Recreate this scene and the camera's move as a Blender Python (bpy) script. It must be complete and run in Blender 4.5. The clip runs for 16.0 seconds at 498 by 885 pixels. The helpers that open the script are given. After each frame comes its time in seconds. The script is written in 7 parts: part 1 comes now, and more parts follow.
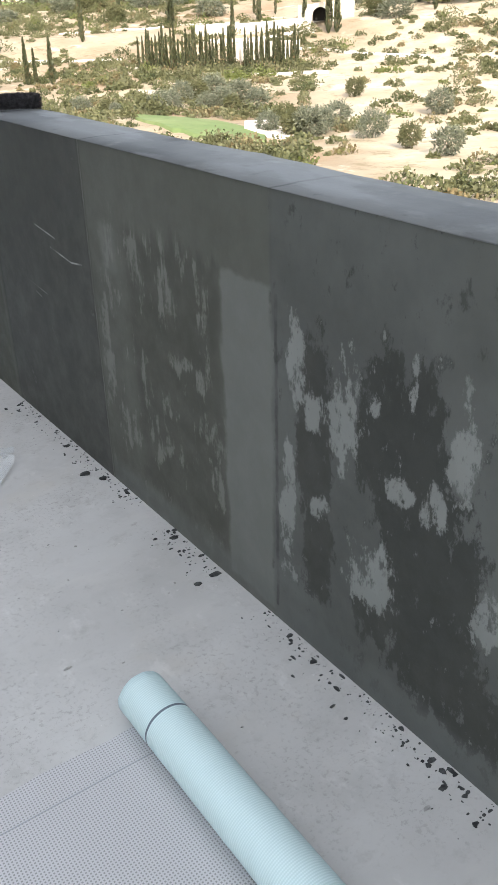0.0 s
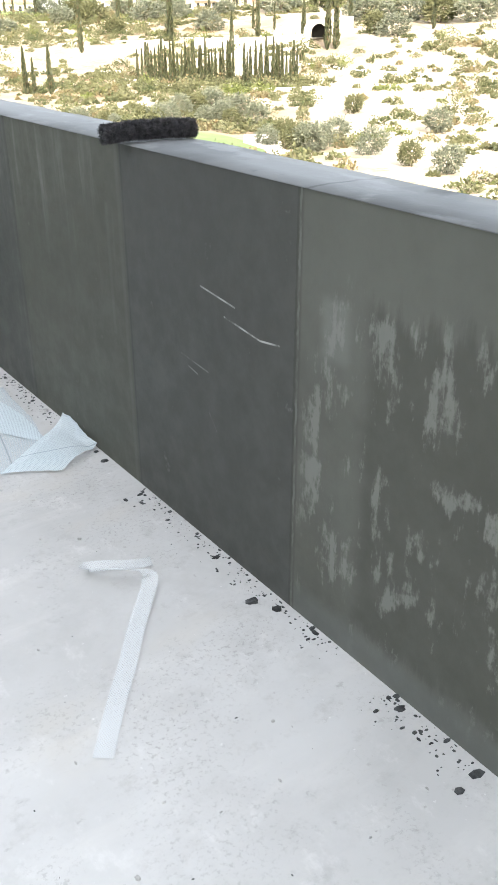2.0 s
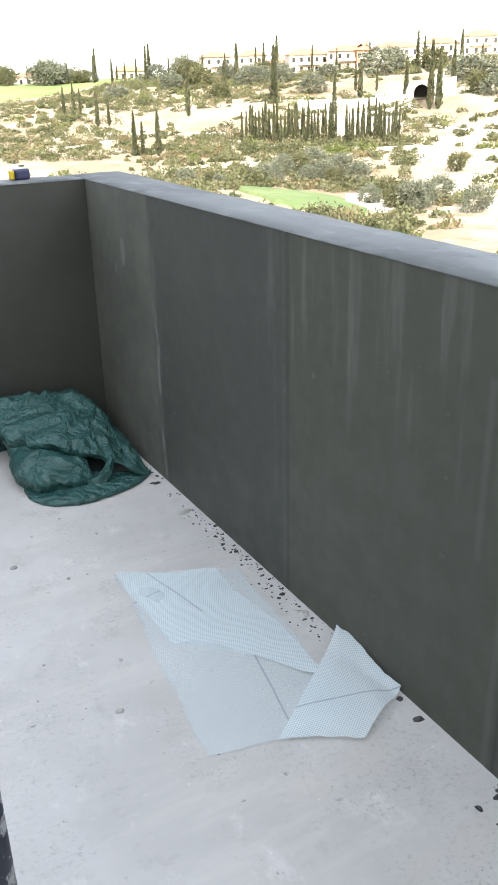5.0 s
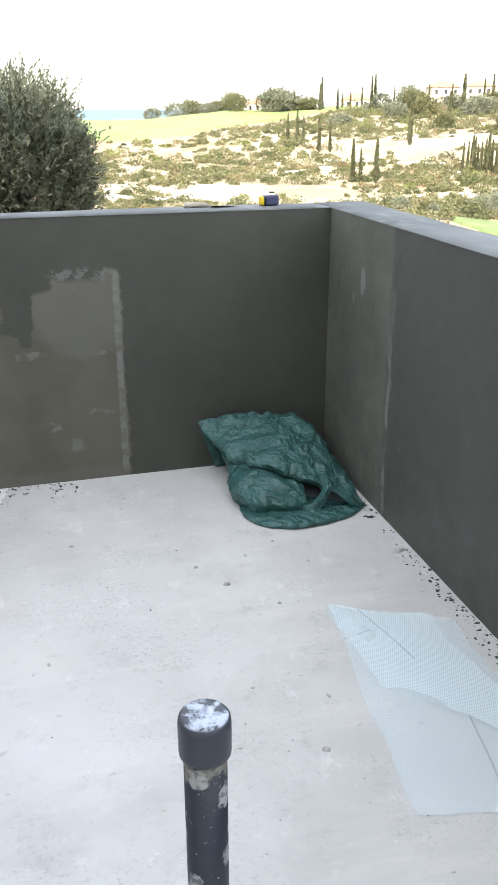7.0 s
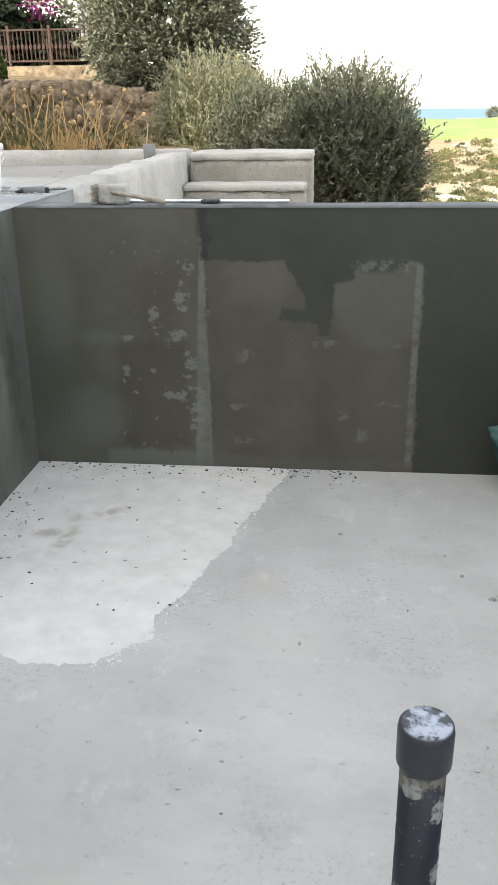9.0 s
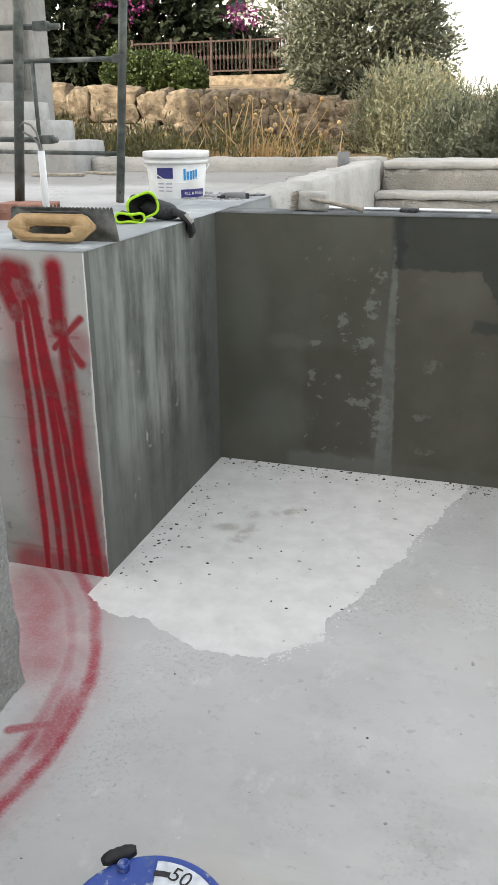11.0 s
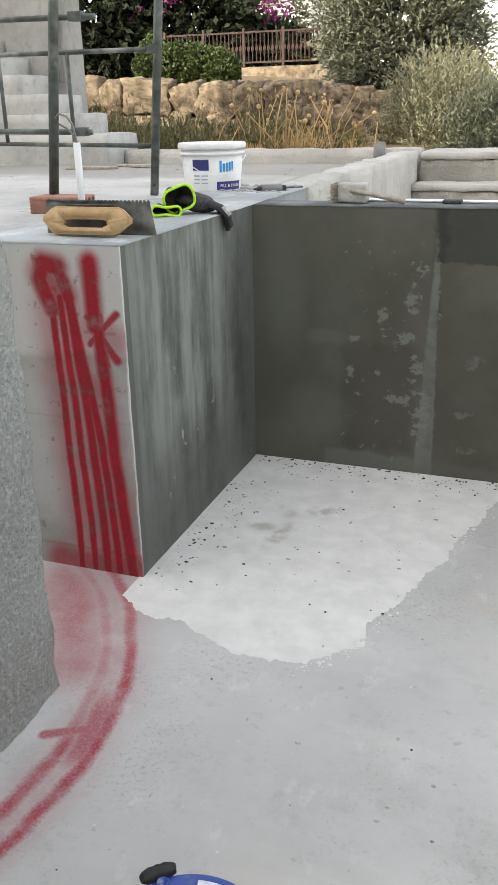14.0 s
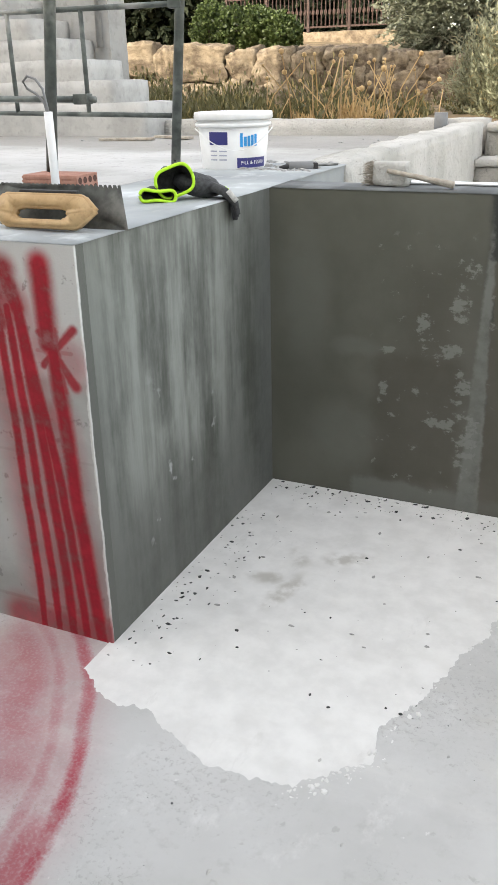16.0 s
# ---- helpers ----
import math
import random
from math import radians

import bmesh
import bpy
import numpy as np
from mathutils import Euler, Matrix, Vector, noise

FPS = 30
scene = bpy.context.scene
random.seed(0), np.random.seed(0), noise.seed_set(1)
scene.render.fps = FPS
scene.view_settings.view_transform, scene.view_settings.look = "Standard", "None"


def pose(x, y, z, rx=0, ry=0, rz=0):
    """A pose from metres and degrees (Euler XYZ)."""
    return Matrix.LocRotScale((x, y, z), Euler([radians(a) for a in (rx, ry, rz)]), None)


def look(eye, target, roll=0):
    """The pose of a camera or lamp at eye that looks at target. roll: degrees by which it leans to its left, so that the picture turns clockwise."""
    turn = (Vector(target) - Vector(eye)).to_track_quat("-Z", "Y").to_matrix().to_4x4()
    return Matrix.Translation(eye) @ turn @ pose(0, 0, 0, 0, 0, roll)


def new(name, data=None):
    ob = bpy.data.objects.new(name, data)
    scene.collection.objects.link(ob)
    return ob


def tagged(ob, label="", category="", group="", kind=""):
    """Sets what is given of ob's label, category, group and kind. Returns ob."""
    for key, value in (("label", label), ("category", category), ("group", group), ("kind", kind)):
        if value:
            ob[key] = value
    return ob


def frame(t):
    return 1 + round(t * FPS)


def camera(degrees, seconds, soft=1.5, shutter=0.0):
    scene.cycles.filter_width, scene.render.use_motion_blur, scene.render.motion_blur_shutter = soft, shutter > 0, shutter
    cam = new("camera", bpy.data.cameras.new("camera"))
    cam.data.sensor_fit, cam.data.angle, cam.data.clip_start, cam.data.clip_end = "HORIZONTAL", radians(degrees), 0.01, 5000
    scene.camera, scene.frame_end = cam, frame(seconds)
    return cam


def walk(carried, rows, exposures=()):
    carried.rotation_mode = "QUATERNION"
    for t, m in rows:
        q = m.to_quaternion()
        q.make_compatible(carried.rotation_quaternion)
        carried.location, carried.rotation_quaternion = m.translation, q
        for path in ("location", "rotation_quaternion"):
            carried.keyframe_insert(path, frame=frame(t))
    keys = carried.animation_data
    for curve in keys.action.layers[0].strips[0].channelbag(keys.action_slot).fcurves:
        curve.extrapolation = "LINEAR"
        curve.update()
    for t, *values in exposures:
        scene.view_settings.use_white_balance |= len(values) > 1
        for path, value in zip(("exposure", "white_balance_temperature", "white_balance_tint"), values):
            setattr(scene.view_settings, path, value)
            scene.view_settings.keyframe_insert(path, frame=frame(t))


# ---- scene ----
cam = camera(32.9, 16.0)
PATH = [
    (0, (-1.137, -6.063, 1.57), (-0.129, -4.612, 0.633), -1.5),
    (0.5, (-1.184, -5.85, 1.557), (-0.179, -4.394, 0.624), -1.5),
    (1, (-1.171, -5.617, 1.557), (-0.205, -4.121, 0.646), -1.9),
    (1.5, (-1.191, -5.378, 1.557), (-0.23, -3.872, 0.657), -0.7),
    (2, (-1.25, -5.081, 1.552), (-0.213, -3.634, 0.64), -0.1),
    (2.5, (-1.228, -4.794, 1.54), (-0.177, -3.362, 0.621), -0.3),
    (3, (-1.198, -4.51, 1.547), (-0.164, -3.067, 0.626), -0.3),
    (3.2, (-1.213, -4.394, 1.539), (-0.163, -2.967, 0.612), -0.1),
    (5.3, (-1.301, -3.734, 1.617), (-0.447, -2.1, 0.841), -0.8),
    (5.5, (-1.319, -3.721, 1.623), (-0.486, -2.072, 0.857), -0.3),
    (6, (-1.336, -3.696, 1.62), (-0.574, -2.006, 0.87), 0.4),
    (6.5, (-1.368, -3.677, 1.62), (-0.724, -1.937, 0.872), 0.5),
    (7, (-1.397, -3.667, 1.618), (-0.903, -1.876, 0.877), -0.1),
    (7.5, (-1.42, -3.665, 1.618), (-1.051, -1.845, 0.877), -0.3),
    (8, (-1.433, -3.661, 1.609), (-1.188, -1.825, 0.857), -0.7),
    (8.5, (-1.387, -3.65, 1.595), (-1.37, -1.798, 0.841), -0.9),
    (9, (-1.327, -3.653, 1.587), (-1.527, -1.805, 0.849), -0.7),
    (9.5, (-1.327, -3.671, 1.593), (-1.634, -1.831, 0.87), -0.6),
    (10, (-1.343, -3.68, 1.59), (-1.757, -1.859, 0.876), -0.5),
    (10.2, (-1.355, -3.687, 1.592), (-1.81, -1.875, 0.877), -0.5),
    (12.3, (-1.4, -3.692, 1.591), (-2.063, -1.948, 0.872), -1.1),
    (12.5, (-1.401, -3.691, 1.589), (-2.063, -1.946, 0.869), -1.1),
    (13, (-1.404, -3.688, 1.588), (-2.062, -1.942, 0.868), -1.1),
    (13.5, (-1.409, -3.685, 1.59), (-2.061, -1.937, 0.869), -1.1),
    (14, (-1.441, -3.629, 1.584), (-2.087, -1.884, 0.851), -1.2),
    (14.5, (-1.565, -3.448, 1.592), (-2.16, -1.686, 0.856), -1.5),
    (15, (-1.616, -3.294, 1.577), (-2.169, -1.523, 0.83), -1.5),
    (15.5, (-1.541, -3.098, 1.572), (-2.177, -1.365, 0.804), -1.1),
    (16, (-1.48, -2.979, 1.559), (-2.25, -1.31, 0.77), -1.3),
]
LIGHT = [(0.0, 1.12, 6900, 9.5), (0.5, 1.45, 6900, 9.5), (1.0, 1.58, 6900, 9.5), (1.5, 1.75, 6950, 8.5), (2.5, 1.97, 6950, 8.5), (3.2, 2.08, 6950, 8.5), (5.5, 1.48, 6700, 8.5), (7.0, 1.70, 6850, 8.5), (7.5, 1.7, 6950, 8.0),
         (8.5, 1.5, 7250, 7.0), (9.0, 1.24, 7300, 7.5), (12.5, 1.12, 7400, 8.0), (14.5, 1.14, 7400, 8.5), (15.1, 1.16, 7400, 8.5), (15.5, 1.16, 7400, 8.5), (16.0, 1.40, 7400, 8.5)]
walk(cam, [(t, look(eye, target, roll)) for t, eye, target, roll in PATH], LIGHT)

# ---- world, sun, exposure ----
world = bpy.data.worlds.new("sky")
scene.world = world
world.use_nodes = True
SUN_EL, SUN_AZ = 34.0, 206.0          # azimuth from +y towards +x: the sun stands behind the house
sky = world.node_tree.nodes.new("ShaderNodeTexSky")
sky.sky_type, sky.sun_disc = "NISHITA", False
sky.sun_elevation, sky.sun_rotation = radians(SUN_EL), radians(SUN_AZ)
sky.air_density, sky.dust_density, sky.ozone_density = 1.0, 3.0, 1.0
back = world.node_tree.nodes["Background"]
back.inputs["Strength"].default_value = 0.15
# thin high haze whitens the whole sky evenly
haze = world.node_tree.nodes.new("ShaderNodeMix")
haze.data_type, haze.blend_type = "RGBA", "ADD"
haze.inputs[0].default_value = 1.0
haze.inputs[7].default_value = (3.3, 3.25, 3.2, 1)
world.node_tree.links.new(sky.outputs["Color"], haze.inputs[6])
world.node_tree.links.new(haze.outputs[2], back.inputs["Color"])
sun = new("sun", bpy.data.lights.new("sun", "SUN"))
sun.data.energy, sun.data.angle, sun.data.color = 2.9, radians(0.6), (1.0, 0.95, 0.87)
_d = Vector((math.sin(radians(SUN_AZ)) * math.cos(radians(SUN_EL)), math.cos(radians(SUN_AZ)) * math.cos(radians(SUN_EL)), math.sin(radians(SUN_EL))))
sun.matrix_world = look(_d * 50, (0, 0, 0))


# ---- material tools ----
class Graph:
    """A node material, written as arithmetic."""

    def __init__(self, name, rough=0.8, metal=0.0, spec=0.5):
        self.mat = bpy.data.materials.new(name)
        self.mat.use_nodes = True
        self.nt = self.mat.node_tree
        self.bsdf = self.nt.nodes["Principled BSDF"]
        self.bsdf.inputs["Roughness"].default_value = rough
        self.bsdf.inputs["Metallic"].default_value = metal
        self.bsdf.inputs["Specular IOR Level"].default_value = spec
        self.pos = self.n("ShaderNodeTexCoord").outputs["Object"]
        sep = self.n("ShaderNodeSeparateXYZ")
        self.nt.links.new(self.pos, sep.inputs[0])
        self.x, self.y, self.z = sep.outputs

    def n(self, kind):
        return self.nt.nodes.new(kind)

    def put(self, socket, v):
        if isinstance(v, bpy.types.NodeSocket):
            self.nt.links.new(v, socket)
        elif isinstance(v, (tuple, list)) and len(v) == 3 and len(socket.default_value) == 4:
            socket.default_value = (*v, 1)
        else:
            socket.default_value = v

    def m(self, op, a, b=0.0, c=0.0, clamp=False):
        k = self.n("ShaderNodeMath")
        k.operation, k.use_clamp = op, clamp
        for i, v in enumerate((a, b, c)):
            self.put(k.inputs[i], v)
        return k.outputs[0]

    def add(self, a, b): return self.m("ADD", a, b)
    def sub(self, a, b): return self.m("SUBTRACT", a, b)
    def mul(self, a, b): return self.m("MULTIPLY", a, b)
    def mx(self, a, b): return self.m("MAXIMUM", a, b)

    def ramp(self, v, lo, hi, a=0.0, b=1.0):
        k = self.n("ShaderNodeMapRange")
        k.interpolation_type = "SMOOTHSTEP"
        for i, w in enumerate((v, lo, hi, a, b)):
            self.put(k.inputs[i], w)
        return k.outputs[0]

    def vec(self, x, y, z):
        k = self.n("ShaderNodeCombineXYZ")
        for i, v in enumerate((x, y, z)):
            self.put(k.inputs[i], v)
        return k.outputs[0]

    def stretch(self, sx, sy, sz):
        return self.vec(self.mul(self.x, sx), self.mul(self.y, sy), self.mul(self.z, sz))

    def noise(self, scale, detail=4.0, vec=None, rough=0.55, warp=0.0):
        k = self.n("ShaderNodeTexNoise")
        self.put(k.inputs["Vector"], vec or self.pos)
        k.inputs["Scale"].default_value, k.inputs["Detail"].default_value = scale, detail
        k.inputs["Roughness"].default_value, k.inputs["Distortion"].default_value = rough, warp
        return k.outputs[0]

    def cells(self, scale, vec=None, feature="F1"):
        k = self.n("ShaderNodeTexVoronoi")
        k.feature = feature
        self.put(k.inputs["Vector"], vec or self.pos)
        k.inputs["Scale"].default_value = scale
        return k.outputs["Distance"]

    def mix(self, f, a, b):
        k = self.n("ShaderNodeMix")
        k.data_type = "RGBA"
        self.put(k.inputs[0], f)
        self.put(k.inputs[6], a)
        self.put(k.inputs[7], b)
        return k.outputs[2]

    def random(self):
        return self.n("ShaderNodeObjectInfo").outputs["Random"]

    def island(self):
        return self.n("ShaderNodeNewGeometry").outputs["Random Per Island"]

    def box(self, u, v, u0, u1, v0, v1, soft):
        a = self.mul(self.ramp(u, u0 - soft, u0 + soft), self.ramp(u, u1 - soft, u1 + soft, 1.0, 0.0))
        b = self.mul(self.ramp(v, v0 - soft, v0 + soft), self.ramp(v, v1 - soft, v1 + soft, 1.0, 0.0))
        return self.mul(a, b)

    def line(self, u, v, u0, v0, u1, v1, w, soft=0.5):
        """1 on a stroke of half-width w from (u0, v0) to (u1, v1)."""
        du, dv = u1 - u0, v1 - v0
        pu, pv = self.sub(u, u0), self.sub(v, v0)
        t = self.m("DIVIDE", self.add(self.mul(pu, du), self.mul(pv, dv)), du * du + dv * dv, clamp=True)
        eu, ev = self.sub(pu, self.mul(t, du)), self.sub(pv, self.mul(t, dv))
        d = self.m("SQRT", self.add(self.mul(eu, eu), self.mul(ev, ev)))
        return self.ramp(d, w * (1 - soft), w * (1 + soft), 1.0, 0.0)

    def blob(self, u, v, cu, cv, ru, rv, turn=0.0, core=0.25):
        """1 in the middle of a tilted oval, falling to 0 at its rim."""
        k, w = math.cos(radians(turn)), math.sin(radians(turn))
        pu, pv = self.sub(u, cu), self.sub(v, cv)
        a = self.mul(self.add(self.mul(pu, k), self.mul(pv, w)), 1.0 / ru)
        b = self.mul(self.sub(self.mul(pv, k), self.mul(pu, w)), 1.0 / rv)
        return self.ramp(self.m("SQRT", self.add(self.mul(a, a), self.mul(b, b))), core, 1.0, 1.0, 0.0)

    def blobs(self, u, v, rows):
        out = None
        for row in rows:
            b = self.blob(u, v, *row)
            out = b if out is None else self.mx(out, b)
        return out

    def bump(self, height, distance=0.01, strength=0.5):
        k = self.n("ShaderNodeBump")
        self.put(k.inputs["Height"], height)
        k.inputs["Distance"].default_value, k.inputs["Strength"].default_value = distance, strength
        self.nt.links.new(k.outputs[0], self.bsdf.inputs["Normal"])

    def done(self, color, rough=None):
        self.put(self.bsdf.inputs["Base Color"], color)
        if rough is not None:
            self.put(self.bsdf.inputs["Roughness"], rough)
        return self.mat


def plain(name, color, rough=0.6, metal=0.0, vary=0.15, scale=30.0, bump=0.0, dirt=None, spec=0.5):
    """Paint, plastic, metal or cloth with grain and, if asked, dirt."""
    g = Graph(name, rough, metal, spec)
    f = g.noise(scale, 5.0)
    dark = tuple(c * (1 - vary) for c in color)
    light = tuple(min(1.0, c * (1 + vary)) for c in color)
    c = g.mix(g.ramp(f, 0.3, 0.7), dark, light)
    if dirt:
        c = g.mix(g.mul(g.ramp(g.noise(scale * 0.25, 6.0), 0.5, 0.72), 0.75), c, dirt)
    if bump:
        g.bump(f, bump, 0.6)
    return g.done(c, g.ramp(g.noise(scale * 0.6), 0.2, 0.8, max(0.02, rough - 0.1), min(1, rough + 0.1)))


def foliage(name, dark, light, dry=None, rough=0.55):
    g = Graph(name, rough)
    c = g.mix(g.island(), dark, light)
    c = g.mix(g.ramp(g.noise(1.2, 3.0), 0.4, 0.65, 0.0, 0.5), c, light)
    if dry:
        c = g.mix(g.ramp(g.island(), 0.86, 0.97), c, dry)
    g.bsdf.inputs["Transmission Weight"].default_value = 0.0
    mat = g.done(c)
    tr = g.n("ShaderNodeBsdfTranslucent")
    g.put(tr.inputs["Color"], c)
    mixer = g.n("ShaderNodeMixShader")
    mixer.inputs[0].default_value = 0.25
    g.nt.links.new(g.bsdf.outputs[0], mixer.inputs[1])
    g.nt.links.new(tr.outputs[0], mixer.inputs[2])
    g.nt.links.new(mixer.outputs[0], g.nt.nodes["Material Output"].inputs["Surface"])
    return mat


# ---- materials of the setting ----
DARK, MID, PALE = (0.064, 0.067, 0.056), (0.120, 0.126, 0.116), (0.215, 0.226, 0.215)


def plaster_right():
    """Fresh dark render on the long parapet: bays of different coats, with scraped pale blotches."""
    g = Graph("dark_render_long_wall", 0.62, spec=0.35)
    wob = g.mul(g.sub(g.noise(6.0, 5.0), 0.5), 0.09)
    u, v = g.add(g.y, wob), g.add(g.z, wob)
    fine = g.noise(9.0, 8.0, rough=0.65)
    big = g.noise(1.7, 4.0)
    c = g.mix(g.ramp(big, 0.3, 0.7), tuple(k * 0.92 for k in DARK), tuple(k * 1.12 for k in DARK))
    # bays laid on different days
    for y0, y1, k, tone in ((-3.535, -2.65, 0.7, (0.058, 0.061, 0.058)), (-2.65, -1.70, 0.6, (0.072, 0.075, 0.060)), (-1.70, -0.69, 0.6, (0.052, 0.055, 0.051))):
        c = g.mix(g.mul(g.box(g.y, g.z, y0, y1, -0.3, 1.5, 0.008), k), c, tone)
    # trowel streaks running down
    streak = g.noise(1.0, 5.0, g.stretch(1, 16, 1.2))
    c = g.mix(g.mul(g.ramp(streak, 0.5, 0.75), g.mul(g.box(g.y, g.add(g.z, g.mul(g.sub(streak, 0.5), 0.6)), -2.62, -1.6, 0.84, 1.3, 0.16), 0.75)), c, (0.15, 0.156, 0.142))
    c = g.mix(g.mul(g.box(g.y, v, -0.68, 0.3, -0.2, 1.5, 0.015), 0.75), c, g.mix(g.ramp(big, 0.35, 0.65), (0.078, 0.081, 0.068), (0.112, 0.116, 0.099)))
    corner_flecks = g.blobs(u, g.z, ((-0.17, 0.92, 0.04, 0.08, 0), (-0.40, 0.93, 0.04, 0.09, 0), (-0.30, 0.85, 0.03, 0.05, 0), (-0.62, 0.15, 0.05, 0.15, 0)))
    c = g.mix(g.mul(g.ramp(g.add(g.mul(g.sub(fine, 0.5), 4.0), g.mul(corner_flecks, 0.8)), 0.55, 0.9), 0.4), c, PALE)
    c = g.mix(g.mul(g.line(u, g.z, -0.715, 0.0, -0.70, 0.95, 0.016), g.mul(g.ramp(fine, 0.40, 0.62, 0.05, 0.6), g.ramp(g.noise(5.0, 4.0), 0.35, 0.6, 0.25, 1.0))), c, PALE)
    for y0, y1, z0, z1, k in ((-2.64, -2.62, 0, 1.2, 0.3), (-1.69, -1.675, 0, 1.2, 0.2), (-1.64, -1.62, 0.3, 0.9, 0.15), (-2.55, -2.53, 0.55, 1.0, 0.3)):
        c = g.mix(g.mul(g.box(g.y, g.z, y0, y1, z0, z1, 0.006), k), c, MID)
    for y0, y1 in ((-2.665, -2.655), (-1.715, -1.70)):
        c = g.mix(g.mul(g.box(g.y, g.z, y0, y1, 0, 1.2, 0.004), 0.4), c, (0.02, 0.021, 0.021))
    # scraped bays: a wide pale lap over dark, still damp render that was scraped back
    lap_edge = g.mul(g.sub(g.noise(14.0, 5.0), 0.5), 0.03)
    ul = g.add(g.y, lap_edge)
    bay1 = g.box(g.y, g.z, -4.53, -3.555, -0.1, 1.5, 0.006)
    bay2 = g.box(ul, g.z, -9.5, -4.53, -0.1, 1.5, 0.012)
    c = g.mix(g.mul(bay1, 0.9), c, g.mix(g.ramp(big, 0.35, 0.65), (0.082, 0.086, 0.073), (0.105, 0.110, 0.096)))
    c = g.mix(g.mul(bay2, 0.9), c, g.mix(g.ramp(g.noise(2.6, 5.0), 0.35, 0.65), (0.078, 0.084, 0.080), (0.112, 0.120, 0.115)))
    coarse = g.noise(9.0, 9.0, g.stretch(1, 1.15, 0.85), 0.72)
    flecks = g.noise(24.0, 8.0, g.stretch(1, 1.3, 0.6), 0.7)
    scrape = g.add(g.mul(coarse, 0.55), g.mul(flecks, 0.45))
    runs = g.noise(1.0, 7.0, g.stretch(1, 22, 4.0), 0.65)
    # first bay: olive-dark field with thin pale runs, a smooth lap along its near side
    field1 = g.box(g.add(g.y, g.mul(wob, 0.6)), g.add(v, g.mul(g.sub(runs, 0.5), 0.25)), -4.31, -3.80, 0.10, 0.97, 0.035)
    c = g.mix(g.mul(field1, 0.75), c, (0.059, 0.062, 0.051))
    lap1 = g.box(g.add(ul, g.mul(wob, 0.5)), v, -4.535, -4.315, 0.03, 0.965, 0.010)
    c = g.mix(g.mul(lap1, 0.8), c, (0.150, 0.160, 0.148))
    pale1 = g.blobs(u, g.z, ((-3.69, 0.88, 0.06, 0.10, 0), (-3.69, 0.73, 0.09, 0.12, 10), (-3.86, 0.88, 0.07, 0.12, 0), (-4.02, 0.83, 0.07, 0.15, 4), (-4.12, 0.95, 0.03, 0.12, 0), (-4.22, 0.86, 0.05, 0.14, -6),
                             (-4.08, 0.63, 0.13, 0.05, -12), (-4.19, 0.60, 0.06, 0.06, 0), (-3.86, 0.50, 0.05, 0.18, 0), (-4.00, 0.46, 0.07, 0.06, 0), (-3.73, 0.29, 0.13, 0.10, 20), (-3.94, 0.27, 0.05, 0.13, 30), (-3.62, 0.55, 0.06, 0.30, 0), (-4.25, 0.35, 0.05, 0.2, 0)))
    m1 = g.ramp(g.add(g.mul(g.add(g.sub(scrape, 0.5), g.mul(g.sub(runs, 0.5), 0.6)), 5.0), g.mul(pale1, 0.60)), 0.28, 0.80)
    c = g.mix(g.mul(g.mul(m1, g.box(u, v, -4.31, -3.57, 0.06, 1.0, 0.05)), 0.66), c, g.mix(fine, (0.165, 0.172, 0.155), (0.235, 0.244, 0.225)))
    c = g.mix(g.mul(g.box(g.add(g.y, g.mul(wob, 0.4)), g.z, -3.735, -3.635, 0.81, 0.96, 0.02), 0.35), c, (0.19, 0.20, 0.185))
    # second bay: darker core, broad torn blotches, pale columns
    field2 = g.blobs(u, v, ((-4.98, 0.72, 0.17, 0.27, 0, 0.6), (-5.09, 0.40, 0.20, 0.40, 0, 0.5), (-4.70, 0.62, 0.10, 0.36, 0, 0.5), (-4.72, 0.33, 0.08, 0.20, 0, 0.5), (-5.20, 0.20, 0.3, 0.14, 0, 0.4), (-4.92, 0.24, 0.10, 0.12, 0, 0.4), (-5.7, 0.5, 0.35, 0.36, 0, 0.5), (-6.5, 0.5, 0.4, 0.36, 0, 0.5)))
    m2 = g.ramp(g.add(field2, g.mul(g.sub(scrape, 0.5), 6.5)), 0.25, 0.62)
    c = g.mix(g.mul(g.mul(bay2, m2), 0.9), c, g.mix(g.ramp(big, 0.3, 0.7), (0.032, 0.035, 0.031), (0.052, 0.054, 0.047)))
    pale2 = g.blobs(u, g.z, ((-4.62, 0.80, 0.06, 0.20, 0), (-4.80, 0.72, 0.07, 0.28, 4), (-4.70, 0.70, 0.08, 0.08, 0), (-4.60, 0.40, 0.05, 0.35, 0), (-4.72, 0.45, 0.08, 0.05, -20), (-4.90, 0.35, 0.12, 0.16, 15), (-4.97, 0.62, 0.08, 0.06, -20), (-5.08, 0.63, 0.08, 0.08, 30),
                             (-4.89, 0.80, 0.04, 0.05, 0), (-5.00, 0.88, 0.03, 0.12, 0), (-5.26, 0.46, 0.07, 0.16, 20), (-5.15, 0.80, 0.05, 0.2, 0), (-5.5, 0.7, 0.2, 0.2, 0), (-6.1, 0.4, 0.2, 0.3, 0)))
    m2p = g.ramp(g.add(g.mul(g.sub(scrape, 0.5), 6.0), g.mul(pale2, 0.80)), 0.42, 0.80)
    c = g.mix(g.mul(g.mul(m2p, g.box(u, v, -6.9, -4.55, 0.10, 0.98, 0.03)), 0.85), c, g.mix(fine, (0.185, 0.197, 0.190), (0.27, 0.285, 0.275)))
    damp = g.ramp(g.noise(1.0, 5.0, g.stretch(1, 5, 1.3)), 0.45, 0.7)
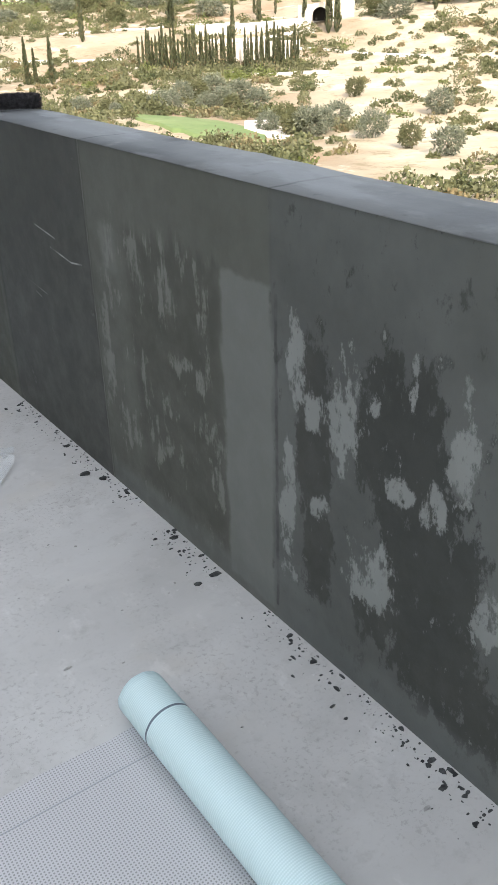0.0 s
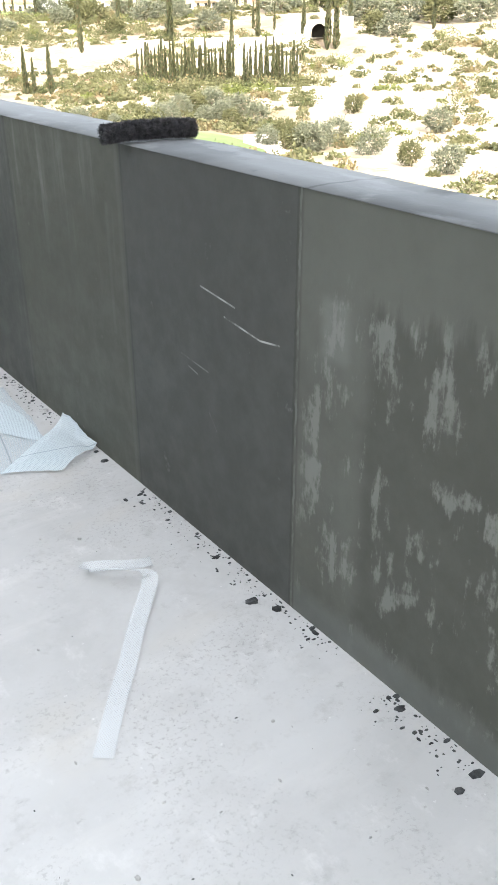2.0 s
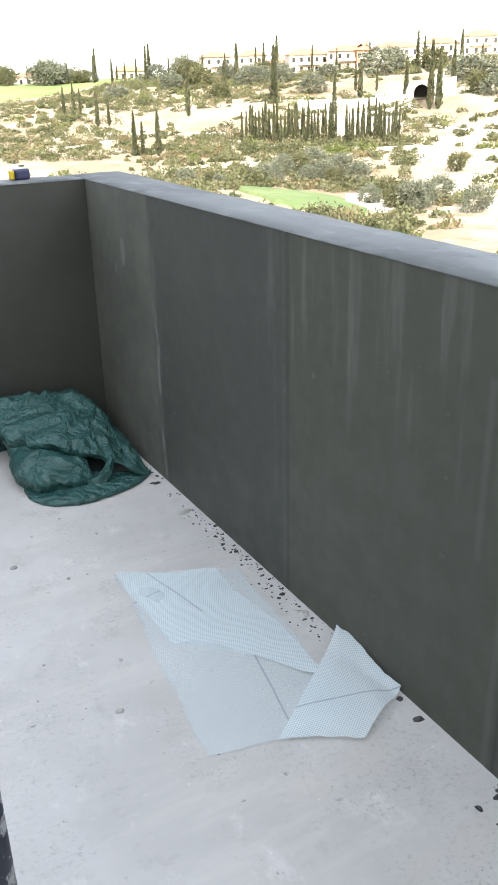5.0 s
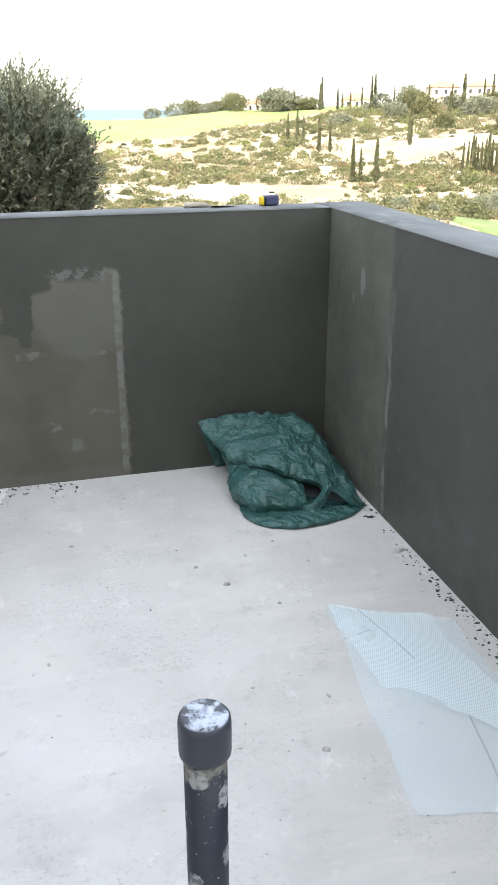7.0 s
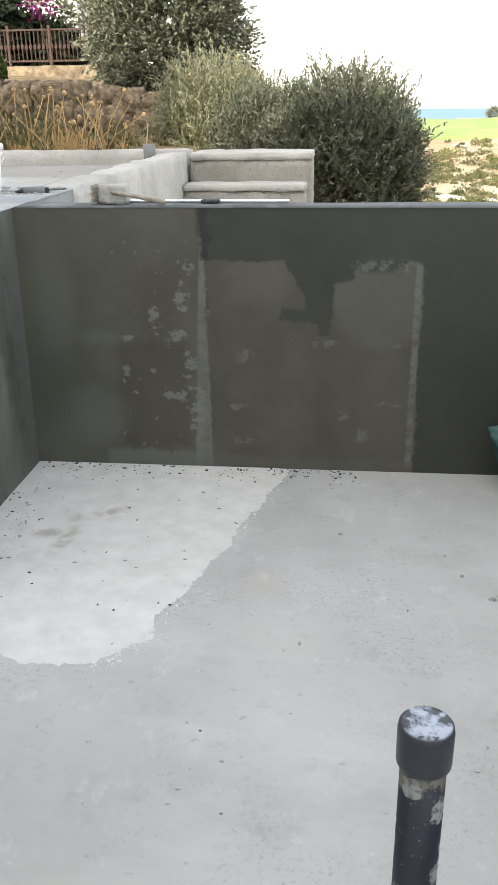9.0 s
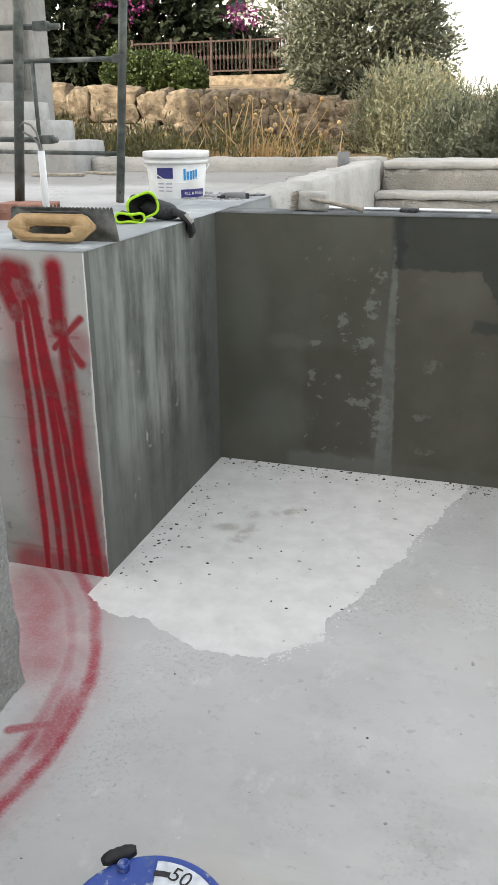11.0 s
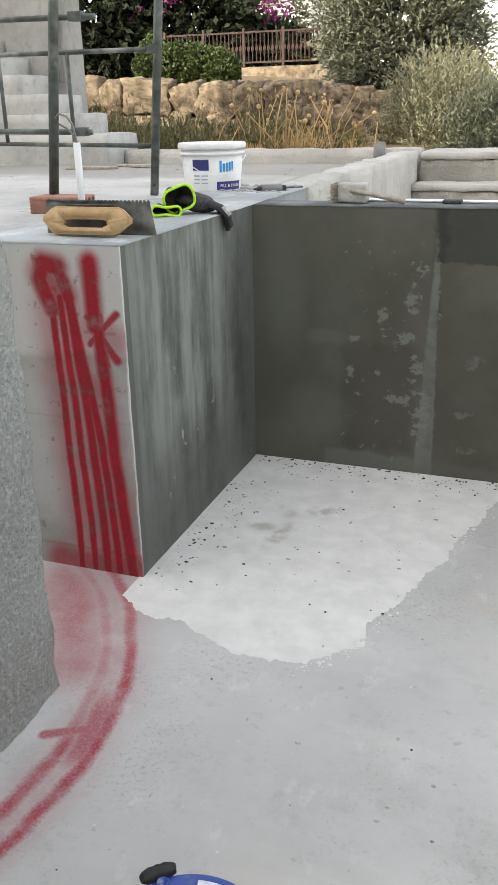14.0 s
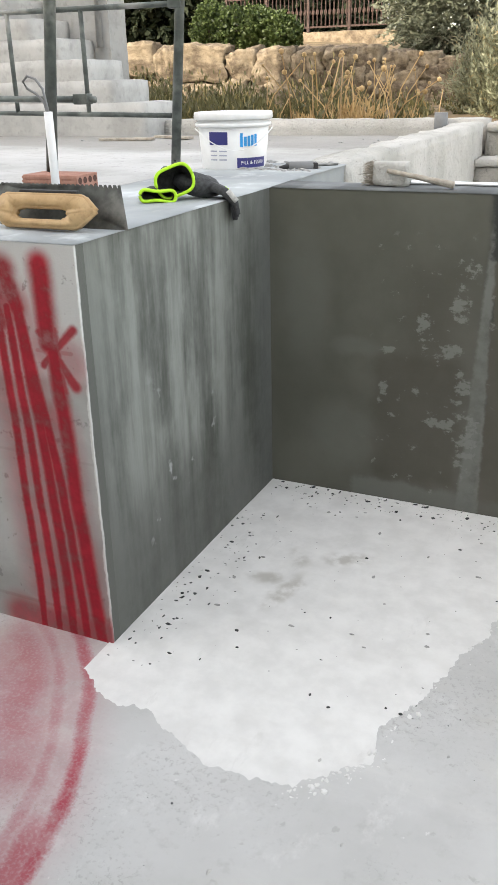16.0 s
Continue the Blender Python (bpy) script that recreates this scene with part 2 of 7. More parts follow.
    c = g.mix(g.mul(g.mul(g.mx(bay1, bay2), g.mul(damp, g.ramp(v, 0.86, 1.0))), 0.4), c, (0.075, 0.080, 0.072))
    c = g.mix(g.mul(g.mul(g.mx(bay1, bay2), g.ramp(v, 0.12, 0.06)), 0.6), c, (0.115, 0.122, 0.116))
    # ridge where two coats meet
    lap = g.mul(g.sub(g.noise(30.0, 4.0), 0.5), 0.012)
    c = g.mix(g.mul(g.line(g.add(g.y, lap), g.z, -3.545, 0.0, -3.545, 1.2, 0.004), g.ramp(fine, 0.4, 0.6, 0.05, 0.4)), c, PALE)
    c = g.mix(g.mul(g.line(g.add(g.y, lap), g.z, -3.535, 0.0, -3.535, 1.2, 0.004), 0.35), c, (0.02, 0.021, 0.019))
    c = g.mix(g.mul(g.line(g.add(g.y, lap), g.z, -4.55, 0.05, -4.55, 0.95, 0.006), g.ramp(fine, 0.35, 0.6, 0.2, 0.6)), c, (0.03, 0.032, 0.029))
    # trowel scratches
    for a in ((-3.10, 0.855, -3.27, 0.835), (-3.22, 0.795, -3.385, 0.775), (-3.39, 0.775, -3.47, 0.785), (-2.98, 0.615, -3.13, 0.60), (-3.02, 0.585, -3.07, 0.575), (-3.13, 0.47, -3.17, 0.42)):
        bright = 0.9 if a[1] > 0.7 else 0.3
        c = g.mix(g.mul(g.line(g.y, g.z, *a, 0.0026), g.mul(bright, g.ramp(fine, 0.36, 0.6))), c, (0.45, 0.46, 0.45))
    g.bump(g.add(g.mul(fine, 0.4), g.noise(2.5, 3.0)), 0.012, 0.35)
    return g.done(c, g.ramp(fine, 0.3, 0.7, 0.5, 0.72))


def plaster_far():
    g = Graph("dark_render_end_wall", 0.65, spec=0.35)
    wob = g.mul(g.sub(g.noise(7.0, 6.0), 0.5), 0.07)
    u, v = g.add(g.x, wob), g.add(g.z, wob)
    fine = g.noise(9.0, 8.0, rough=0.65)
    c = g.mix(g.ramp(g.noise(1.6, 4.0), 0.3, 0.7), tuple(k * 0.72 for k in DARK), tuple(k * 0.92 for k in DARK))
    flecks = g.noise(17.0, 8.0, g.stretch(1.0, 1, 1.3), 0.68)
    torn = g.mul(g.sub(flecks, 0.5), 0.07)
    ut, vt = g.add(u, torn), g.add(v, g.mul(torn, 0.7))
    # brown, drier bay between two pale laps
    patch = g.box(ut, vt, -1.91, -0.965, -0.1, 0.972, 0.006)
    lo_edge = g.ramp(g.sub(ut, g.sub(-1.56, g.mul(g.sub(vt, 0.97), 0.48))), -0.004, 0.006)
    hi_edge = g.ramp(g.sub(ut, g.add(-1.36, g.mul(g.sub(vt, 0.65), 0.13))), -0.006, 0.004, 1.0, 0.0)
    tongue = g.mul(g.mul(lo_edge, hi_edge), g.ramp(vt, 0.640, 0.652))
    tongue = g.mx(tongue, g.box(ut, vt, -1.58, -1.43, 0.715, 0.762, 0.008))
    tongue = g.mx(tongue, g.box(ut, vt, -1.42, -1.265, 0.885, 1.1, 0.008))
    bites = g.box(ut, vt, -1.30, -1.04, 0.925, 0.985, 0.012)
    patch = g.mul(patch, g.sub(1.0, g.mx(tongue, bites)))
    c = g.mix(g.mul(patch, 0.9), c, g.mix(g.ramp(g.noise(2.4, 5.0), 0.35, 0.65), (0.083, 0.078, 0.061), (0.105, 0.099, 0.080)))
    c = g.mix(g.mul(g.mul(patch, g.blob(ut, vt, -1.14, 0.79, 0.24, 0.24, 0, 0.7)), 0.55), c, (0.125, 0.124, 0.110))
    c = g.mix(g.mul(g.mul(patch, g.box(ut, vt, -1.80, -1.56, 0.80, 1.0, 0.06)), 0.5), c, (0.125, 0.120, 0.098))
    edge = g.box(g.add(g.x, g.mul(torn, 0.4)), vt, -0.998, -0.968, 0.02, 0.96, 0.006)
    c = g.mix(g.mul(edge, g.ramp(flecks, 0.38, 0.58, 0.25, 0.9)), c, (0.165, 0.168, 0.152))
    rim = g.mul(g.box(ut, vt, -1.28, -0.97, 0.93, 0.975, 0.01), g.ramp(flecks, 0.45, 0.55))
    c = g.mix(g.mul(rim, 0.7), c, (0.155, 0.158, 0.145))
    wipe = g.blobs(u, v, ((-1.38, 0.61, 0.12, 0.03, 0), (-1.52, 0.61, 0.07, 0.03, 0), (-1.05, 0.605, 0.12, 0.02, 0), (-1.77, 0.31, 0.07, 0.03, 0), (-1.29, 0.27, 0.06, 0.05, 60), (-1.20, 0.18, 0.06, 0.07, 30), (-1.10, 0.33, 0.12, 0.02, 0), (-1.74, 0.55, 0.06, 0.06, 0), (-1.75, 0.14, 0.10, 0.03, 0)))
    c = g.mix(g.mul(g.ramp(g.add(g.mul(g.sub(flecks, 0.5), 4.0), g.mul(wipe, 0.75)), 0.50, 1.0), g.mul(patch, 0.5)), c, (0.185, 0.187, 0.170))
    # olive-grey bay next to the short wall
    left = g.box(u, v, -2.9, -1.93, -0.1, 1.4, 0.02)
    c = g.mix(g.mul(left, 0.85), c, g.mix(g.ramp(g.noise(1.8, 5.0), 0.35, 0.65), (0.088, 0.088, 0.070), (0.118, 0.117, 0.096)))
    c = g.mix(g.mul(g.box(ut, vt, -2.32, -1.99, 0.09, 0.60, 0.03), 0.6), c, (0.066, 0.060, 0.046))
    c = g.mix(g.mul(g.box(ut, vt, -2.22, -2.0, 0.55, 0.95, 0.07), 0.45), c, (0.070, 0.065, 0.050))
    haze = g.blobs(u, v, ((-2.45, 0.25, 0.22, 0.20, 0), (-2.40, 0.62, 0.14, 0.05, 0), (-2.60, 0.80, 0.14, 0.4, 0)))
    c = g.mix(g.mul(haze, 0.45), c, (0.140, 0.142, 0.124))
    # the widening pale lap and torn flecks along it
    lx = g.add(g.x, g.mul(torn, 0.5))
    lap = g.mul(g.ramp(g.sub(lx, g.mul(g.z, 0.045)), -1.985, -1.970), g.ramp(g.add(lx, g.mul(g.z, 0.02)), -1.898, -1.886, 1.0, 0.0))
    c = g.mix(g.mul(lap, g.ramp(g.noise(8.0, 7.0, None, 0.68), 0.34, 0.54, 0.50, 0.95)), c, (0.158, 0.161, 0.146))
    spots = g.blobs(u, v, ((-1.98, 0.94, 0.05, 0.06, 0), (-2.01, 0.80, 0.05, 0.10, 0), (-2.04, 0.64, 0.09, 0.05, 0), (-2.00, 0.50, 0.05, 0.12, 0), (-2.06, 0.36, 0.10, 0.05, -8), (-1.96, 0.28, 0.06, 0.22, 0), (-2.28, 0.62, 0.08, 0.03, 0), (-2.29, 0.45, 0.03, 0.08, 0), (-2.25, 0.37, 0.06, 0.02, 0), (-2.14, 0.71, 0.06, 0.10, 0)))
    c = g.mix(g.mul(g.mul(g.ramp(g.add(g.mul(g.sub(flecks, 0.5), 5.0), g.mul(spots, 0.75)), 0.50, 0.85), g.box(u, v, -2.34, -1.90, 0.03, 1.05, 0.03)), 0.7), c, (0.200, 0.204, 0.187))
    c = g.mix(g.mul(g.box(ut, vt, -2.40, -1.90, -0.1, 0.075, 0.015), 0.6), c, (0.150, 0.153, 0.140))
    c = g.mix(g.mul(g.box(ut, vt, -1.90, -1.0, -0.1, 0.06, 0.02), 0.4), c, (0.130, 0.130, 0.115))
    c = g.mix(g.box(ut, vt, -1.925, -1.885, 0.98, 1.3, 0.012), c, (0.035, 0.037, 0.035))
    g.bump(g.add(g.mul(fine, 0.5), g.noise(2.5, 3.0)), 0.012, 0.4)
    return g.done(c, g.ramp(fine, 0.3, 0.7, 0.55, 0.75))


def plaster_left():
    g = Graph("grey_render_short_wall", 0.65, spec=0.35)
    fine = g.noise(8.0, 8.0, rough=0.65)
    st = g.add(g.mul(g.noise(1.0, 6.0, g.stretch(1, 8, 0.9), 0.62), 0.6), g.mul(g.noise(3.2, 7.0, g.stretch(1, 1.6, 0.8), 0.66), 0.4))
    st2 = g.noise(1.0, 6.0, g.stretch(1, 26, 2.2), 0.66)
    c = g.mix(g.ramp(st, 0.36, 0.60), (0.070, 0.075, 0.064), g.mix(g.box(g.y, g.z, -1.15, -0.35, 0.35, 1.4, 0.25), (0.145, 0.153, 0.138), (0.29, 0.305, 0.28)))
    c = g.mix(g.mul(g.ramp(st2, 0.45, 0.7), 0.5), c, (0.13, 0.135, 0.122))
    c = g.mix(g.mul(g.ramp(g.add(g.z, g.mul(g.sub(fine, 0.5), 0.4)), 0.5, 0.15), 0.4), c, (0.115, 0.12, 0.108))
    c = g.mix(g.mul(g.ramp(g.noise(7.0, 5.0), 0.64, 0.68), g.box(g.y, g.z, -1.0, -0.5, 0.2, 0.7, 0.1)), c, (0.36, 0.37, 0.36))
    c = g.mix(g.mul(g.ramp(g.add(g.y, g.mul(wobble(g), 0.1)), -0.2, -0.05), 0.5), c, (0.10, 0.105, 0.10))
    g.bump(g.add(g.mul(fine, 0.5), st), 0.012, 0.4)
    return g.done(c, g.ramp(fine, 0.3, 0.7, 0.5, 0.75))


def wobble(g):
    return g.sub(g.noise(5.0, 5.0), 0.5)


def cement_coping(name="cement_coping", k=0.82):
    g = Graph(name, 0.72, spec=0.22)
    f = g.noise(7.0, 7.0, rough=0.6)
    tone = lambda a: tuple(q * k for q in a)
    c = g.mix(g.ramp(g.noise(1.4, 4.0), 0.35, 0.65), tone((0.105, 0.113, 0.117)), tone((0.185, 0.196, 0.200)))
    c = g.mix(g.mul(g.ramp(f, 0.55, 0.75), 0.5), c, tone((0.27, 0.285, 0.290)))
    c = g.mix(g.mul(g.ramp(g.noise(16.0, 4.0), 0.62, 0.72), 0.4), c, tone((0.10, 0.105, 0.105)))
    # trowel laps across the top
    for y in (-3.56, -4.53, -2.66, -5.6):
        c = g.mix(g.mul(g.line(g.add(g.y, g.mul(g.sub(g.noise(9.0, 4.0), 0.5), 0.04)), g.x, y, -0.1, y - 0.02, 0.3, 0.006), 0.6), c, tone((0.07, 0.075, 0.078)))
    c = g.mix(g.mul(g.ramp(g.noise(3.0, 6.0, g.stretch(1.6, 0.7, 1), 0.6), 0.54, 0.62), 0.45), c, tone((0.25, 0.265, 0.275)))
    g.bump(f, 0.008, 0.5)
    return g.done(c)


def floor_concrete():
    """Pale power-floated concrete, with faint float marks, grey bruises and red spray-paint arcs."""
    g = Graph("pale_floated_concrete", 0.75, spec=0.3)
    f = g.noise(11.0, 8.0, rough=0.65)
    big = g.noise(0.9, 5.0, rough=0.6)
    c = g.mix(g.ramp(big, 0.32, 0.68), (0.435, 0.437, 0.428), (0.535, 0.540, 0.535))
    c = g.mix(g.mul(g.ramp(g.noise(3.2, 8.0, None, 0.68), 0.47, 0.70), 0.45), c, (0.38, 0.38, 0.37))
    c = g.mix(g.mul(g.ramp(g.noise(9.0, 8.0, None, 0.72), 0.54, 0.68), 0.45), c, (0.36, 0.355, 0.345))
    c = g.mix(g.mul(g.ramp(g.noise(7.0, 8.0, g.stretch(1.3, 0.8, 1), 0.7), 0.55, 0.72), 0.5), c, (0.64, 0.64, 0.63))
    c = g.mix(g.mul(g.ramp(g.noise(1.0, 6.0, g.stretch(1.0, 4.5, 1), 0.65), 0.5, 0.72), 0.4), c, (0.60, 0.595, 0.575))
    # fine grey peppering, denser in bruised areas, and buff stains
    pep = g.mul(g.ramp(g.noise(70.0, 6.0, None, 0.75), 0.52, 0.62), g.ramp(g.noise(2.3, 6.0, None, 0.65), 0.44, 0.64))
    c = g.mix(g.mul(pep, 0.55), c, (0.27, 0.265, 0.255))
    c = g.mix(g.mul(g.ramp(g.noise(1.7, 5.0, g.stretch(1, 1.4, 1)), 0.58, 0.72), 0.35), c, (0.50, 0.475, 0.42))
    c = g.mix(g.mul(g.ramp(g.noise(26.0, 5.0), 0.65, 0.72), 0.4), c, (0.28, 0.27, 0.26))
    c = g.mix(g.mul(g.ramp(g.noise(40.0, 3.0), 0.70, 0.75), 0.5), c, (0.68, 0.68, 0.67))
    # red arcs around the corner of the pier
    du, dv = g.add(g.x, 3.70), g.add(g.y, 2.15)
    wob = g.add(g.mul(g.sub(g.noise(4.0, 4.0), 0.5), 0.05), g.mul(g.sub(g.noise(130.0, 2.0), 0.5), 0.022))
    r = g.add(g.m("SQRT", g.add(g.mul(du, du), g.mul(dv, dv))), wob)
    spray = None
    for r0, w, k in ((1.222, 0.026, 0.95), (1.14, 0.030, 0.9), (1.18, 0.10, 0.34), (1.04, 0.11, 0.68)):
        d = g.m("ABSOLUTE", g.sub(r, r0))
        s = g.mul(g.mul(g.ramp(d, w * 0.1, w * 1.6, 1.0, 0.0), k), g.ramp(g.noise(2.6 + 5 * r0, 3.0), 0.32, 0.6, 0.8, 1.0))
        if r0 == 1.14:
            s = g.mul(s, g.ramp(g.y, -1.95, -2.12, 0.65, 1.0))
        if r0 == 1.222:
            s = g.mul(s, g.ramp(g.y, -1.55, -1.75, 0.85, 1.0))
        if r0 < 1.1:
            s = g.mul(s, g.ramp(g.y, -2.0, -1.75))
        spray = s if spray is None else g.mx(spray, s)
    near = g.ramp(g.y, -1.75, -1.95)
    near = g.mul(near, g.ramp(g.y, -2.25, -2.1))
    spray = g.mx(spray, g.mul(g.mul(near, g.ramp(g.m("ABSOLUTE", g.sub(r, 1.19)), 0.01, 0.07, 1.0, 0.0)), 0.8))
    spray = g.mx(spray, g.mul(g.line(g.x, g.y, -2.53, -2.02, -2.63, -2.08, 0.018), 0.8))
    side = g.mul(g.ramp(g.x, -3.2, -3.0), g.ramp(g.y, -2.95, -2.75))
    spray = g.mul(g.mul(spray, side), g.mul(g.ramp(f, 0.25, 0.5, 0.7, 1.0), g.ramp(g.noise(110.0, 2.0), 0.3, 0.55, 0.78, 1.0)))
    c = g.mix(spray, c, g.mix(f, (0.26, 0.013, 0.034), (0.39, 0.038, 0.066)))
    g.bump(g.add(g.mul(f, 0.5), g.noise(2.0, 4.0)), 0.006, 0.4)
    return g.done(c, g.ramp(big, 0.3, 0.7, 0.62, 0.85))


def skim_white():
    g = Graph("white_skim", 0.8, spec=0.3)
    f = g.noise(9.0, 7.0, rough=0.6)
    c = g.mix(g.ramp(f, 0.3, 0.7), (0.60, 0.60, 0.585), (0.70, 0.70, 0.685))
    c = g.mix(g.mul(g.ramp(g.noise(3.0, 5.0, g.stretch(1, 2.2, 1)), 0.56, 0.72), 0.35), c, (0.55, 0.545, 0.52))
    # grey scuffs where a trowel was set down
    scuff = g.blobs(g.add(g.x, g.mul(wobble(g), 0.15)), g.add(g.y, g.mul(wobble(g), 0.1)), ((-2.38, -0.78, 0.05, 0.16, -8), (-2.40, -0.56, 0.06, 0.09, 20), (-2.23, -0.50, 0.10, 0.06, 15), (-2.48, -0.74, 0.08, 0.05, 0)))
    c = g.mix(g.mul(g.mul(scuff, g.ramp(g.noise(13.0, 6.0), 0.35, 0.6)), 0.7), c, (0.36, 0.345, 0.31))
    c = g.mix(g.mul(g.ramp(g.noise(1.0, 7.0, g.stretch(9, 3, 1), 0.7), 0.60, 0.68), 0.3), c, (0.50, 0.495, 0.475))
    g.bump(f, 0.006, 0.5)
    return g.done(c)


def rough_concrete(name, a, b, scale=1.0, relief=0.02, pits=0.5):
    g = Graph(name, 0.88, spec=0.25)
    f = g.noise(14.0 * scale, 9.0, rough=0.7)
    big = g.noise(1.5 * scale, 5.0)
    c = g.mix(g.ramp(big, 0.3, 0.7), a, b)
    c = g.mix(g.mul(g.ramp(f, 0.52, 0.7), 0.45), c, tuple(k * 0.6 for k in a))
    c = g.mix(g.mul(g.ramp(g.noise(60.0 * scale, 3.0), 0.62, 0.72), pits), c, tuple(k * 0.35 for k in a))
    if pits > 0.7:
        c = g.mix(g.mul(g.ramp(g.noise(38.0 * scale, 5.0, None, 0.7), 0.50, 0.62), 0.6), c, tuple(min(0.85, k * 1.35) for k in b))
        c = g.mix(g.mul(g.ramp(g.noise(24.0 * scale, 6.0, None, 0.75), 0.55, 0.64), 0.32), c, tuple(k * 0.5 for k in a))
    g.bump(g.add(f, g.mul(g.noise(45.0 * scale, 4.0), 0.6)), relief, 0.8)
    return g.done(c)


def pier_face():
    """Smooth cast pier end with red spray strokes that ran down."""
    g = Graph("sprayed_pier_concrete", 0.7, spec=0.35)
    f = g.noise(14.0, 8.0, rough=0.65)
    c = g.mix(g.ramp(g.noise(2.4, 5.0), 0.35, 0.65), (0.28, 0.278, 0.265), (0.41, 0.41, 0.40))
    c = g.mix(g.mul(g.ramp(g.add(g.z, g.mul(wobble(g), 0.25)), 0.82, 0.88), 0.7), c, (0.55, 0.55, 0.54))
    c = g.mix(g.mul(g.ramp(g.noise(30.0, 4.0), 0.63, 0.7), 0.6), c, (0.16, 0.155, 0.15))
    c = g.mix(g.mul(g.line(g.x, g.z, -3.2, 0.60, -2.7, 0.595, 0.004), 0.2), c, (0.2, 0.2, 0.19))
    c = g.mix(g.mul(g.line(g.x, g.z, -3.2, 0.09, -2.7, 0.085, 0.006), 0.5), c, (0.22, 0.2, 0.19))
    wx = g.add(g.x, g.mul(g.sub(g.noise(3.0, 4.0), 0.5), 0.025))
    wx = g.add(wx, g.mul(g.sub(g.noise(120.0, 2.0), 0.5), 0.006))
    X = lambda k: -3.11 + 0.36 * k
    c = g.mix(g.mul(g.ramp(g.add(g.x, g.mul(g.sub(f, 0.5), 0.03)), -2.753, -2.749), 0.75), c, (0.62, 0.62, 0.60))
    red = None
    strokes = [(0.17, 1.08, 0.22, 1.13, 0.026, 1.0), (0.22, 1.13, 0.36, 1.12, 0.028, 1.0), (0.36, 1.12, 0.45, 1.02, 0.022, 1.0), (0.17, 1.08, 0.27, 0.98, 0.026, 1.0), (0.24, 1.09, 0.38, 1.02, 0.045, 0.85),
               (0.69, 1.14, 0.70, 0.93, 0.024, 1.0), (0.93, 0.975, 0.64, 0.87, 0.009, 0.95), (0.64, 0.96, 0.91, 0.82, 0.012, 0.95), (0.76, 0.97, 0.80, 0.80, 0.011, 0.9), (0.60, 0.91, 0.90, 0.91, 0.006, 0.7),
               (0.66, 0.92, 0.86, 0.88, 0.045, 0.55), (0.36, 0.98, 0.50, 0.0, 0.07, 0.55), (0.62, 0.7, 0.78, 0.0, 0.055, 0.6), (0.1, 0.02, 0.98, 0.02, 0.05, 0.8)]
    for pts, w in ((((0.27, 0.98), (0.31, 0.5), (0.31, -0.05)), 0.012), (((0.36, 1.02), (0.44, 0.5), (0.47, -0.05)), 0.012), (((0.45, 1.03), (0.57, 0.5), (0.62, -0.05)), 0.015),
                   (((0.45, 1.05), (0.67, 0.5), (0.76, -0.05)), 0.014), (((0.74, 0.92), (0.79, 0.5), (0.91, -0.05)), 0.020)):
        strokes += [(*p, *q, w, 1.0) for p, q in zip(pts, pts[1:])]
    for k0, z0, k1, z1, w, a in strokes:
        s = g.mul(g.line(wx, g.z, X(k0), z0, X(k1), z1, w * 1.5, 0.6), a)
        red = s if red is None else g.mx(red, s)
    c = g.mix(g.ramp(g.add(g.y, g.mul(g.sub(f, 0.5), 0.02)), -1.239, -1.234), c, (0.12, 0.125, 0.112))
    red = g.mul(red, g.ramp(g.y, -1.236, -1.240))
    c = g.mix(g.mul(red, g.ramp(f, 0.2, 0.5, 0.8, 1.0)), c, g.mix(g.ramp(f, 0.3, 0.7), (0.20, 0.004, 0.011), (0.35, 0.009, 0.023)))
    g.bump(f, 0.01, 0.5)
    return g.done(c)


def hillside():
    """Dry chalk hillside: tan earth, white scars, straw, rusty soil."""
    g = Graph("dry_chalk_hillside", 0.95, spec=0.1)
    a = g.noise(0.03, 6.0, rough=0.6)
    b = g.noise(0.11, 7.0, rough=0.62)
    c = g.mix(g.ramp(a, 0.35, 0.65), (0.27, 0.215, 0.15), (0.37, 0.315, 0.235))
    c = g.mix(g.mul(g.ramp(g.noise(0.045, 5.0, None, 0.6), 0.50, 0.66), 0.7), c, (0.27, 0.178, 0.110))
    c = g.mix(g.mul(g.ramp(b, 0.56, 0.66), 0.75), c, (0.50, 0.45, 0.37))
    # the steep slope further right is bare, pale chalk
    side = g.sub(g.mul(g.x, math.cos(radians(41.0))), g.mul(g.y, math.sin(radians(41.0))))
    c = g.mix(g.mul(g.ramp(g.add(side, g.mul(g.sub(a, 0.5), 60.0)), -4.0, 14.0), 0.75), c, g.mix(g.ramp(b, 0.35, 0.65), (0.37, 0.305, 0.215), (0.50, 0.435, 0.335)))
    c = g.mix(g.mul(g.ramp(g.noise(0.30, 7.0, None, 0.72), 0.53, 0.66), 0.6), c, (0.15, 0.13, 0.075))
    c = g.mix(g.mul(g.ramp(g.noise(0.9, 6.0, None, 0.7), 0.55, 0.70), 0.4), c, (0.18, 0.15, 0.095))
    g.bump(g.add(b, g.mul(g.noise(0.5, 6.0), 0.3)), 1.0, 0.7)
    return g.done(c)


def simple_noise(name, a, b, scale, rough=0.9, relief=0.01, lo=0.35, hi=0.65):
    g = Graph(name, rough, spec=0.25)
    f = g.noise(scale, 7.0, rough=0.65)
    c = g.mix(g.ramp(f, lo, hi), a, b)
    c = g.mix(g.mul(g.ramp(g.noise(scale * 6, 4.0), 0.5, 0.75), 0.35), c, tuple(k * 0.55 for k in a))
    g.bump(f, relief, 0.7)
    return g.done(c)


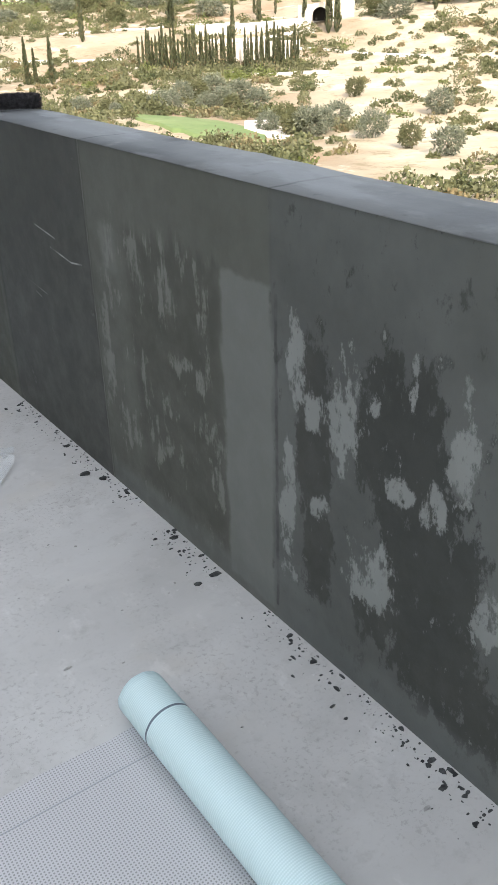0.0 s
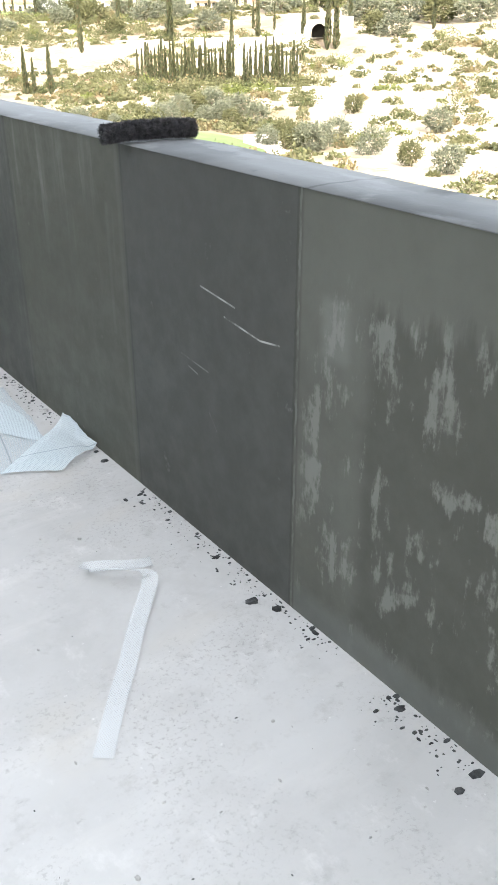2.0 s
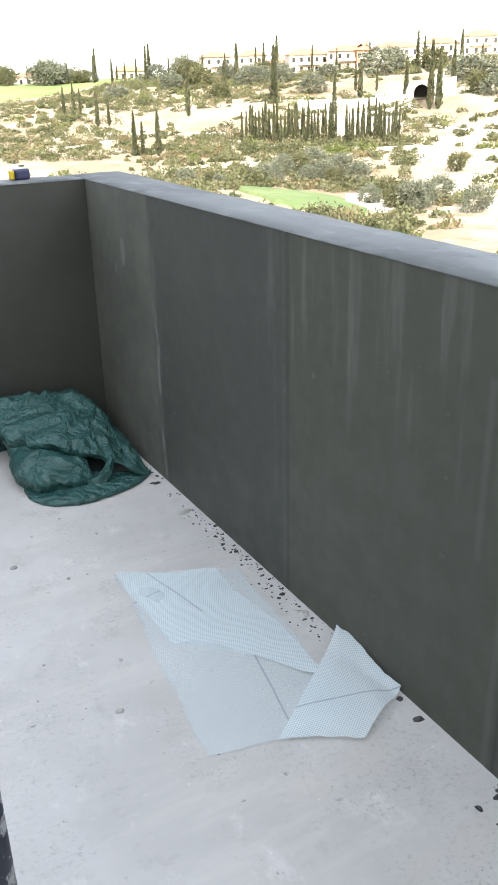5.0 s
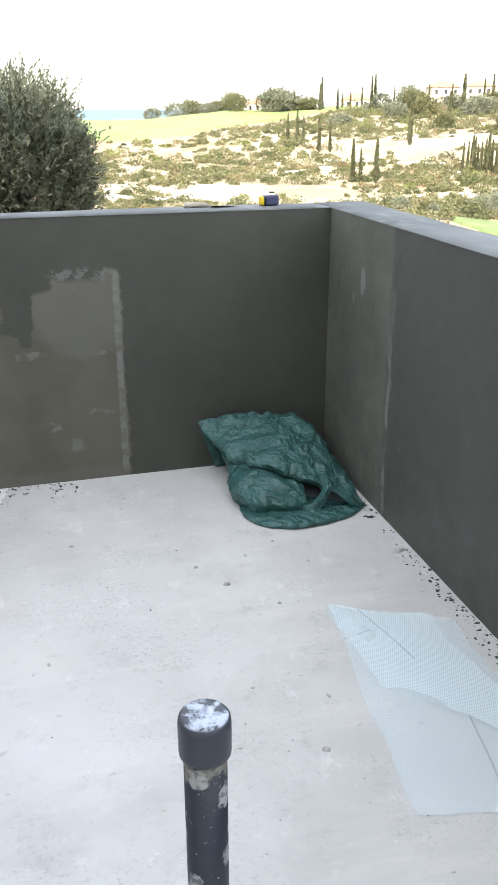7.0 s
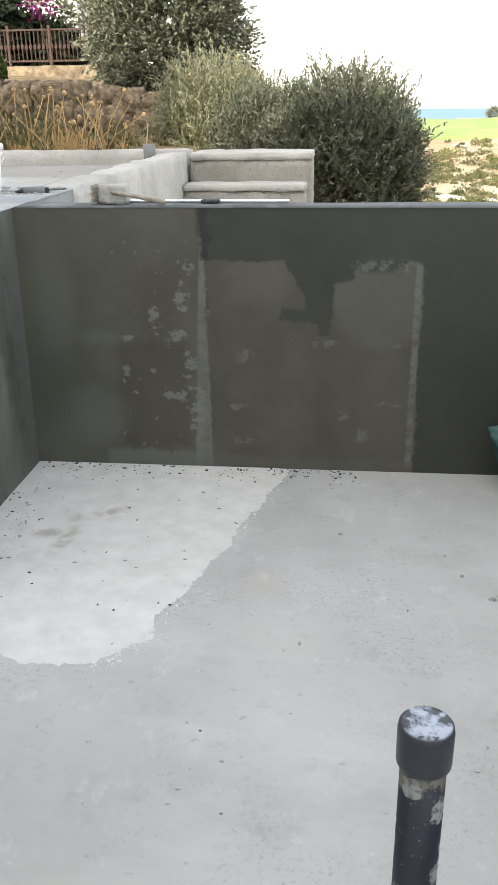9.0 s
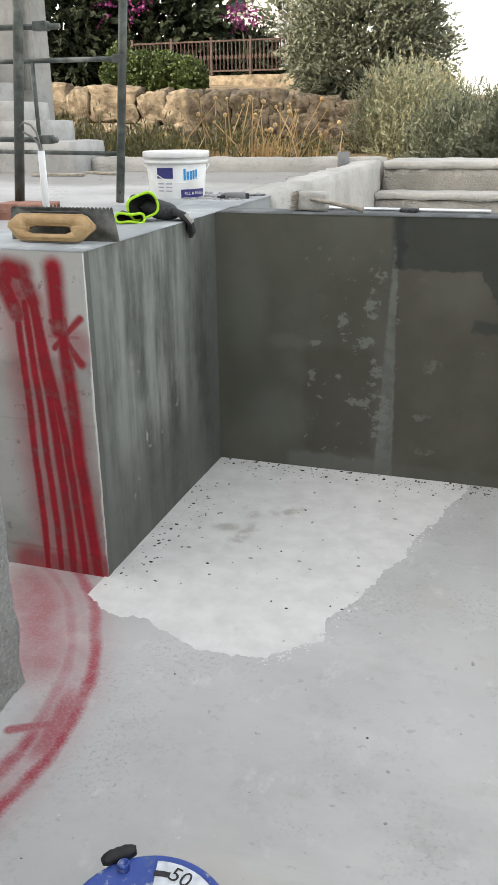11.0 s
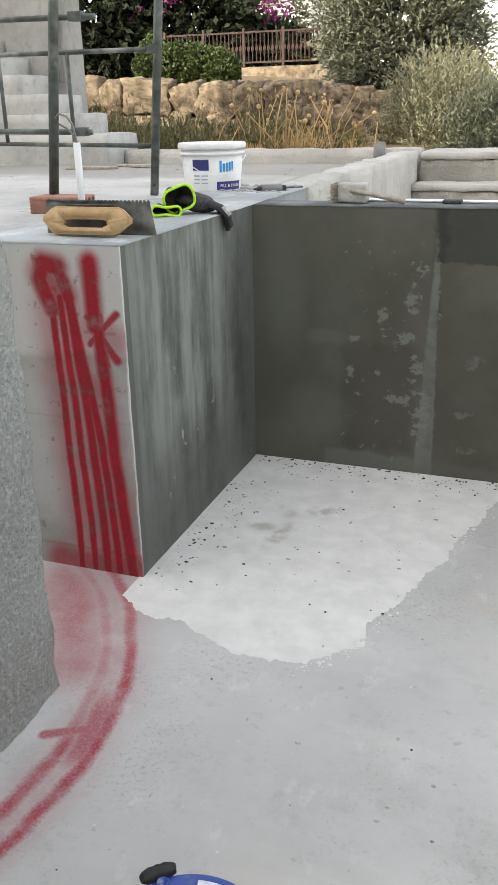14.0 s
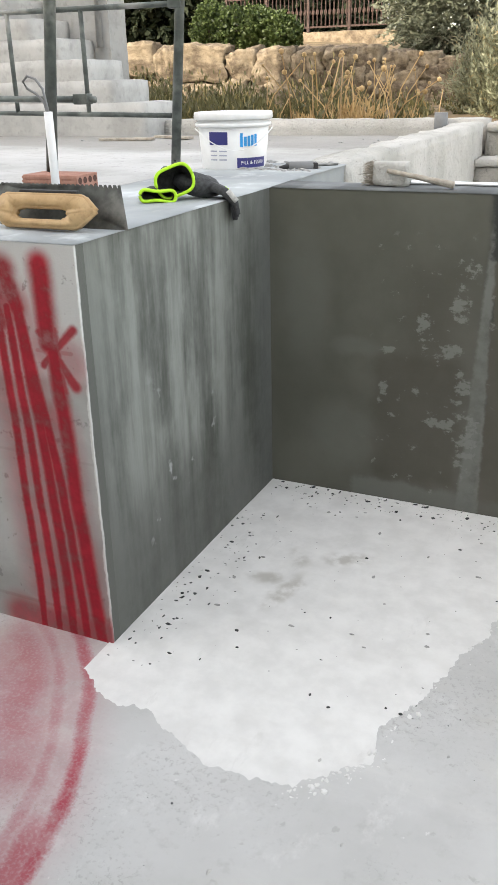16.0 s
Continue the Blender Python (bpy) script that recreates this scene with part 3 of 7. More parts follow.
M_RIGHT, M_FAR, M_LEFT = plaster_right(), plaster_far(), plaster_left()
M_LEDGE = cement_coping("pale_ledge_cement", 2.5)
M_COPE, M_FLOOR, M_SKIM, M_PIER = cement_coping(), floor_concrete(), skim_white(), pier_face()
M_COLUMN = rough_concrete("roughcast_column", (0.52, 0.53, 0.49), (0.68, 0.685, 0.645), 1.5, 0.16, 0.8)


def terrace_concrete():
    g = Graph("pale_terrace_concrete", 0.85, spec=0.25)
    f = g.noise(10.0, 8.0, rough=0.7)
    c = g.mix(g.ramp(g.noise(1.2, 6.0), 0.35, 0.65), (0.35, 0.35, 0.345), (0.49, 0.49, 0.485))
    c = g.mix(g.mul(g.ramp(f, 0.52, 0.68), 0.45), c, (0.28, 0.275, 0.265))
    wet = g.ramp(g.add(g.y, g.mul(g.sub(g.noise(1.6, 5.0), 0.5), 1.6)), 2.3, 3.3)
    c = g.mix(g.mul(wet, 0.75), c, g.mix(f, (0.16, 0.155, 0.145), (0.30, 0.29, 0.27)))
    c = g.mix(g.mul(g.ramp(g.noise(24.0, 5.0), 0.64, 0.70), 0.6), c, (0.18, 0.17, 0.16))
    g.bump(f, 0.01, 0.6)
    return g.done(c)


M_TERRACE = terrace_concrete()
M_BEAM = rough_concrete("board_cast_concrete", (0.38, 0.375, 0.35), (0.53, 0.52, 0.50), 1.0, 0.02, 0.4)
# step bodies get a darker concrete than their treads
M_STEP = rough_concrete("dark_step_concrete", (0.27, 0.26, 0.235), (0.40, 0.385, 0.355), 1.3, 0.03, 0.5)
# white render greyed to stand in for the shade on the house corner
M_GREYHOUSE = simple_noise("shade_greyed_white_render", (0.26, 0.26, 0.253), (0.35, 0.35, 0.342), 2.0, 0.9, 0.006)
M_STAIR = simple_noise("whitewashed_concrete", (0.33, 0.33, 0.322), (0.44, 0.44, 0.43), 2.6, 0.9, 0.006)
M_HOUSE = simple_noise("white_house_render", (0.62, 0.62, 0.60), (0.72, 0.72, 0.70), 3.0, 0.85, 0.004)
M_HILL = hillside()
M_SOIL = simple_noise("dry_soil", (0.11, 0.08, 0.05), (0.20, 0.15, 0.09), 2.5, 0.95, 0.05)
M_ROCK = simple_noise("weathered_limestone", (0.110, 0.084, 0.060), (0.29, 0.235, 0.168), 3.0, 0.9, 0.12)


# ---- geometry tools ----
def mesh_of(name, verts, faces, smooth=False):
    me = bpy.data.meshes.new(name)
    me.from_pydata([tuple(v) for v in verts], [], faces)
    if smooth:
        me.shade_smooth()
    return me


def part(name, data, material, parent=None, label="", smooth=False):
    """Links a bmesh or mesh as one object, under a thing or a part."""
    if isinstance(data, bmesh.types.BMesh):
        me = bpy.data.meshes.new(name)
        bmesh.ops.recalc_face_normals(data, faces=data.faces[:])
        data.to_mesh(me)
        data.free()
        if smooth:
            me.shade_smooth()
    else:
        me = data
    if material and not me.materials:
        me.materials.append(material)
    ob = new(name, me)
    if parent:
        ob.parent = parent
    if label:
        tagged(ob, label)
    return ob


def thing(name, label, category, at=(0, 0, 0), rz=0.0, group=""):
    ob = new(name)
    ob.empty_display_size = 0.1
    ob.matrix_world = pose(*at, 0, 0, rz)
    return tagged(ob, label, category, group)


def box(x0, x1, y0, y1, z0, z1, bevel=0.0, segs=2, bm=None):
    bm = bm or bmesh.new()
    r = bmesh.ops.create_cube(bm, size=1.0, matrix=Matrix.Translation(((x0 + x1) / 2, (y0 + y1) / 2, (z0 + z1) / 2)) @ Matrix.Diagonal((x1 - x0, y1 - y0, z1 - z0, 1)))
    if bevel:
        es = list({e for v in r["verts"] for e in v.link_edges})
        bmesh.ops.bevel(bm, geom=es, offset=bevel, segments=segs, affect="EDGES", profile=0.5)
    return bm


def rod(a, b, r, segs=12, r2=None, bm=None):
    bm = bm or bmesh.new()
    a, b = Vector(a), Vector(b)
    d = b - a
    m = Matrix.Translation((a + b) / 2) @ d.to_track_quat("Z", "Y").to_matrix().to_4x4()
    bmesh.ops.create_cone(bm, cap_ends=True, segments=segs, radius1=r, radius2=r if r2 is None else r2, depth=d.length, matrix=m)
    return bm


def tube(points, r, segs=8, bm=None):
    """A bent tube through points."""
    bm = bm or bmesh.new()
    pts = [Vector(p) for p in points]
    rings = []
    for i, p in enumerate(pts):
        d = (pts[min(i + 1, len(pts) - 1)] - pts[max(i - 1, 0)]).normalized()
        q = d.to_track_quat("Z", "Y")
        rr = r[i] if isinstance(r, (list, tuple)) else r
        rings.append([bm.verts.new(p + q @ Vector((rr * math.cos(k * math.tau / segs), rr * math.sin(k * math.tau / segs), 0))) for k in range(segs)])
    for a, b in zip(rings, rings[1:]):
        for k in range(segs):
            bm.faces.new((a[k], a[(k + 1) % segs], b[(k + 1) % segs], b[k]))
    bm.faces.new(rings[0][::-1]), bm.faces.new(rings[-1])
    return bm


def lathe(profile, segs=32, bm=None):
    """A turned body about z; profile of (radius, z) from bottom to top, closed at both ends."""
    bm = bm or bmesh.new()
    rings = [[bm.verts.new((r * math.cos(k * math.tau / segs), r * math.sin(k * math.tau / segs), z)) for k in range(segs)] for r, z in profile]
    for a, b in zip(rings, rings[1:]):
        for k in range(segs):
            bm.faces.new((a[k], a[(k + 1) % segs], b[(k + 1) % segs], b[k]))
    bm.faces.new(rings[0][::-1]), bm.faces.new(rings[-1])
    return bm


def leaves(centres, normals, length, width, rng, name, spread=0.5):
    """Many small leaves, each two triangles, as one mesh."""
    n = len(centres)
    d = rng.normal(size=(n, 3)) * spread + normals
    d /= np.linalg.norm(d, axis=1)[:, None]
    s = np.cross(d, rng.normal(size=(n, 3)))
    s /= np.linalg.norm(s, axis=1)[:, None] + 1e-9
    ln = (length * rng.uniform(0.6, 1.3, n))[:, None]
    wd = (width * rng.uniform(0.7, 1.3, n))[:, None]
    v = np.empty((n, 4, 3))
    v[:, 0], v[:, 2] = centres - d * ln / 2, centres + d * ln / 2
    v[:, 1], v[:, 3] = centres + s * wd / 2, centres - s * wd / 2
    me = bpy.data.meshes.new(name)
    me.vertices.add(4 * n)
    me.vertices.foreach_set("co", v.reshape(-1))
    me.loops.add(4 * n)
    me.loops.foreach_set("vertex_index", np.arange(4 * n, dtype=np.int32))
    me.polygons.add(n)
    me.polygons.foreach_set("loop_start", np.arange(0, 4 * n, 4, dtype=np.int32))
    me.polygons.foreach_set("loop_total", np.full(n, 4, dtype=np.int32))
    me.update()
    me.validate()
    return me


def sprays(centre, radii, n_twigs, per_twig, rng, lift=0.6, reach=0.28):
    """Leaf places along short twigs that fill an uneven crown: centres and directions."""
    lumps = rng.normal(size=(14, 3))
    lumps /= np.linalg.norm(lumps, axis=1)[:, None]
    size = rng.uniform(-0.22, 0.28, 14)
    u = rng.normal(size=(n_twigs, 3))
    u /= np.linalg.norm(u, axis=1)[:, None]
    f = 1 + (np.maximum(0, u @ lumps.T - 0.55) / 0.45 * size).sum(1)
    rad = f * rng.uniform(0.25, 1.0, n_twigs) ** 0.45
    base = np.array(centre) + u * np.array(radii) * rad[:, None]
    way = u + rng.normal(size=(n_twigs, 3)) * 0.45 + np.array((0, 0, lift))
    way /= np.linalg.norm(way, axis=1)[:, None]
    k = np.linspace(0, 1, per_twig)
    c = base[:, None] + way[:, None] * (k[None, :, None] * reach * rng.uniform(0.5, 1.4, (n_twigs, 1, 1)))
    c = c + rng.normal(size=c.shape) * 0.012
    return c.reshape(-1, 3), np.repeat(way, per_twig, 0)


# ---- basin: floor, walls, copings ----
H = 1.2


def floor_slab():
    bm = box(-6.0, 0.0, -9.0, 0.0, -0.25, 0.0)
    return tagged(part("floor", bm, M_FLOOR), "pale grey floated concrete basin floor with red spray-paint arcs", "floor", kind="structure")


floor = floor_slab()


def wall(name, x0, x1, y0, y1, mat, label):
    """A rendered parapet: the body, and a slightly proud, softly rounded cement coping."""
    ob = tagged(part(name, box(x0, x1, y0, y1, -0.25, H - 0.007), mat), label, "wall", kind="structure")
    return ob


def coping(x0, x1, y0, y1, label, mat=M_COPE):
    bm = bmesh.new()
    nx, ny = max(2, int((x1 - x0) / 0.06)), max(2, int((y1 - y0) / 0.06))
    bmesh.ops.create_grid(bm, x_segments=nx, y_segments=ny, size=0.5)
    for v in bm.verts:
        u, w = v.co.x + 0.5, v.co.y + 0.5
        x, y = x0 + u * (x1 - x0), y0 + w * (y1 - y0)
        e = min(u * (x1 - x0), (1 - u) * (x1 - x0), w * (y1 - y0), (1 - w) * (y1 - y0))
        drop = 0.004 * max(0, 1 - e / 0.02) ** 2
        wav = 0.004 * noise.noise((x * 3, y * 3, 0)) + 0.002 * noise.noise((x * 14, y * 14, 4))
        side = 0.003 * noise.noise((x * 9, y * 9, 7))
        v.co = (x + (side if u in (0, 1) else 0), y + (side if w in (0, 1) else 0), H + wav - drop)
    rim = [e for e in bm.edges if e.is_boundary]
    ext = bmesh.ops.extrude_edge_only(bm, edges=rim)
    for v in ext["geom"]:
        if isinstance(v, bmesh.types.BMVert):
            v.co.z = H - 0.006
    return tagged(part("coping", bm, mat, smooth=True), label, "coping", kind="structure")


wall("wall_east", 0.0, 0.232, -9.0, 0.2, M_RIGHT, "long parapet of dark grey render with pale scraped patches")
wall("wall_north", -2.75, 0.0, 0.0, 0.2, M_FAR, "end parapet of dark grey-brown render with unfinished patches")
coping(-0.003, 0.236, -9.0, 0.203, "smooth grey cement coping on the long parapet")
coping(-2.742, -0.003, -0.003, 0.203, "smooth grey cement coping on the end parapet")
tagged(part("wall_west", box(-3.33, -2.748, -1.20, 0.0, -0.25, H - 0.007), M_LEFT), "short retaining wall of streaky grey render", "wall", kind="structure")
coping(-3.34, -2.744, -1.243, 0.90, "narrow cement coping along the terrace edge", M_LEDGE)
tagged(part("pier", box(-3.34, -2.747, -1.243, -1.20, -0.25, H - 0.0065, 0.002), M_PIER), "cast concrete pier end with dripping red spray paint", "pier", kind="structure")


def terrace():
    """The raised terrace slab: a shallow fall towards the back kerb."""
    bm = bmesh.new()
    nx, ny = 60, 40
    grid = [[None] * (ny + 1) for _ in range(nx + 1)]
    for i in range(nx + 1):
        for j in range(ny + 1):
            x, y = -9.0 + 6.22 * i / nx, -1.22 + 6.0 * j / ny
            z = 1.115 - 0.025 * max(0, min(1, (y - 0.2) / 4.2)) + 0.006 * noise.noise((x * 2, y * 2, 1)) + 0.003 * noise.noise((x * 9, y * 9, 2))
            grid[i][j] = bm.verts.new((x, y, z))
    for i in range(nx):
        for j in range(ny):
            bm.faces.new((grid[i][j], grid[i + 1][j], grid[i + 1][j + 1], grid[i][j + 1]))
    rim = [e for e in bm.edges if e.is_boundary]
    ext = bmesh.ops.extrude_edge_only(bm, edges=rim)
    for v in ext["geom"]:
        if isinstance(v, bmesh.types.BMVert):
            v.co.z = -0.6
    return tagged(part("terrace_floor", bm, M_TERRACE, smooth=False), "pale dusty concrete terrace slab above the basin", "terrace", kind="structure")


terrace()
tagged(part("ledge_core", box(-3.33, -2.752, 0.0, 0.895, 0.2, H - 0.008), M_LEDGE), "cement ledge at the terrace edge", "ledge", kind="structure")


def rough_block(x0, x1, y0, y1, z0, z1, amp=0.012, cell=0.07, seed=0.0):
    """A cast block with uneven faces and broken arrises."""
    bm = bmesh.new()
    bmesh.ops.create_cube(bm, size=1.0, matrix=Matrix.Translation(((x0 + x1) / 2, (y0 + y1) / 2, (z0 + z1) / 2)) @ Matrix.Diagonal((x1 - x0, y1 - y0, z1 - z0, 1)))
    for axis, size in ((0, x1 - x0), (1, y1 - y0), (2, z1 - z0)):
        n = max(1, min(60, int(size / cell)))
        lo = (x0, y0, z0)[axis]
        for k in range(1, n):
            co, no = [0, 0, 0], [0, 0, 0]
            co[axis], no[axis] = lo + size * k / n, 1
            bmesh.ops.bisect_plane(bm, geom=bm.verts[:] + bm.edges[:] + bm.faces[:], plane_co=co, plane_no=no)
    for v in bm.verts:
        p = v.co.copy()
        onx, ony, onz = (min(abs(p[a] - l), abs(p[a] - h)) < 1e-4 for a, l, h in ((0, x0, x1), (1, y0, y1), (2, z0, z1)))
        k = amp * (noise.noise(p * 7 + Vector((seed, 0, 0))) + 0.6 * noise.noise(p * 23))
        c = Vector(((x0 + x1) / 2, (y0 + y1) / 2, (z0 + z1) / 2))
        pull = 1.0 + (onx + ony + onz - 1) * 0.9
        for a, on in ((0, onx), (1, ony), (2, onz)):
            if on:
                v.co[a] += math.copysign(1, p[a] - c[a]) * (k - amp * 0.6 * (pull - 1))
    return bm


tagged(part("wall_column", rough_block(-3.25, -2.70, -3.9, -1.875, -0.05, 3.0, 0.011, 0.034), M_COLUMN, smooth=True), "rough grey roughcast concrete wall beside the basin opening", "wall", kind="structure")
tagged(part("beam", rough_block(-2.96, -2.735, 0.88, 4.42, 0.2, 1.212, 0.016, 0.06, 3.0), M_BEAM, smooth=True), "pale board-cast concrete beam with a crumbling end", "beam", kind="structure")
steps = tagged(new("stair_block"), "unfinished cast concrete steps with ragged edges", "steps", kind="structure")
part("step", rough_block(-2.735, -1.60, 4.46, 5.25, 0.3, 1.142, 0.016, 0.07, 5.0), M_STEP, steps, smooth=True)
part("tread", rough_block(-2.735, -1.590, 4.450, 5.25, 1.136, 1.200, 0.008, 0.035, 15.0), M_BEAM, steps, smooth=True)
part("step", rough_block(-2.735, -1.64, 4.06, 4.46, 0.3, 0.904, 0.016, 0.07, 8.0), M_STEP, steps, smooth=True)
part("tread", rough_block(-2.735, -1.63, 4.048, 4.46, 0.898, 0.956, 0.008, 0.035, 18.0), M_BEAM, steps, smooth=True)
tagged(part("kerb", rough_block(-5.81, -2.74, 4.62, 4.80, 0.6, 1.232, 0.010, 0.09, 2.0), M_BEAM, smooth=True), "low cast concrete kerb along the back of the terrace", "kerb", kind="structure")
tagged(part("pit_floor", box(-2.74, 1.5, 0.2, 4.1, 0.0, 0.28), M_BEAM), "rough concrete ground of the pit behind the end wall", "ground", kind="structure")
# unseen house walls added behind the camera: close the place, keep basin and stair shaded
tagged(part("wall_south", box(-12.4, 1.2, -9.3, -9.0, -0.3, 13.5), M_HOUSE), "unseen white house wall that closes the place and shades the basin", "wall", kind="structure")
tagged(part("wall_south_shade", box(-24.0, -12.4, -9.3, -9.0, -0.3, 17.0), M_HOUSE), "unseen white wall added to shade the stair and house corner", "wall", kind="structure")


# ---- ground to the horizon, sea ----
CX, CY = -1.3, -3.8
RS = (0, 7, 15, 30, 60, 80, 120, 150, 170, 200, 215, 235, 262, 290, 320, 345, 420, 700, 1500)
ZS = (-0.8, -0.8, -3, -8, -13, -14.6, -15.6, -15.6, -14.6, -12.8, -11.0, -6.9, -4.0, -1.4, 1.4, 2.2, -3, -30, -60)


def ground_z(x, y):
    r = math.hypot(x - CX, y - CY)
    az = math.degrees(math.atan2(x - CX, y - CY))
    z = float(np.interp(r, RS, ZS))
    crest = float(np.interp(az, (-20, 4, 8, 14, 20, 30, 40, 50, 70), (-6, -5.5, -5.0, -2.2, -0.8, 0.0, 3.0, 9.0, 14.0)))
    z += crest * float(np.interp(r, (140, 330, 420), (0, 1, 1)))
    if r > 60:
        k = min(1.0, (r - 60) / 60)
        z += k * (1.3 * noise.noise((x * 0.025, y * 0.025, 3.0)) + 0.5 * noise.noise((x * 0.08, y * 0.08, 9.0)))
    return z


def ground():
    az = np.radians(np.concatenate((np.arange(-180, -30, 7.5), np.arange(-30, 0, 1.5), np.arange(0, 60, 0.5), np.arange(60, 180, 7.5))))
    rr = np.concatenate((np.array((0.5, 4, 7, 10, 15, 22, 30, 40, 50, 60, 70)), np.arange(76, 360, 4.0), np.array((380, 420, 500, 700, 1000, 1500))))
    v = [(CX + r * math.sin(a), CY + r * math.cos(a)) for r in rr for a in az]
    v = [(x, y, ground_z(x, y)) for x, y in v]
    n = len(az)
    f = [(i * n + j, i * n + (j + 1) % n, (i + 1) * n + (j + 1) % n, (i + 1) * n + j) for i in range(len(rr) - 1) for j in range(n)]
    f.append(tuple(range(n))[::-1])
    return tagged(part("ground", mesh_of("ground", v, f, True), M_HILL), "dry chalk valley and hillside with pale scars", "ground", kind="structure")


ground()


def sea():
    g = Graph("sea_water", 0.9, spec=0.05)
    g.bump(g.noise(0.02, 4.0), 1.0, 0.4)
    m = g.done(g.mix(g.noise(0.002, 3.0), (0.125, 0.215, 0.275), (0.15, 0.245, 0.305)))
    bm = bmesh.new()
    bmesh.ops.create_grid(bm, x_segments=4, y_segments=4, size=4800, matrix=Matrix.Translation((0, 0, -16.0)) )
    # keep only the part beyond the coast
    bmesh.ops.delete(bm, geom=[f for f in bm.faces if f.calc_center_median().y < 0], context="FACES")
    for v in bm.verts:
        if v.co.y < 1:
            v.co.y = 520
    return tagged(part("sea", bm, m), "hazy blue sea at the horizon", "sea", kind="structure")


sea()

# ---- materials of the things ----
M_OLIVE = foliage("olive_leaves", (0.046, 0.056, 0.037), (0.225, 0.24, 0.17))
M_OLIVE_DARK = foliage("dense_olive_leaves", (0.044, 0.055, 0.037), (0.165, 0.182, 0.125))
M_SILVER = foliage("silvery_shrub_leaves", (0.13, 0.138, 0.08), (0.34, 0.345, 0.23), (0.32, 0.26, 0.14))
M_HEDGE = foliage("hedge_leaves", (0.022, 0.042, 0.011), (0.10, 0.14, 0.04))
M_CONIFER = foliage("conifer_needles", (0.008, 0.015, 0.006), (0.026, 0.038, 0.016), None, 0.85)
M_MAGENTA = foliage("magenta_bracts", (0.07, 0.006, 0.05), (0.20, 0.02, 0.13))


def scrub_leaves():
    """Bushes of several kinds: dark evergreen, olive, fresh green, grey and dried brown, bush by bush."""
    g = Graph("hillside_scrub_leaves", 0.7, spec=0.2)
    kind = g.noise(0.16, 2.0, None, 0.5)
    c = g.mix(g.ramp(kind, 0.36, 0.46), (0.036, 0.050, 0.019), (0.078, 0.084, 0.038))
    c = g.mix(g.ramp(kind, 0.50, 0.56), c, (0.110, 0.112, 0.062))
    c = g.mix(g.ramp(kind, 0.60, 0.64), c, (0.155, 0.118, 0.064))
    c = g.mix(g.ramp(g.noise(0.10, 2.0), 0.60, 0.66), c, (0.095, 0.120, 0.030))
    c = g.mix(g.mul(g.island(), 0.55), c, (0.165, 0.165, 0.090))
    return g.done(c)


M_SCRUB = scrub_leaves()
M_RIDGE = foliage("dark_ridge_tree_leaves", (0.018, 0.034, 0.014), (0.065, 0.090, 0.040))
M_CYPRESS = foliage("cypress_needles", (0.024, 0.034, 0.015), (0.085, 0.092, 0.045), (0.12, 0.09, 0.05))
M_DRY = foliage("dry_grass", (0.30, 0.19, 0.085), (0.56, 0.40, 0.20))
M_WEED = foliage("olive_green_weed", (0.06, 0.06, 0.022), (0.16, 0.145, 0.06), (0.32, 0.25, 0.10))
M_BARK = simple_noise("grey_bark", (0.07, 0.055, 0.04), (0.16, 0.13, 0.10), 9.0, 0.95, 0.03)
M_GOLF = simple_noise("mown_grass", (0.12, 0.17, 0.065), (0.18, 0.22, 0.095), 0.08, 0.95, 0.05)
M_FIELD = simple_noise("pale_mown_grass", (0.165, 0.235, 0.080), (0.235, 0.285, 0.115), 0.06, 0.95, 0.05)
M_CHALK = simple_noise("chalk_track", (0.46, 0.42, 0.36), (0.60, 0.56, 0.50), 0.4, 0.95, 0.05)
M_CREAM = simple_noise("cream_villa_render", (0.52, 0.46, 0.38), (0.62, 0.57, 0.49), 0.5, 0.9, 0.01)
M_TERRA = simple_noise("terracotta_render", (0.42, 0.20, 0.12), (0.52, 0.28, 0.18), 0.5, 0.9, 0.01)
M_TILE = simple_noise("clay_roof_tiles", (0.27, 0.15, 0.09), (0.40, 0.25, 0.17), 1.5, 0.85, 0.03)
M_DARKGLASS = plain("window_glass", (0.03, 0.035, 0.04), 0.08, 0.0, 0.1, 2.0)
M_IRON = plain("rust_brown_iron", (0.050, 0.028, 0.023), 0.7, 0.1, 0.3, 20.0)
M_GALV = plain("grey_green_scaffold_steel", (0.085, 0.098, 0.092), 0.55, 0.35, 0.35, 14.0, 0.002, (0.30, 0.30, 0.28))
M_WHITEPLASTIC = plain("white_plastic", (0.72, 0.73, 0.74), 0.35, 0.0, 0.05, 18.0, 0, (0.50, 0.49, 0.46))
M_NAVY = plain("navy_print", (0.028, 0.030, 0.16), 0.4, 0.0, 0.1, 20.0)
M_CYAN = plain("bright_blue_print", (0.01, 0.27, 0.62), 0.4, 0.0, 0.1, 20.0)
M_INK = plain("white_print", (0.78, 0.78, 0.78), 0.4, 0.0, 0.03, 20.0)
M_GREYINK = plain("grey_print", (0.35, 0.37, 0.45), 0.5, 0.0, 0.1, 20.0)
M_STEEL = plain("worn_steel_blade", (0.12, 0.125, 0.12), 0.42, 0.8, 0.3, 25.0, 0, (0.30, 0.29, 0.27))
M_WOOD = simple_noise("varnished_beech", (0.43, 0.28, 0.14), (0.54, 0.37, 0.20), 14.0, 0.5, 0.002)
M_OLDWOOD = simple_noise("dusty_wood", (0.28, 0.25, 0.21), (0.42, 0.38, 0.33), 20.0, 0.8, 0.004)
M_CLAY = simple_noise("fired_clay", (0.30, 0.15, 0.115), (0.40, 0.22, 0.17), 12.0, 0.85, 0.006)
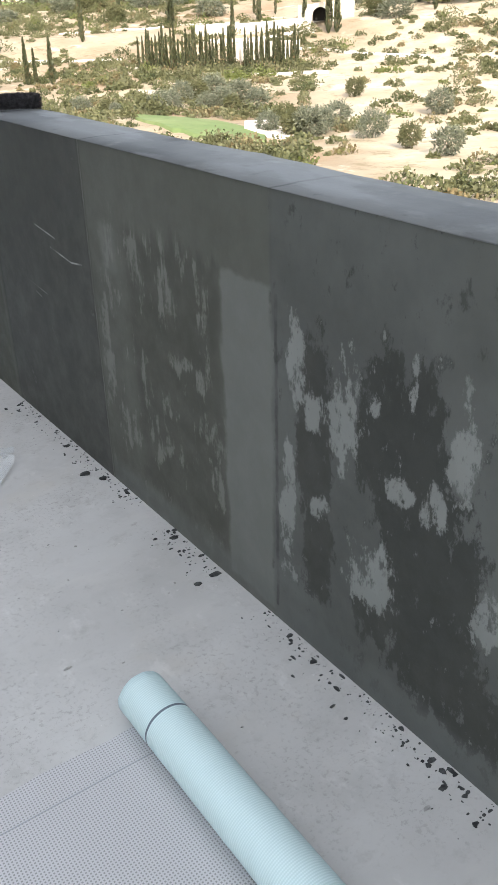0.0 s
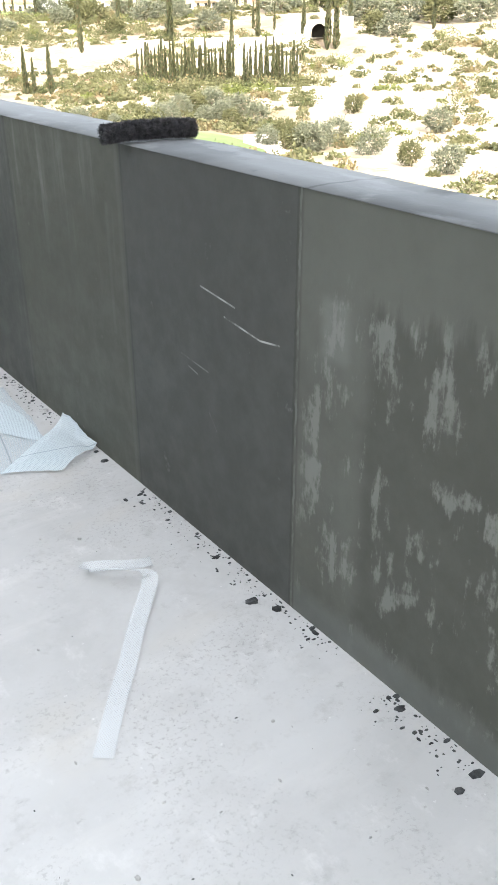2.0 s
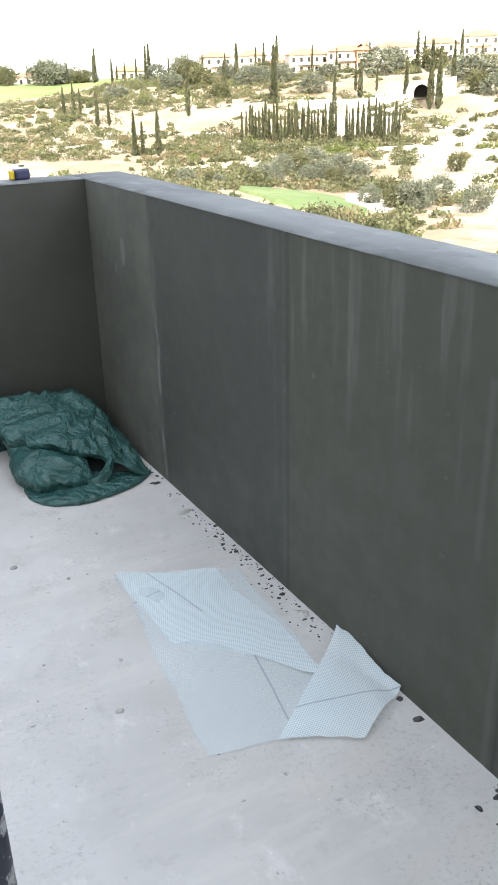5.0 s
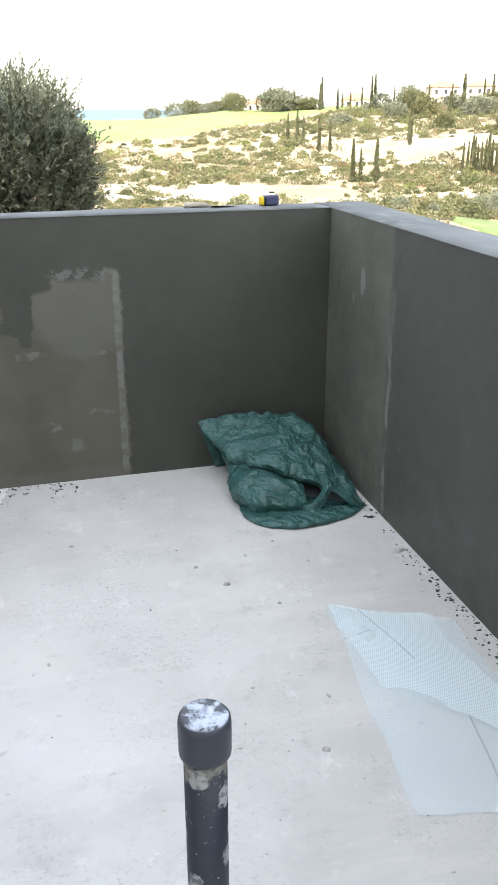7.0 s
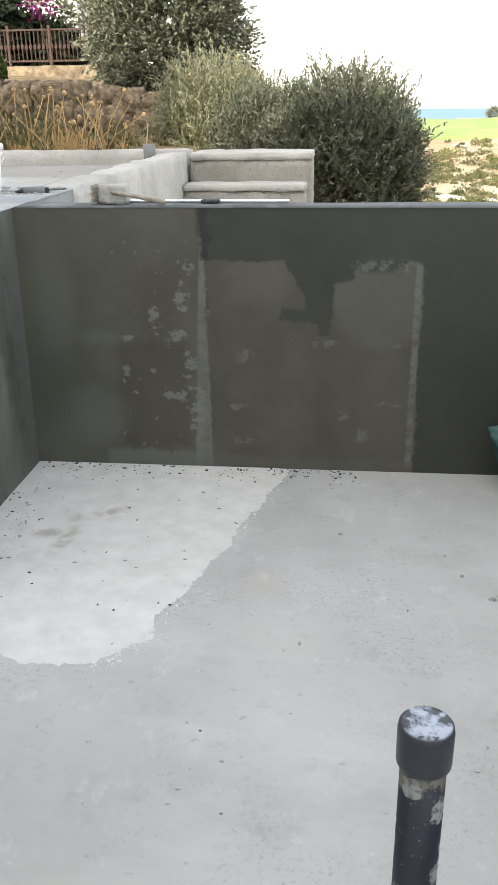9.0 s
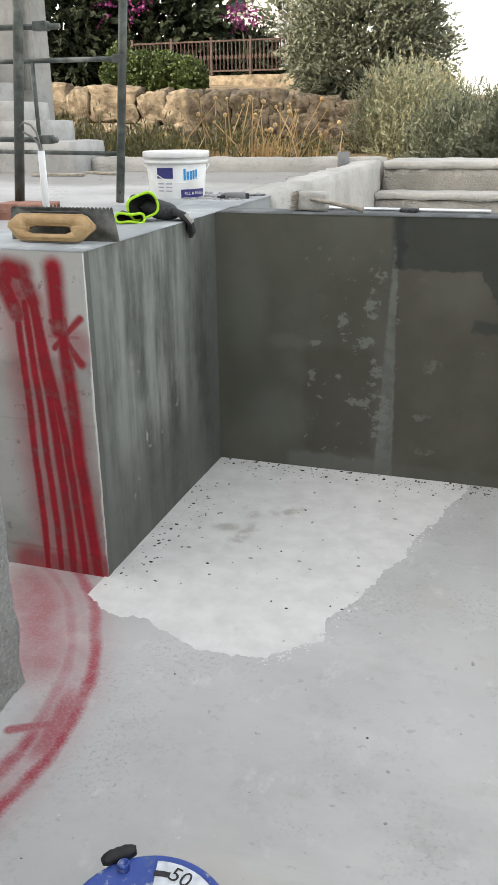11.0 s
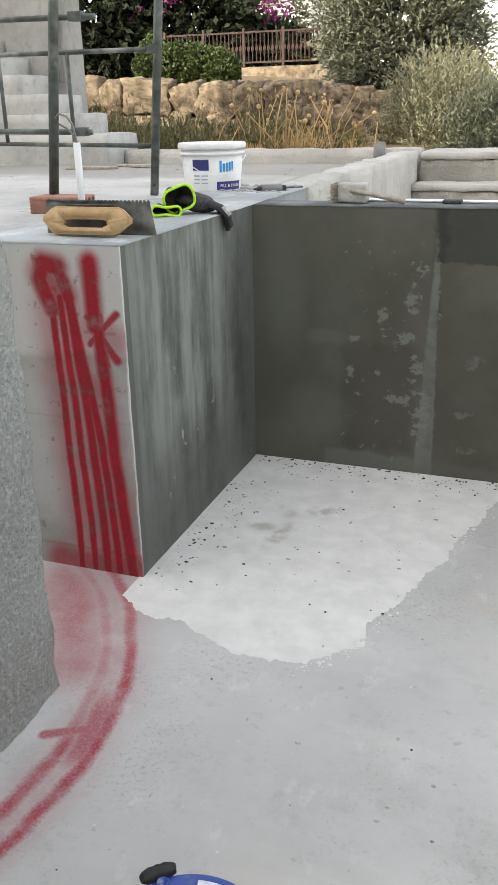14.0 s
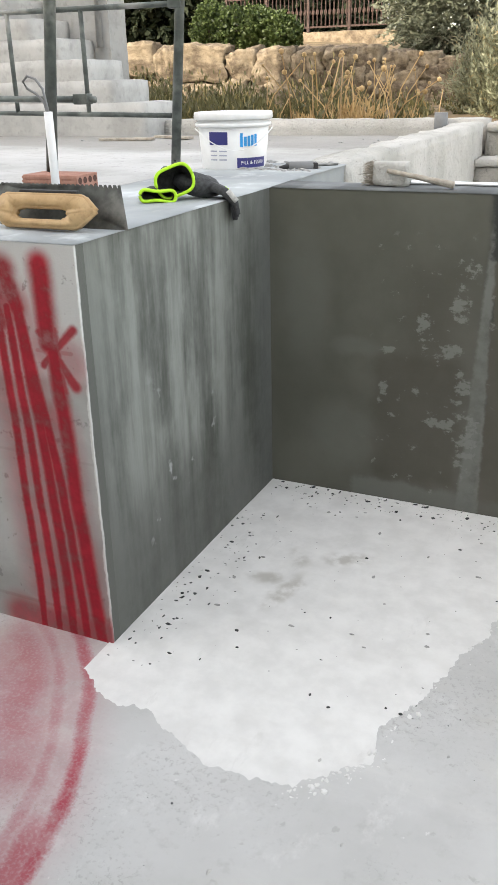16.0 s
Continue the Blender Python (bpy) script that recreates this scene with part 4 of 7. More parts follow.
M_BLACKHOLE = plain("shadowed_clay", (0.09, 0.045, 0.035), 0.95, 0.0, 0.2, 20.0)
M_NAP = plain("matted_black_nap", (0.055, 0.054, 0.060), 0.9, 0.0, 0.6, 60.0)
M_BLACK = plain("black_rubber", (0.018, 0.018, 0.019), 0.65, 0.0, 0.3, 40.0, 0.003)
M_LIME = plain("lime_trim", (0.42, 0.75, 0.03), 0.6, 0.0, 0.1, 40.0)
M_GLOVE = plain("grey_knit_glove", (0.045, 0.047, 0.05), 0.9, 0.0, 0.3, 90.0, 0.003)
M_YELLOW = plain("yellow_plastic", (0.62, 0.45, 0.02), 0.4, 0.0, 0.1, 20.0)
M_TAPEBLUE = plain("navy_plastic", (0.028, 0.032, 0.085), 0.35, 0.0, 0.2, 20.0)
M_ALU = plain("bare_aluminium", (0.72, 0.73, 0.75), 0.35, 0.6, 0.08, 12.0)
M_CRUMB = simple_noise("dark_mortar_crumb", (0.030, 0.032, 0.033), (0.085, 0.09, 0.092), 30.0, 0.85, 0.004)
M_GREYCHIP = simple_noise("grey_mortar_chip", (0.25, 0.25, 0.245), (0.38, 0.38, 0.37), 30.0, 0.85, 0.004)
M_CHIP = simple_noise("pale_mortar_chip", (0.30, 0.30, 0.29), (0.5, 0.5, 0.48), 30.0, 0.85, 0.004)
M_CABLE = plain("grey_cable", (0.16, 0.165, 0.17), 0.5, 0.0, 0.1, 20.0)


def pvc_pipe():
    g = Graph("paint_spotted_pvc", 0.42, spec=0.4)
    f = g.noise(20.0, 6.0)
    c = g.mix(f, (0.020, 0.024, 0.036), (0.040, 0.045, 0.060))
    spots = g.ramp(g.add(g.cells(19.0, g.stretch(1, 1, 0.8)), g.mul(g.sub(g.noise(55.0, 5.0), 0.5), 0.5)), 0.32, 0.38, 1.0, 0.0)
    ring = g.ramp(g.noise(80.0, 4.0), 0.40, 0.52, 0.35, 1.0)
    c = g.mix(g.mul(spots, g.mul(ring, 0.85)), c, (0.36, 0.37, 0.37))
    c = g.mix(g.mul(g.ramp(g.noise(70.0, 4.0), 0.66, 0.70), 0.8), c, (0.40, 0.41, 0.41))
    drip = g.add(g.z, g.mul(g.sub(g.noise(38.0, 5.0, g.stretch(1, 1, 0.35), 0.65), 0.5), 0.16))
    c = g.mix(g.mul(g.mul(g.ramp(drip, 0.565, 0.59), g.ramp(g.noise(34.0, 5.0, None, 0.65), 0.42, 0.54)), 0.8), c, g.mix(f, (0.14, 0.13, 0.10), (0.30, 0.285, 0.24)))
    return g.done(c)


def pvc_cap():
    g = Graph("grey_pvc_cap", 0.4, spec=0.4)
    f = g.noise(22.0, 7.0, rough=0.7)
    c = g.mix(f, (0.035, 0.04, 0.052), (0.055, 0.062, 0.075))
    top = g.mul(g.ramp(g.z, 0.681, 0.685), g.ramp(g.noise(24.0, 6.0, None, 0.65), 0.42, 0.52))
    top = g.mul(top, g.ramp(g.noise(55.0, 5.0, None, 0.7), 0.34, 0.55, 0.45, 1.0))
    c = g.mix(top, c, (0.40, 0.45, 0.54))
    return g.done(c)


def sheet_green():
    g = Graph("green_plastic_sacking", 0.40, spec=0.5)
    f = g.noise(16.0, 7.0, rough=0.65)
    c = g.mix(g.ramp(f, 0.3, 0.7), (0.016, 0.066, 0.062), (0.034, 0.112, 0.106))
    c = g.mix(g.mul(g.ramp(g.noise(6.0, 6.0), 0.5, 0.7), 0.4), c, (0.075, 0.165, 0.158))
    bent = g.n("ShaderNodeVectorMath")
    bent.operation = "ADD"
    k = g.n("ShaderNodeTexNoise")
    k.inputs["Scale"].default_value, k.inputs["Detail"].default_value = 7.0, 4.0
    sc = g.n("ShaderNodeVectorMath")
    sc.operation = "SCALE"
    sc.inputs["Scale"].default_value = 0.16
    g.put(k.inputs["Vector"], g.pos)
    g.put(sc.inputs[0], k.outputs["Color"])
    g.put(bent.inputs[0], g.pos)
    g.put(bent.inputs[1], sc.outputs[0])
    v = bent.outputs[0]
    def ridge(s, d):
        return g.m("ABSOLUTE", g.sub(g.noise(s, d, v), 0.5))
    crinkle = g.add(g.mul(ridge(7.0, 3.0), 2.2), g.mul(ridge(18.0, 3.0), 1.1))
    g.bump(g.add(crinkle, g.mul(g.noise(60.0, 4.0), 0.08)), 0.022, 0.9)
    return g.done(c)


def mesh_fabric(name, cover, cell, tone, line_axis=None, lines=(), body=0.5, shade=0.0, strokes=()):
    """Open glass-fibre mesh: threads on a square pitch, with the gaps let through."""
    g = Graph(name, 0.6, spec=0.35)
    def threads(v):
        p = g.m("ABSOLUTE", g.sub(g.m("FRACT", g.mul(v, 1.0 / cell)), 0.5))
        return g.ramp(p, 0.18, 0.32)
    grid = g.mx(threads(g.x), threads(g.y))
    c = g.mix(g.noise(6.0, 4.0), tone, tuple(min(1, k * 1.08) for k in tone))
    alpha = g.add(cover, g.mul(grid, body))
    for k in lines:
        s = g.ramp(g.m("ABSOLUTE", g.sub(g.x if line_axis == "x" else g.y, k)), 0.001, 0.003, 1.0, 0.0)
        c = g.mix(g.mul(s, 0.55), c, (0.14, 0.17, 0.21))
        alpha = g.mx(alpha, g.mul(s, 0.42))
    for row in strokes:
        k = g.line(g.x, g.y, *row, 0.0028, 0.6)
        c = g.mix(g.mul(k, 0.5), c, (0.16, 0.20, 0.24))
        alpha = g.mx(alpha, g.mul(k, 0.5))
    if shade:
        c = g.mix(grid, tuple(k * shade for k in tone), c)
    g.put(g.bsdf.inputs["Alpha"], g.m("MINIMUM", alpha, 1.0))
    return g.done(c)


def roll_fabric():
    g = Graph("rolled_mint_mesh", 0.55, spec=0.35)
    p = g.m("ABSOLUTE", g.sub(g.m("FRACT", g.mul(g.y, 170.0)), 0.5))
    c = g.mix(g.ramp(p, 0.1, 0.4), (0.50, 0.66, 0.68), (0.60, 0.75, 0.77))
    ang = g.m("ARCTAN2", g.x, g.z)
    q = g.m("ABSOLUTE", g.sub(g.m("FRACT", g.mul(ang, 14.0)), 0.5))
    c = g.mix(g.mul(g.ramp(q, 0.2, 0.4), 0.25), c, (0.43, 0.58, 0.60))
    s = g.ramp(g.m("ABSOLUTE", g.add(g.y, 0.135)), 0.002, 0.0045, 1.0, 0.0)
    c = g.mix(g.mul(s, 0.9), c, (0.06, 0.08, 0.12))
    g.bump(p, 0.002, 0.4)
    return g.done(c)


M_PIPE, M_CAP, M_TARP, M_ROLL = pvc_pipe(), pvc_cap(), sheet_green(), roll_fabric()
M_MESH = mesh_fabric("glass_fibre_mesh", 0.12, 0.0062, (0.66, 0.76, 0.80), None, (), 0.34, strokes=((0.33, 0.0, 0.56, -0.95), (-0.10, -0.30, 0.34, -0.02)))
M_MESH_DOUBLE = mesh_fabric("doubled_glass_fibre_mesh", 0.40, 0.0062, (0.64, 0.74, 0.78), None, (), 0.22, strokes=((0.0, 0.15, 0.30, -0.26),))
M_MESH_FLAT = mesh_fabric("unrolled_glass_fibre_mesh", 0.66, 0.0075, (0.48, 0.485, 0.50), "x", (0.10,), 0.34, 0.80)
M_TAPE_MESH = mesh_fabric("mesh_tape", 0.16, 0.0055, (0.72, 0.76, 0.78), None, (), 0.42)


# ---- far hillside ----
def polar(az, r):
    return CX + r * math.sin(radians(az)), CY + r * math.cos(radians(az))


def patch(name, azs, r_near, r_far, mat, label, category, lift=0.35, n=14):
    """A mown or bare patch lying on the slope."""
    v, f = [], []
    for i, az in enumerate(np.linspace(azs[0], azs[-1], 60)):
        a, b = np.interp(az, azs, r_near), np.interp(az, azs, r_far)
        wob = 2.5 * noise.noise((az * 0.9, 0.0, 5.0))
        for k in range(n):
            x, y = polar(az, a + wob + (b - a - wob) * k / (n - 1))
            v.append((x, y, ground_z(x, y) + (-1.2 if k in (0, n - 1) or i in (0, 59) else lift)))
    for i in range(59):
        for k in range(n - 1):
            q = i * n + k
            f.append((q, q + n, q + n + 1, q + 1))
    return tagged(part(name, mesh_of(name, v, f, True), mat), label, category, kind="structure")


patch("golf_fairway", (2, 8, 12, 17, 21, 27), (258, 252, 252, 284, 314, 322), (322, 326, 330, 336, 340, 342), M_FIELD, "pale green mown fairway along the far crest", "fairway", 0.5)
patch("golf_green", (28.5, 31, 34, 37.2), (135, 122, 116, 114), (139, 138, 135, 124), M_GOLF, "bright green mown golf green on the valley floor", "golf green", 0.4)
patch("bunker", (35.6, 37, 39), (126, 121, 119), (134, 135, 124), M_CHALK, "pale sand bunker beside the green", "bunker", 0.45)
for azs, rs, w in (((20, 24, 28), (216, 214, 213), 3.0), ((28.5, 34, 41), (193, 190, 184), 4.0), ((32.5, 36, 40), (224, 221, 226), 6.0), ((9, 13, 18, 22), (206, 201, 203, 210), 3.0),
                   ((38, 42, 47), (214, 205, 196), 4.0), ((24, 30, 36), (246, 244, 246), 2.5), ((5, 9, 14), (176, 168, 170), 5.0)):
    patch("chalk_track", azs, rs, [r + w for r in rs], M_CHALK, "pale chalk track cut across the slope", "track", 0.35, 4)


def scrub():
    """Low bushes over the whole slope: uncountable, one mesh."""
    rng = np.random.default_rng(5)
    cs, ns = [], []
    made = 0
    while made < 4300:
        az, r = rng.uniform(-2, 60), rng.uniform(72, 345)
        x, y = polar(az, r)
        d = noise.noise((x * 0.022, y * 0.022, 2.0)) + 0.5 * noise.noise((x * 0.07, y * 0.07, 6.0))
        band = (0.20 if az < 39 else 0.05) * math.sin(r * 0.125 + az * 0.06 + 1.5 * noise.noise((x * 0.01, y * 0.01, 8.0)))
        if d * 0.8 + band + rng.uniform(-0.5, 0.5) < (0.02 if az < 40 else 0.40):
            continue
        if (2 < az < 25 and r > np.interp(az, (2, 12, 17, 21, 27), (256, 250, 280, 310, 320))) or (28.5 < az < 38.5 and 114 < r < 138):
            continue
        made += 1
        big = rng.uniform(0.6, 1.75) * (rng.uniform(1.5, 2.3) if rng.random() < 0.16 else 1.0)
        n = int(30 + 62 * big)
        u = rng.normal(size=(n, 3))
        u /= np.linalg.norm(u, axis=1)[:, None]
        u[:, 2] = np.abs(u[:, 2])
        lump = 1 + 0.25 * np.sin(u[:, :1] * 5 + az) * np.cos(u[:, 1:2] * 4 + r)
        wide = rng.uniform(0.8, 1.35)
        cs.append(np.array((x, y, ground_z(x, y) - 0.1)) + u * lump * np.array((big * wide, big * wide, big * rng.uniform(0.65, 1.0))) * rng.uniform(0.55, 1.0, (n, 1)))
        ns.append(u * 0.6 + np.array((0, 0, 0.4)))
    me = leaves(np.concatenate(cs), np.concatenate(ns), 0.46, 0.34, rng, "hillside_scrub", 0.8)
    return tagged(part("hillside_scrub", me, M_SCRUB), "low olive-green scrub dotting the dry hillside", "scrub", kind="stuff")


scrub()


def cypress_mesh(seed, h=8.0, w=0.75):
    rng = np.random.default_rng(seed)
    n = 420
    t = rng.uniform(0.03, 1, n)
    prof = w * np.minimum(1, t / 0.12) * (1 - t) ** 0.6 * (0.85 + 0.3 * rng.random(n))
    a = rng.uniform(0, math.tau, n)
    k = rng.uniform(0.5, 1, n)
    c = np.stack((prof * k * np.cos(a), prof * k * np.sin(a), t * h), 1)
    d = np.stack((np.cos(a) * 0.25, np.sin(a) * 0.25, np.ones(n)), 1)
    return leaves(c, d, 0.75, 0.42, rng, "crown", 0.25)


CY_MESH = [cypress_mesh(k) for k in range(3)]
TRUNK = {}


def trunk_mesh(key, h, r):
    if key not in TRUNK:
        bm = tube([(0, 0, -0.3), (0.06 * h, 0.02 * h, h * 0.5), (0.02 * h, 0.05 * h, h)], [r, r * 0.7, r * 0.4], 7)
        for k in range(4):
            a = k * 1.7 + 0.4
            tube([(0.05 * h, 0.03 * h, h * 0.55), (0.35 * h * math.cos(a), 0.35 * h * math.sin(a), h * 1.05)], [r * 0.45, r * 0.15], 6, bm)
        me = bpy.data.meshes.new("trunk")
        bmesh.ops.recalc_face_normals(bm, faces=bm.faces[:])
        bm.to_mesh(me)
        bm.free()
        TRUNK[key] = me
    return TRUNK[key]


def cypress(az, r, s, k, group):
    x, y = polar(az, r)
    ob = thing("cypress_tree", "slim dark green cypress tree on the dry slope", "tree", (x, y, ground_z(x, y) - 0.1), k * 77.0, group)
    s *= 0.72 if r > 255 else 1.0
    slim = 0.62 if group.startswith("row") else 0.68
    ob.scale = (s * slim * (1.0 + 0.15 * (k % 3)), s * slim, s)
    part("trunk", trunk_mesh("cypress", 1.6, 0.16), M_BARK, ob)
    part("crown", CY_MESH[k % 3], M_CYPRESS, ob)


rr = random.Random(8)
for k in range(46):
    az = 29.0 + 9.9 * (k + rr.uniform(-0.35, 0.35)) / 45
    if 35.0 < az < 35.5:
        continue
    cypress(az, 200 - 0.35 * (az - 29) + rr.uniform(-1, 1), rr.uniform(0.75, 1.15), k, "row of cypresses")
for az, r, s in ((25.6, 232, 1.5), (31.0, 250, 1.7), (40.7, 226, 1.9), (41.2, 226, 1.7), (39.2, 240, 1.3), (22.1, 190, 1.1), (22.6, 186, 0.9), (23.6, 188, 1.1), (19.9, 226, 1.0), (20.6, 226, 0.9),
                 (20.0, 322, 1.9), (18.3, 318, 1.2), (23.3, 322, 2.0), (24.5, 330, 1.3), (26.6, 318, 1.4), (28.7, 300, 2.0), (29.9, 322, 1.6), (33.4, 322, 1.5), (36.9, 300, 1.6), (39.8, 300, 1.9), (40.2, 298, 1.6),
                 (42.4, 290, 1.8), (43.6, 270, 1.4), (45.2, 285, 1.6), (36.1, 262, 1.2), (37.4, 258, 1.1), (15.9, 330, 0.9), (16.6, 322, 1.2), (21.3, 324, 1.1), (21.8, 320, 1.0), (34.9, 318, 1.3), (47.0, 240, 1.2)):
    cypress(az, r, s, int(r + az * 7), "scattered cypresses")


def crown_mesh(seed, rad, leaf=0.36, n=3000, flat=0.8):
    rng = np.random.default_rng(seed)
    c, d = sprays((0, 0, rad * 0.95), (rad, rad, rad * flat), n // 6, 6, rng, 0.2, rad * 0.35)
    return leaves(c, d, leaf, leaf * 0.6, rng, "crown", 0.8)


OL_MESH = [crown_mesh(20 + k, 2.1) for k in range(3)]
for k, (az, r, s) in enumerate(((29.2, 150, 1.0), (30.2, 148, 1.15), (30.9, 152, 1.0), (29.8, 143, 0.7), (33.2, 150, 0.95), (34.2, 152, 1.1), (34.8, 149, 0.9), (35.3, 160, 1.3), (31.6, 162, 1.1), (32.6, 164, 1.2), (33.6, 168, 1.3),
                                (37.2, 126, 0.9), (39.0, 122, 1.25), (39.9, 121, 1.35), (40.6, 124, 1.1), (38.4, 132, 1.0), (41.6, 130, 1.2), (25.3, 150, 0.9), (26.8, 146, 0.8), (27.4, 143, 0.6), (44.0, 118, 1.1), (46.5, 108, 1.0), (49.0, 102, 1.1),
                                (14.3, 330, 1.7), (17.2, 325, 2.2), (18.6, 328, 1.2), (25.4, 325, 1.9), (26.0, 330, 1.5), (38.3, 315, 1.7), (31.5, 290, 1.4), (43.5, 240, 1.5), (36.4, 150, 1.2), (48.0, 140, 1.2), (42.6, 160, 1.1))):
    x, y = polar(az, r)
    ob = thing("olive_tree", "grey-green round-crowned olive tree on the valley floor" if r < 175 else "dark round-crowned tree on the far crest", "tree", (x, y, ground_z(x, y) + 0.2 * s), k * 50.0, "valley trees")
    s *= 0.68 if r < 175 else 0.85
    ob.scale = (s, s, s)
    part("trunk", trunk_mesh("olive", 1.3, 0.22), M_BARK, ob)
    part("crown", OL_MESH[k % 3], M_OLIVE if r < 175 and k % 3 else M_SCRUB, ob)


for k, (az, r, s) in enumerate(((14.6, 318, 2.2), (17.0, 316, 2.8), (17.6, 322, 2.3), (19.1, 318, 1.7), (19.6, 320, 1.5), (10.9, 330, 1.6), (11.8, 332, 1.9), (9.3, 334, 1.4), (12.9, 326, 1.3), (13.4, 330, 1.6), (22.9, 312, 1.0), (23.7, 318, 1.8),
                                (25.7, 316, 2.3), (28.2, 314, 1.8), (29.6, 290, 1.9), (26.4, 288, 2.1), (24.6, 284, 1.7), (31.4, 296, 1.6), (30.3, 312, 2.0), (34.4, 298, 1.5), (37.7, 296, 2.4), (40.8, 296, 2.2), (43.0, 262, 2.4), (45.5, 258, 2.2), (47.4, 252, 2.5), (49.5, 246, 2.3),
                                (33.4, 262, 1.7), (27.7, 262, 1.5), (21.2, 268, 1.4), (44.6, 236, 1.6))):
    x, y = polar(az, r)
    ob = thing("round_tree", "dark green broad-crowned tree on the far ridge", "tree", (x, y, ground_z(x, y) - 0.3), k * 71.0, "ridge trees")
    ob.scale = (s * 0.85 * (1 + 0.2 * (k % 3)), s * 0.85, s * 0.72)
    part("trunk", trunk_mesh("olive", 1.3, 0.22), M_BARK, ob)
    part("crown", OL_MESH[k % 3], M_RIDGE, ob)
for az, r, s in ((19.9, 312, 1.5), (21.0, 314, 1.3), (21.8, 312, 1.2), (22.5, 316, 1.3), (23.1, 310, 1.9), (28.0, 310, 1.5), (30.4, 308, 1.9), (31.2, 306, 2.2), (27.9, 272, 1.5), (31.1, 244, 1.4), (34.8, 226, 1.2), (36.4, 246, 1.2), (42.0, 252, 1.4), (17.9, 240, 0.9), (18.5, 238, 1.0), (18.9, 240, 0.8)):
    cypress(az, r, s, int(r + az * 7), "scattered cypresses")


def villa(az, r, w, wall_mat, turn, storeys=2):
    """A far hillside villa: walls, hipped tile roof, window openings with frames, a balcony."""
    x, y = polar(az, r)
    ob = thing("villa", "cream villa with terracotta roof on the far ridge" if wall_mat is M_CREAM else "terracotta-walled villa with tiled roof on the far ridge", "house", (x, y, ground_z(x, y) - 0.3), -az + turn, "ridge villas")
    h, d = 3.1 * storeys, 9.0
    part("wall", box(-w / 2, w / 2, 0, d, 0, h), wall_mat, ob)
    bm = bmesh.new()
    e = 0.7
    vs = [bm.verts.new(p) for p in ((-w / 2 - e, -e, h), (w / 2 + e, -e, h), (w / 2 + e, d + e, h), (-w / 2 - e, d + e, h), (-w / 2 + 3.5, d / 2, h + 2.0), (w / 2 - 3.5, d / 2, h + 2.0))]
    for q in ((0, 1, 5, 4), (1, 2, 5), (2, 3, 4, 5), (3, 0, 4), (3, 2, 1, 0)):
        bm.faces.new([vs[i] for i in q])
    roof = part("roof", bm, M_TILE, ob)
    part("chimney", box(w * 0.2, w * 0.2 + 0.8, d / 2, d / 2 + 0.8, h + 0.8, h + 2.9), wall_mat, roof)
    n = max(3, int(w / 2.6))
    for s in range(storeys):
        for k in range(n):
            u = -w / 2 + w * (k + 0.5) / n
            win = part("window", box(u - 0.65, u + 0.65, -0.10, 0.06, 3.1 * s + 0.6, 3.1 * s + 2.4), M_CREAM, ob)
            part("pane", box(u - 0.5, u + 0.5, -0.14, -0.08, 3.1 * s + 0.7, 3.1 * s + 2.3), M_DARKGLASS, win)
    if storeys > 1:
        part("balcony", box(-w * 0.3, w * 0.3, -1.6, 0, 3.0, 3.9), M_CREAM, ob)


for az, r, w, mt, turn, st in ((22.2, 338, 11, M_CREAM, 10, 1), (16.0, 345, 10, M_CREAM, -5, 1), (27.6, 336, 12, M_CREAM, 15, 2), (29.6, 338, 11, M_CREAM, -8, 2), (31.3, 334, 9, M_TERRA, 5, 1), (33.2, 326, 16, M_CREAM, 12, 2),
                               (35.6, 322, 17, M_CREAM, -6, 2), (36.6, 318, 6, M_TERRA, 8, 2), (38.6, 338, 18, M_CREAM, 10, 2), (41.0, 336, 14, M_CREAM, -10, 2), (43.5, 345, 15, M_CREAM, 6, 2)):
    villa(az, r, w * 0.86, mt, turn, st)


def far_wall(az0, az1, r, h, label):
    pts = [polar(az0 + (az1 - az0) * k / 10, r) for k in range(11)]
    v = [(x, y, ground_z(x, y) + z) for x, y in pts for z in (-1.0, h)]
    v += [(x * 1.003, y * 1.003, z) for x, y, z in v]
    f = []
    for k in range(10):
        a, b, o = 2 * k, 2 * k + 2, 22
        f += [(a, b, b + 1, a + 1), (a + 1, b + 1, b + 1 + o, a + 1 + o), (a + o, a + 1 + o, b + 1 + o, b + o)]
    f += [(0, 1, 23, 22), (20, 42, 43, 21)]
    return tagged(part("retaining_wall", mesh_of("retaining_wall", v, f), M_CHALK), label, "wall", kind="structure")


far_wall(35.0, 39.0, 204, 4.0, "white retaining wall behind the cypress row")
far_wall(32.5, 39.6, 231, 2.6, "long pale retaining wall on the slope")
far_wall(38.8, 42.2, 240.5, 4.2, "white portal wall of the underpass")


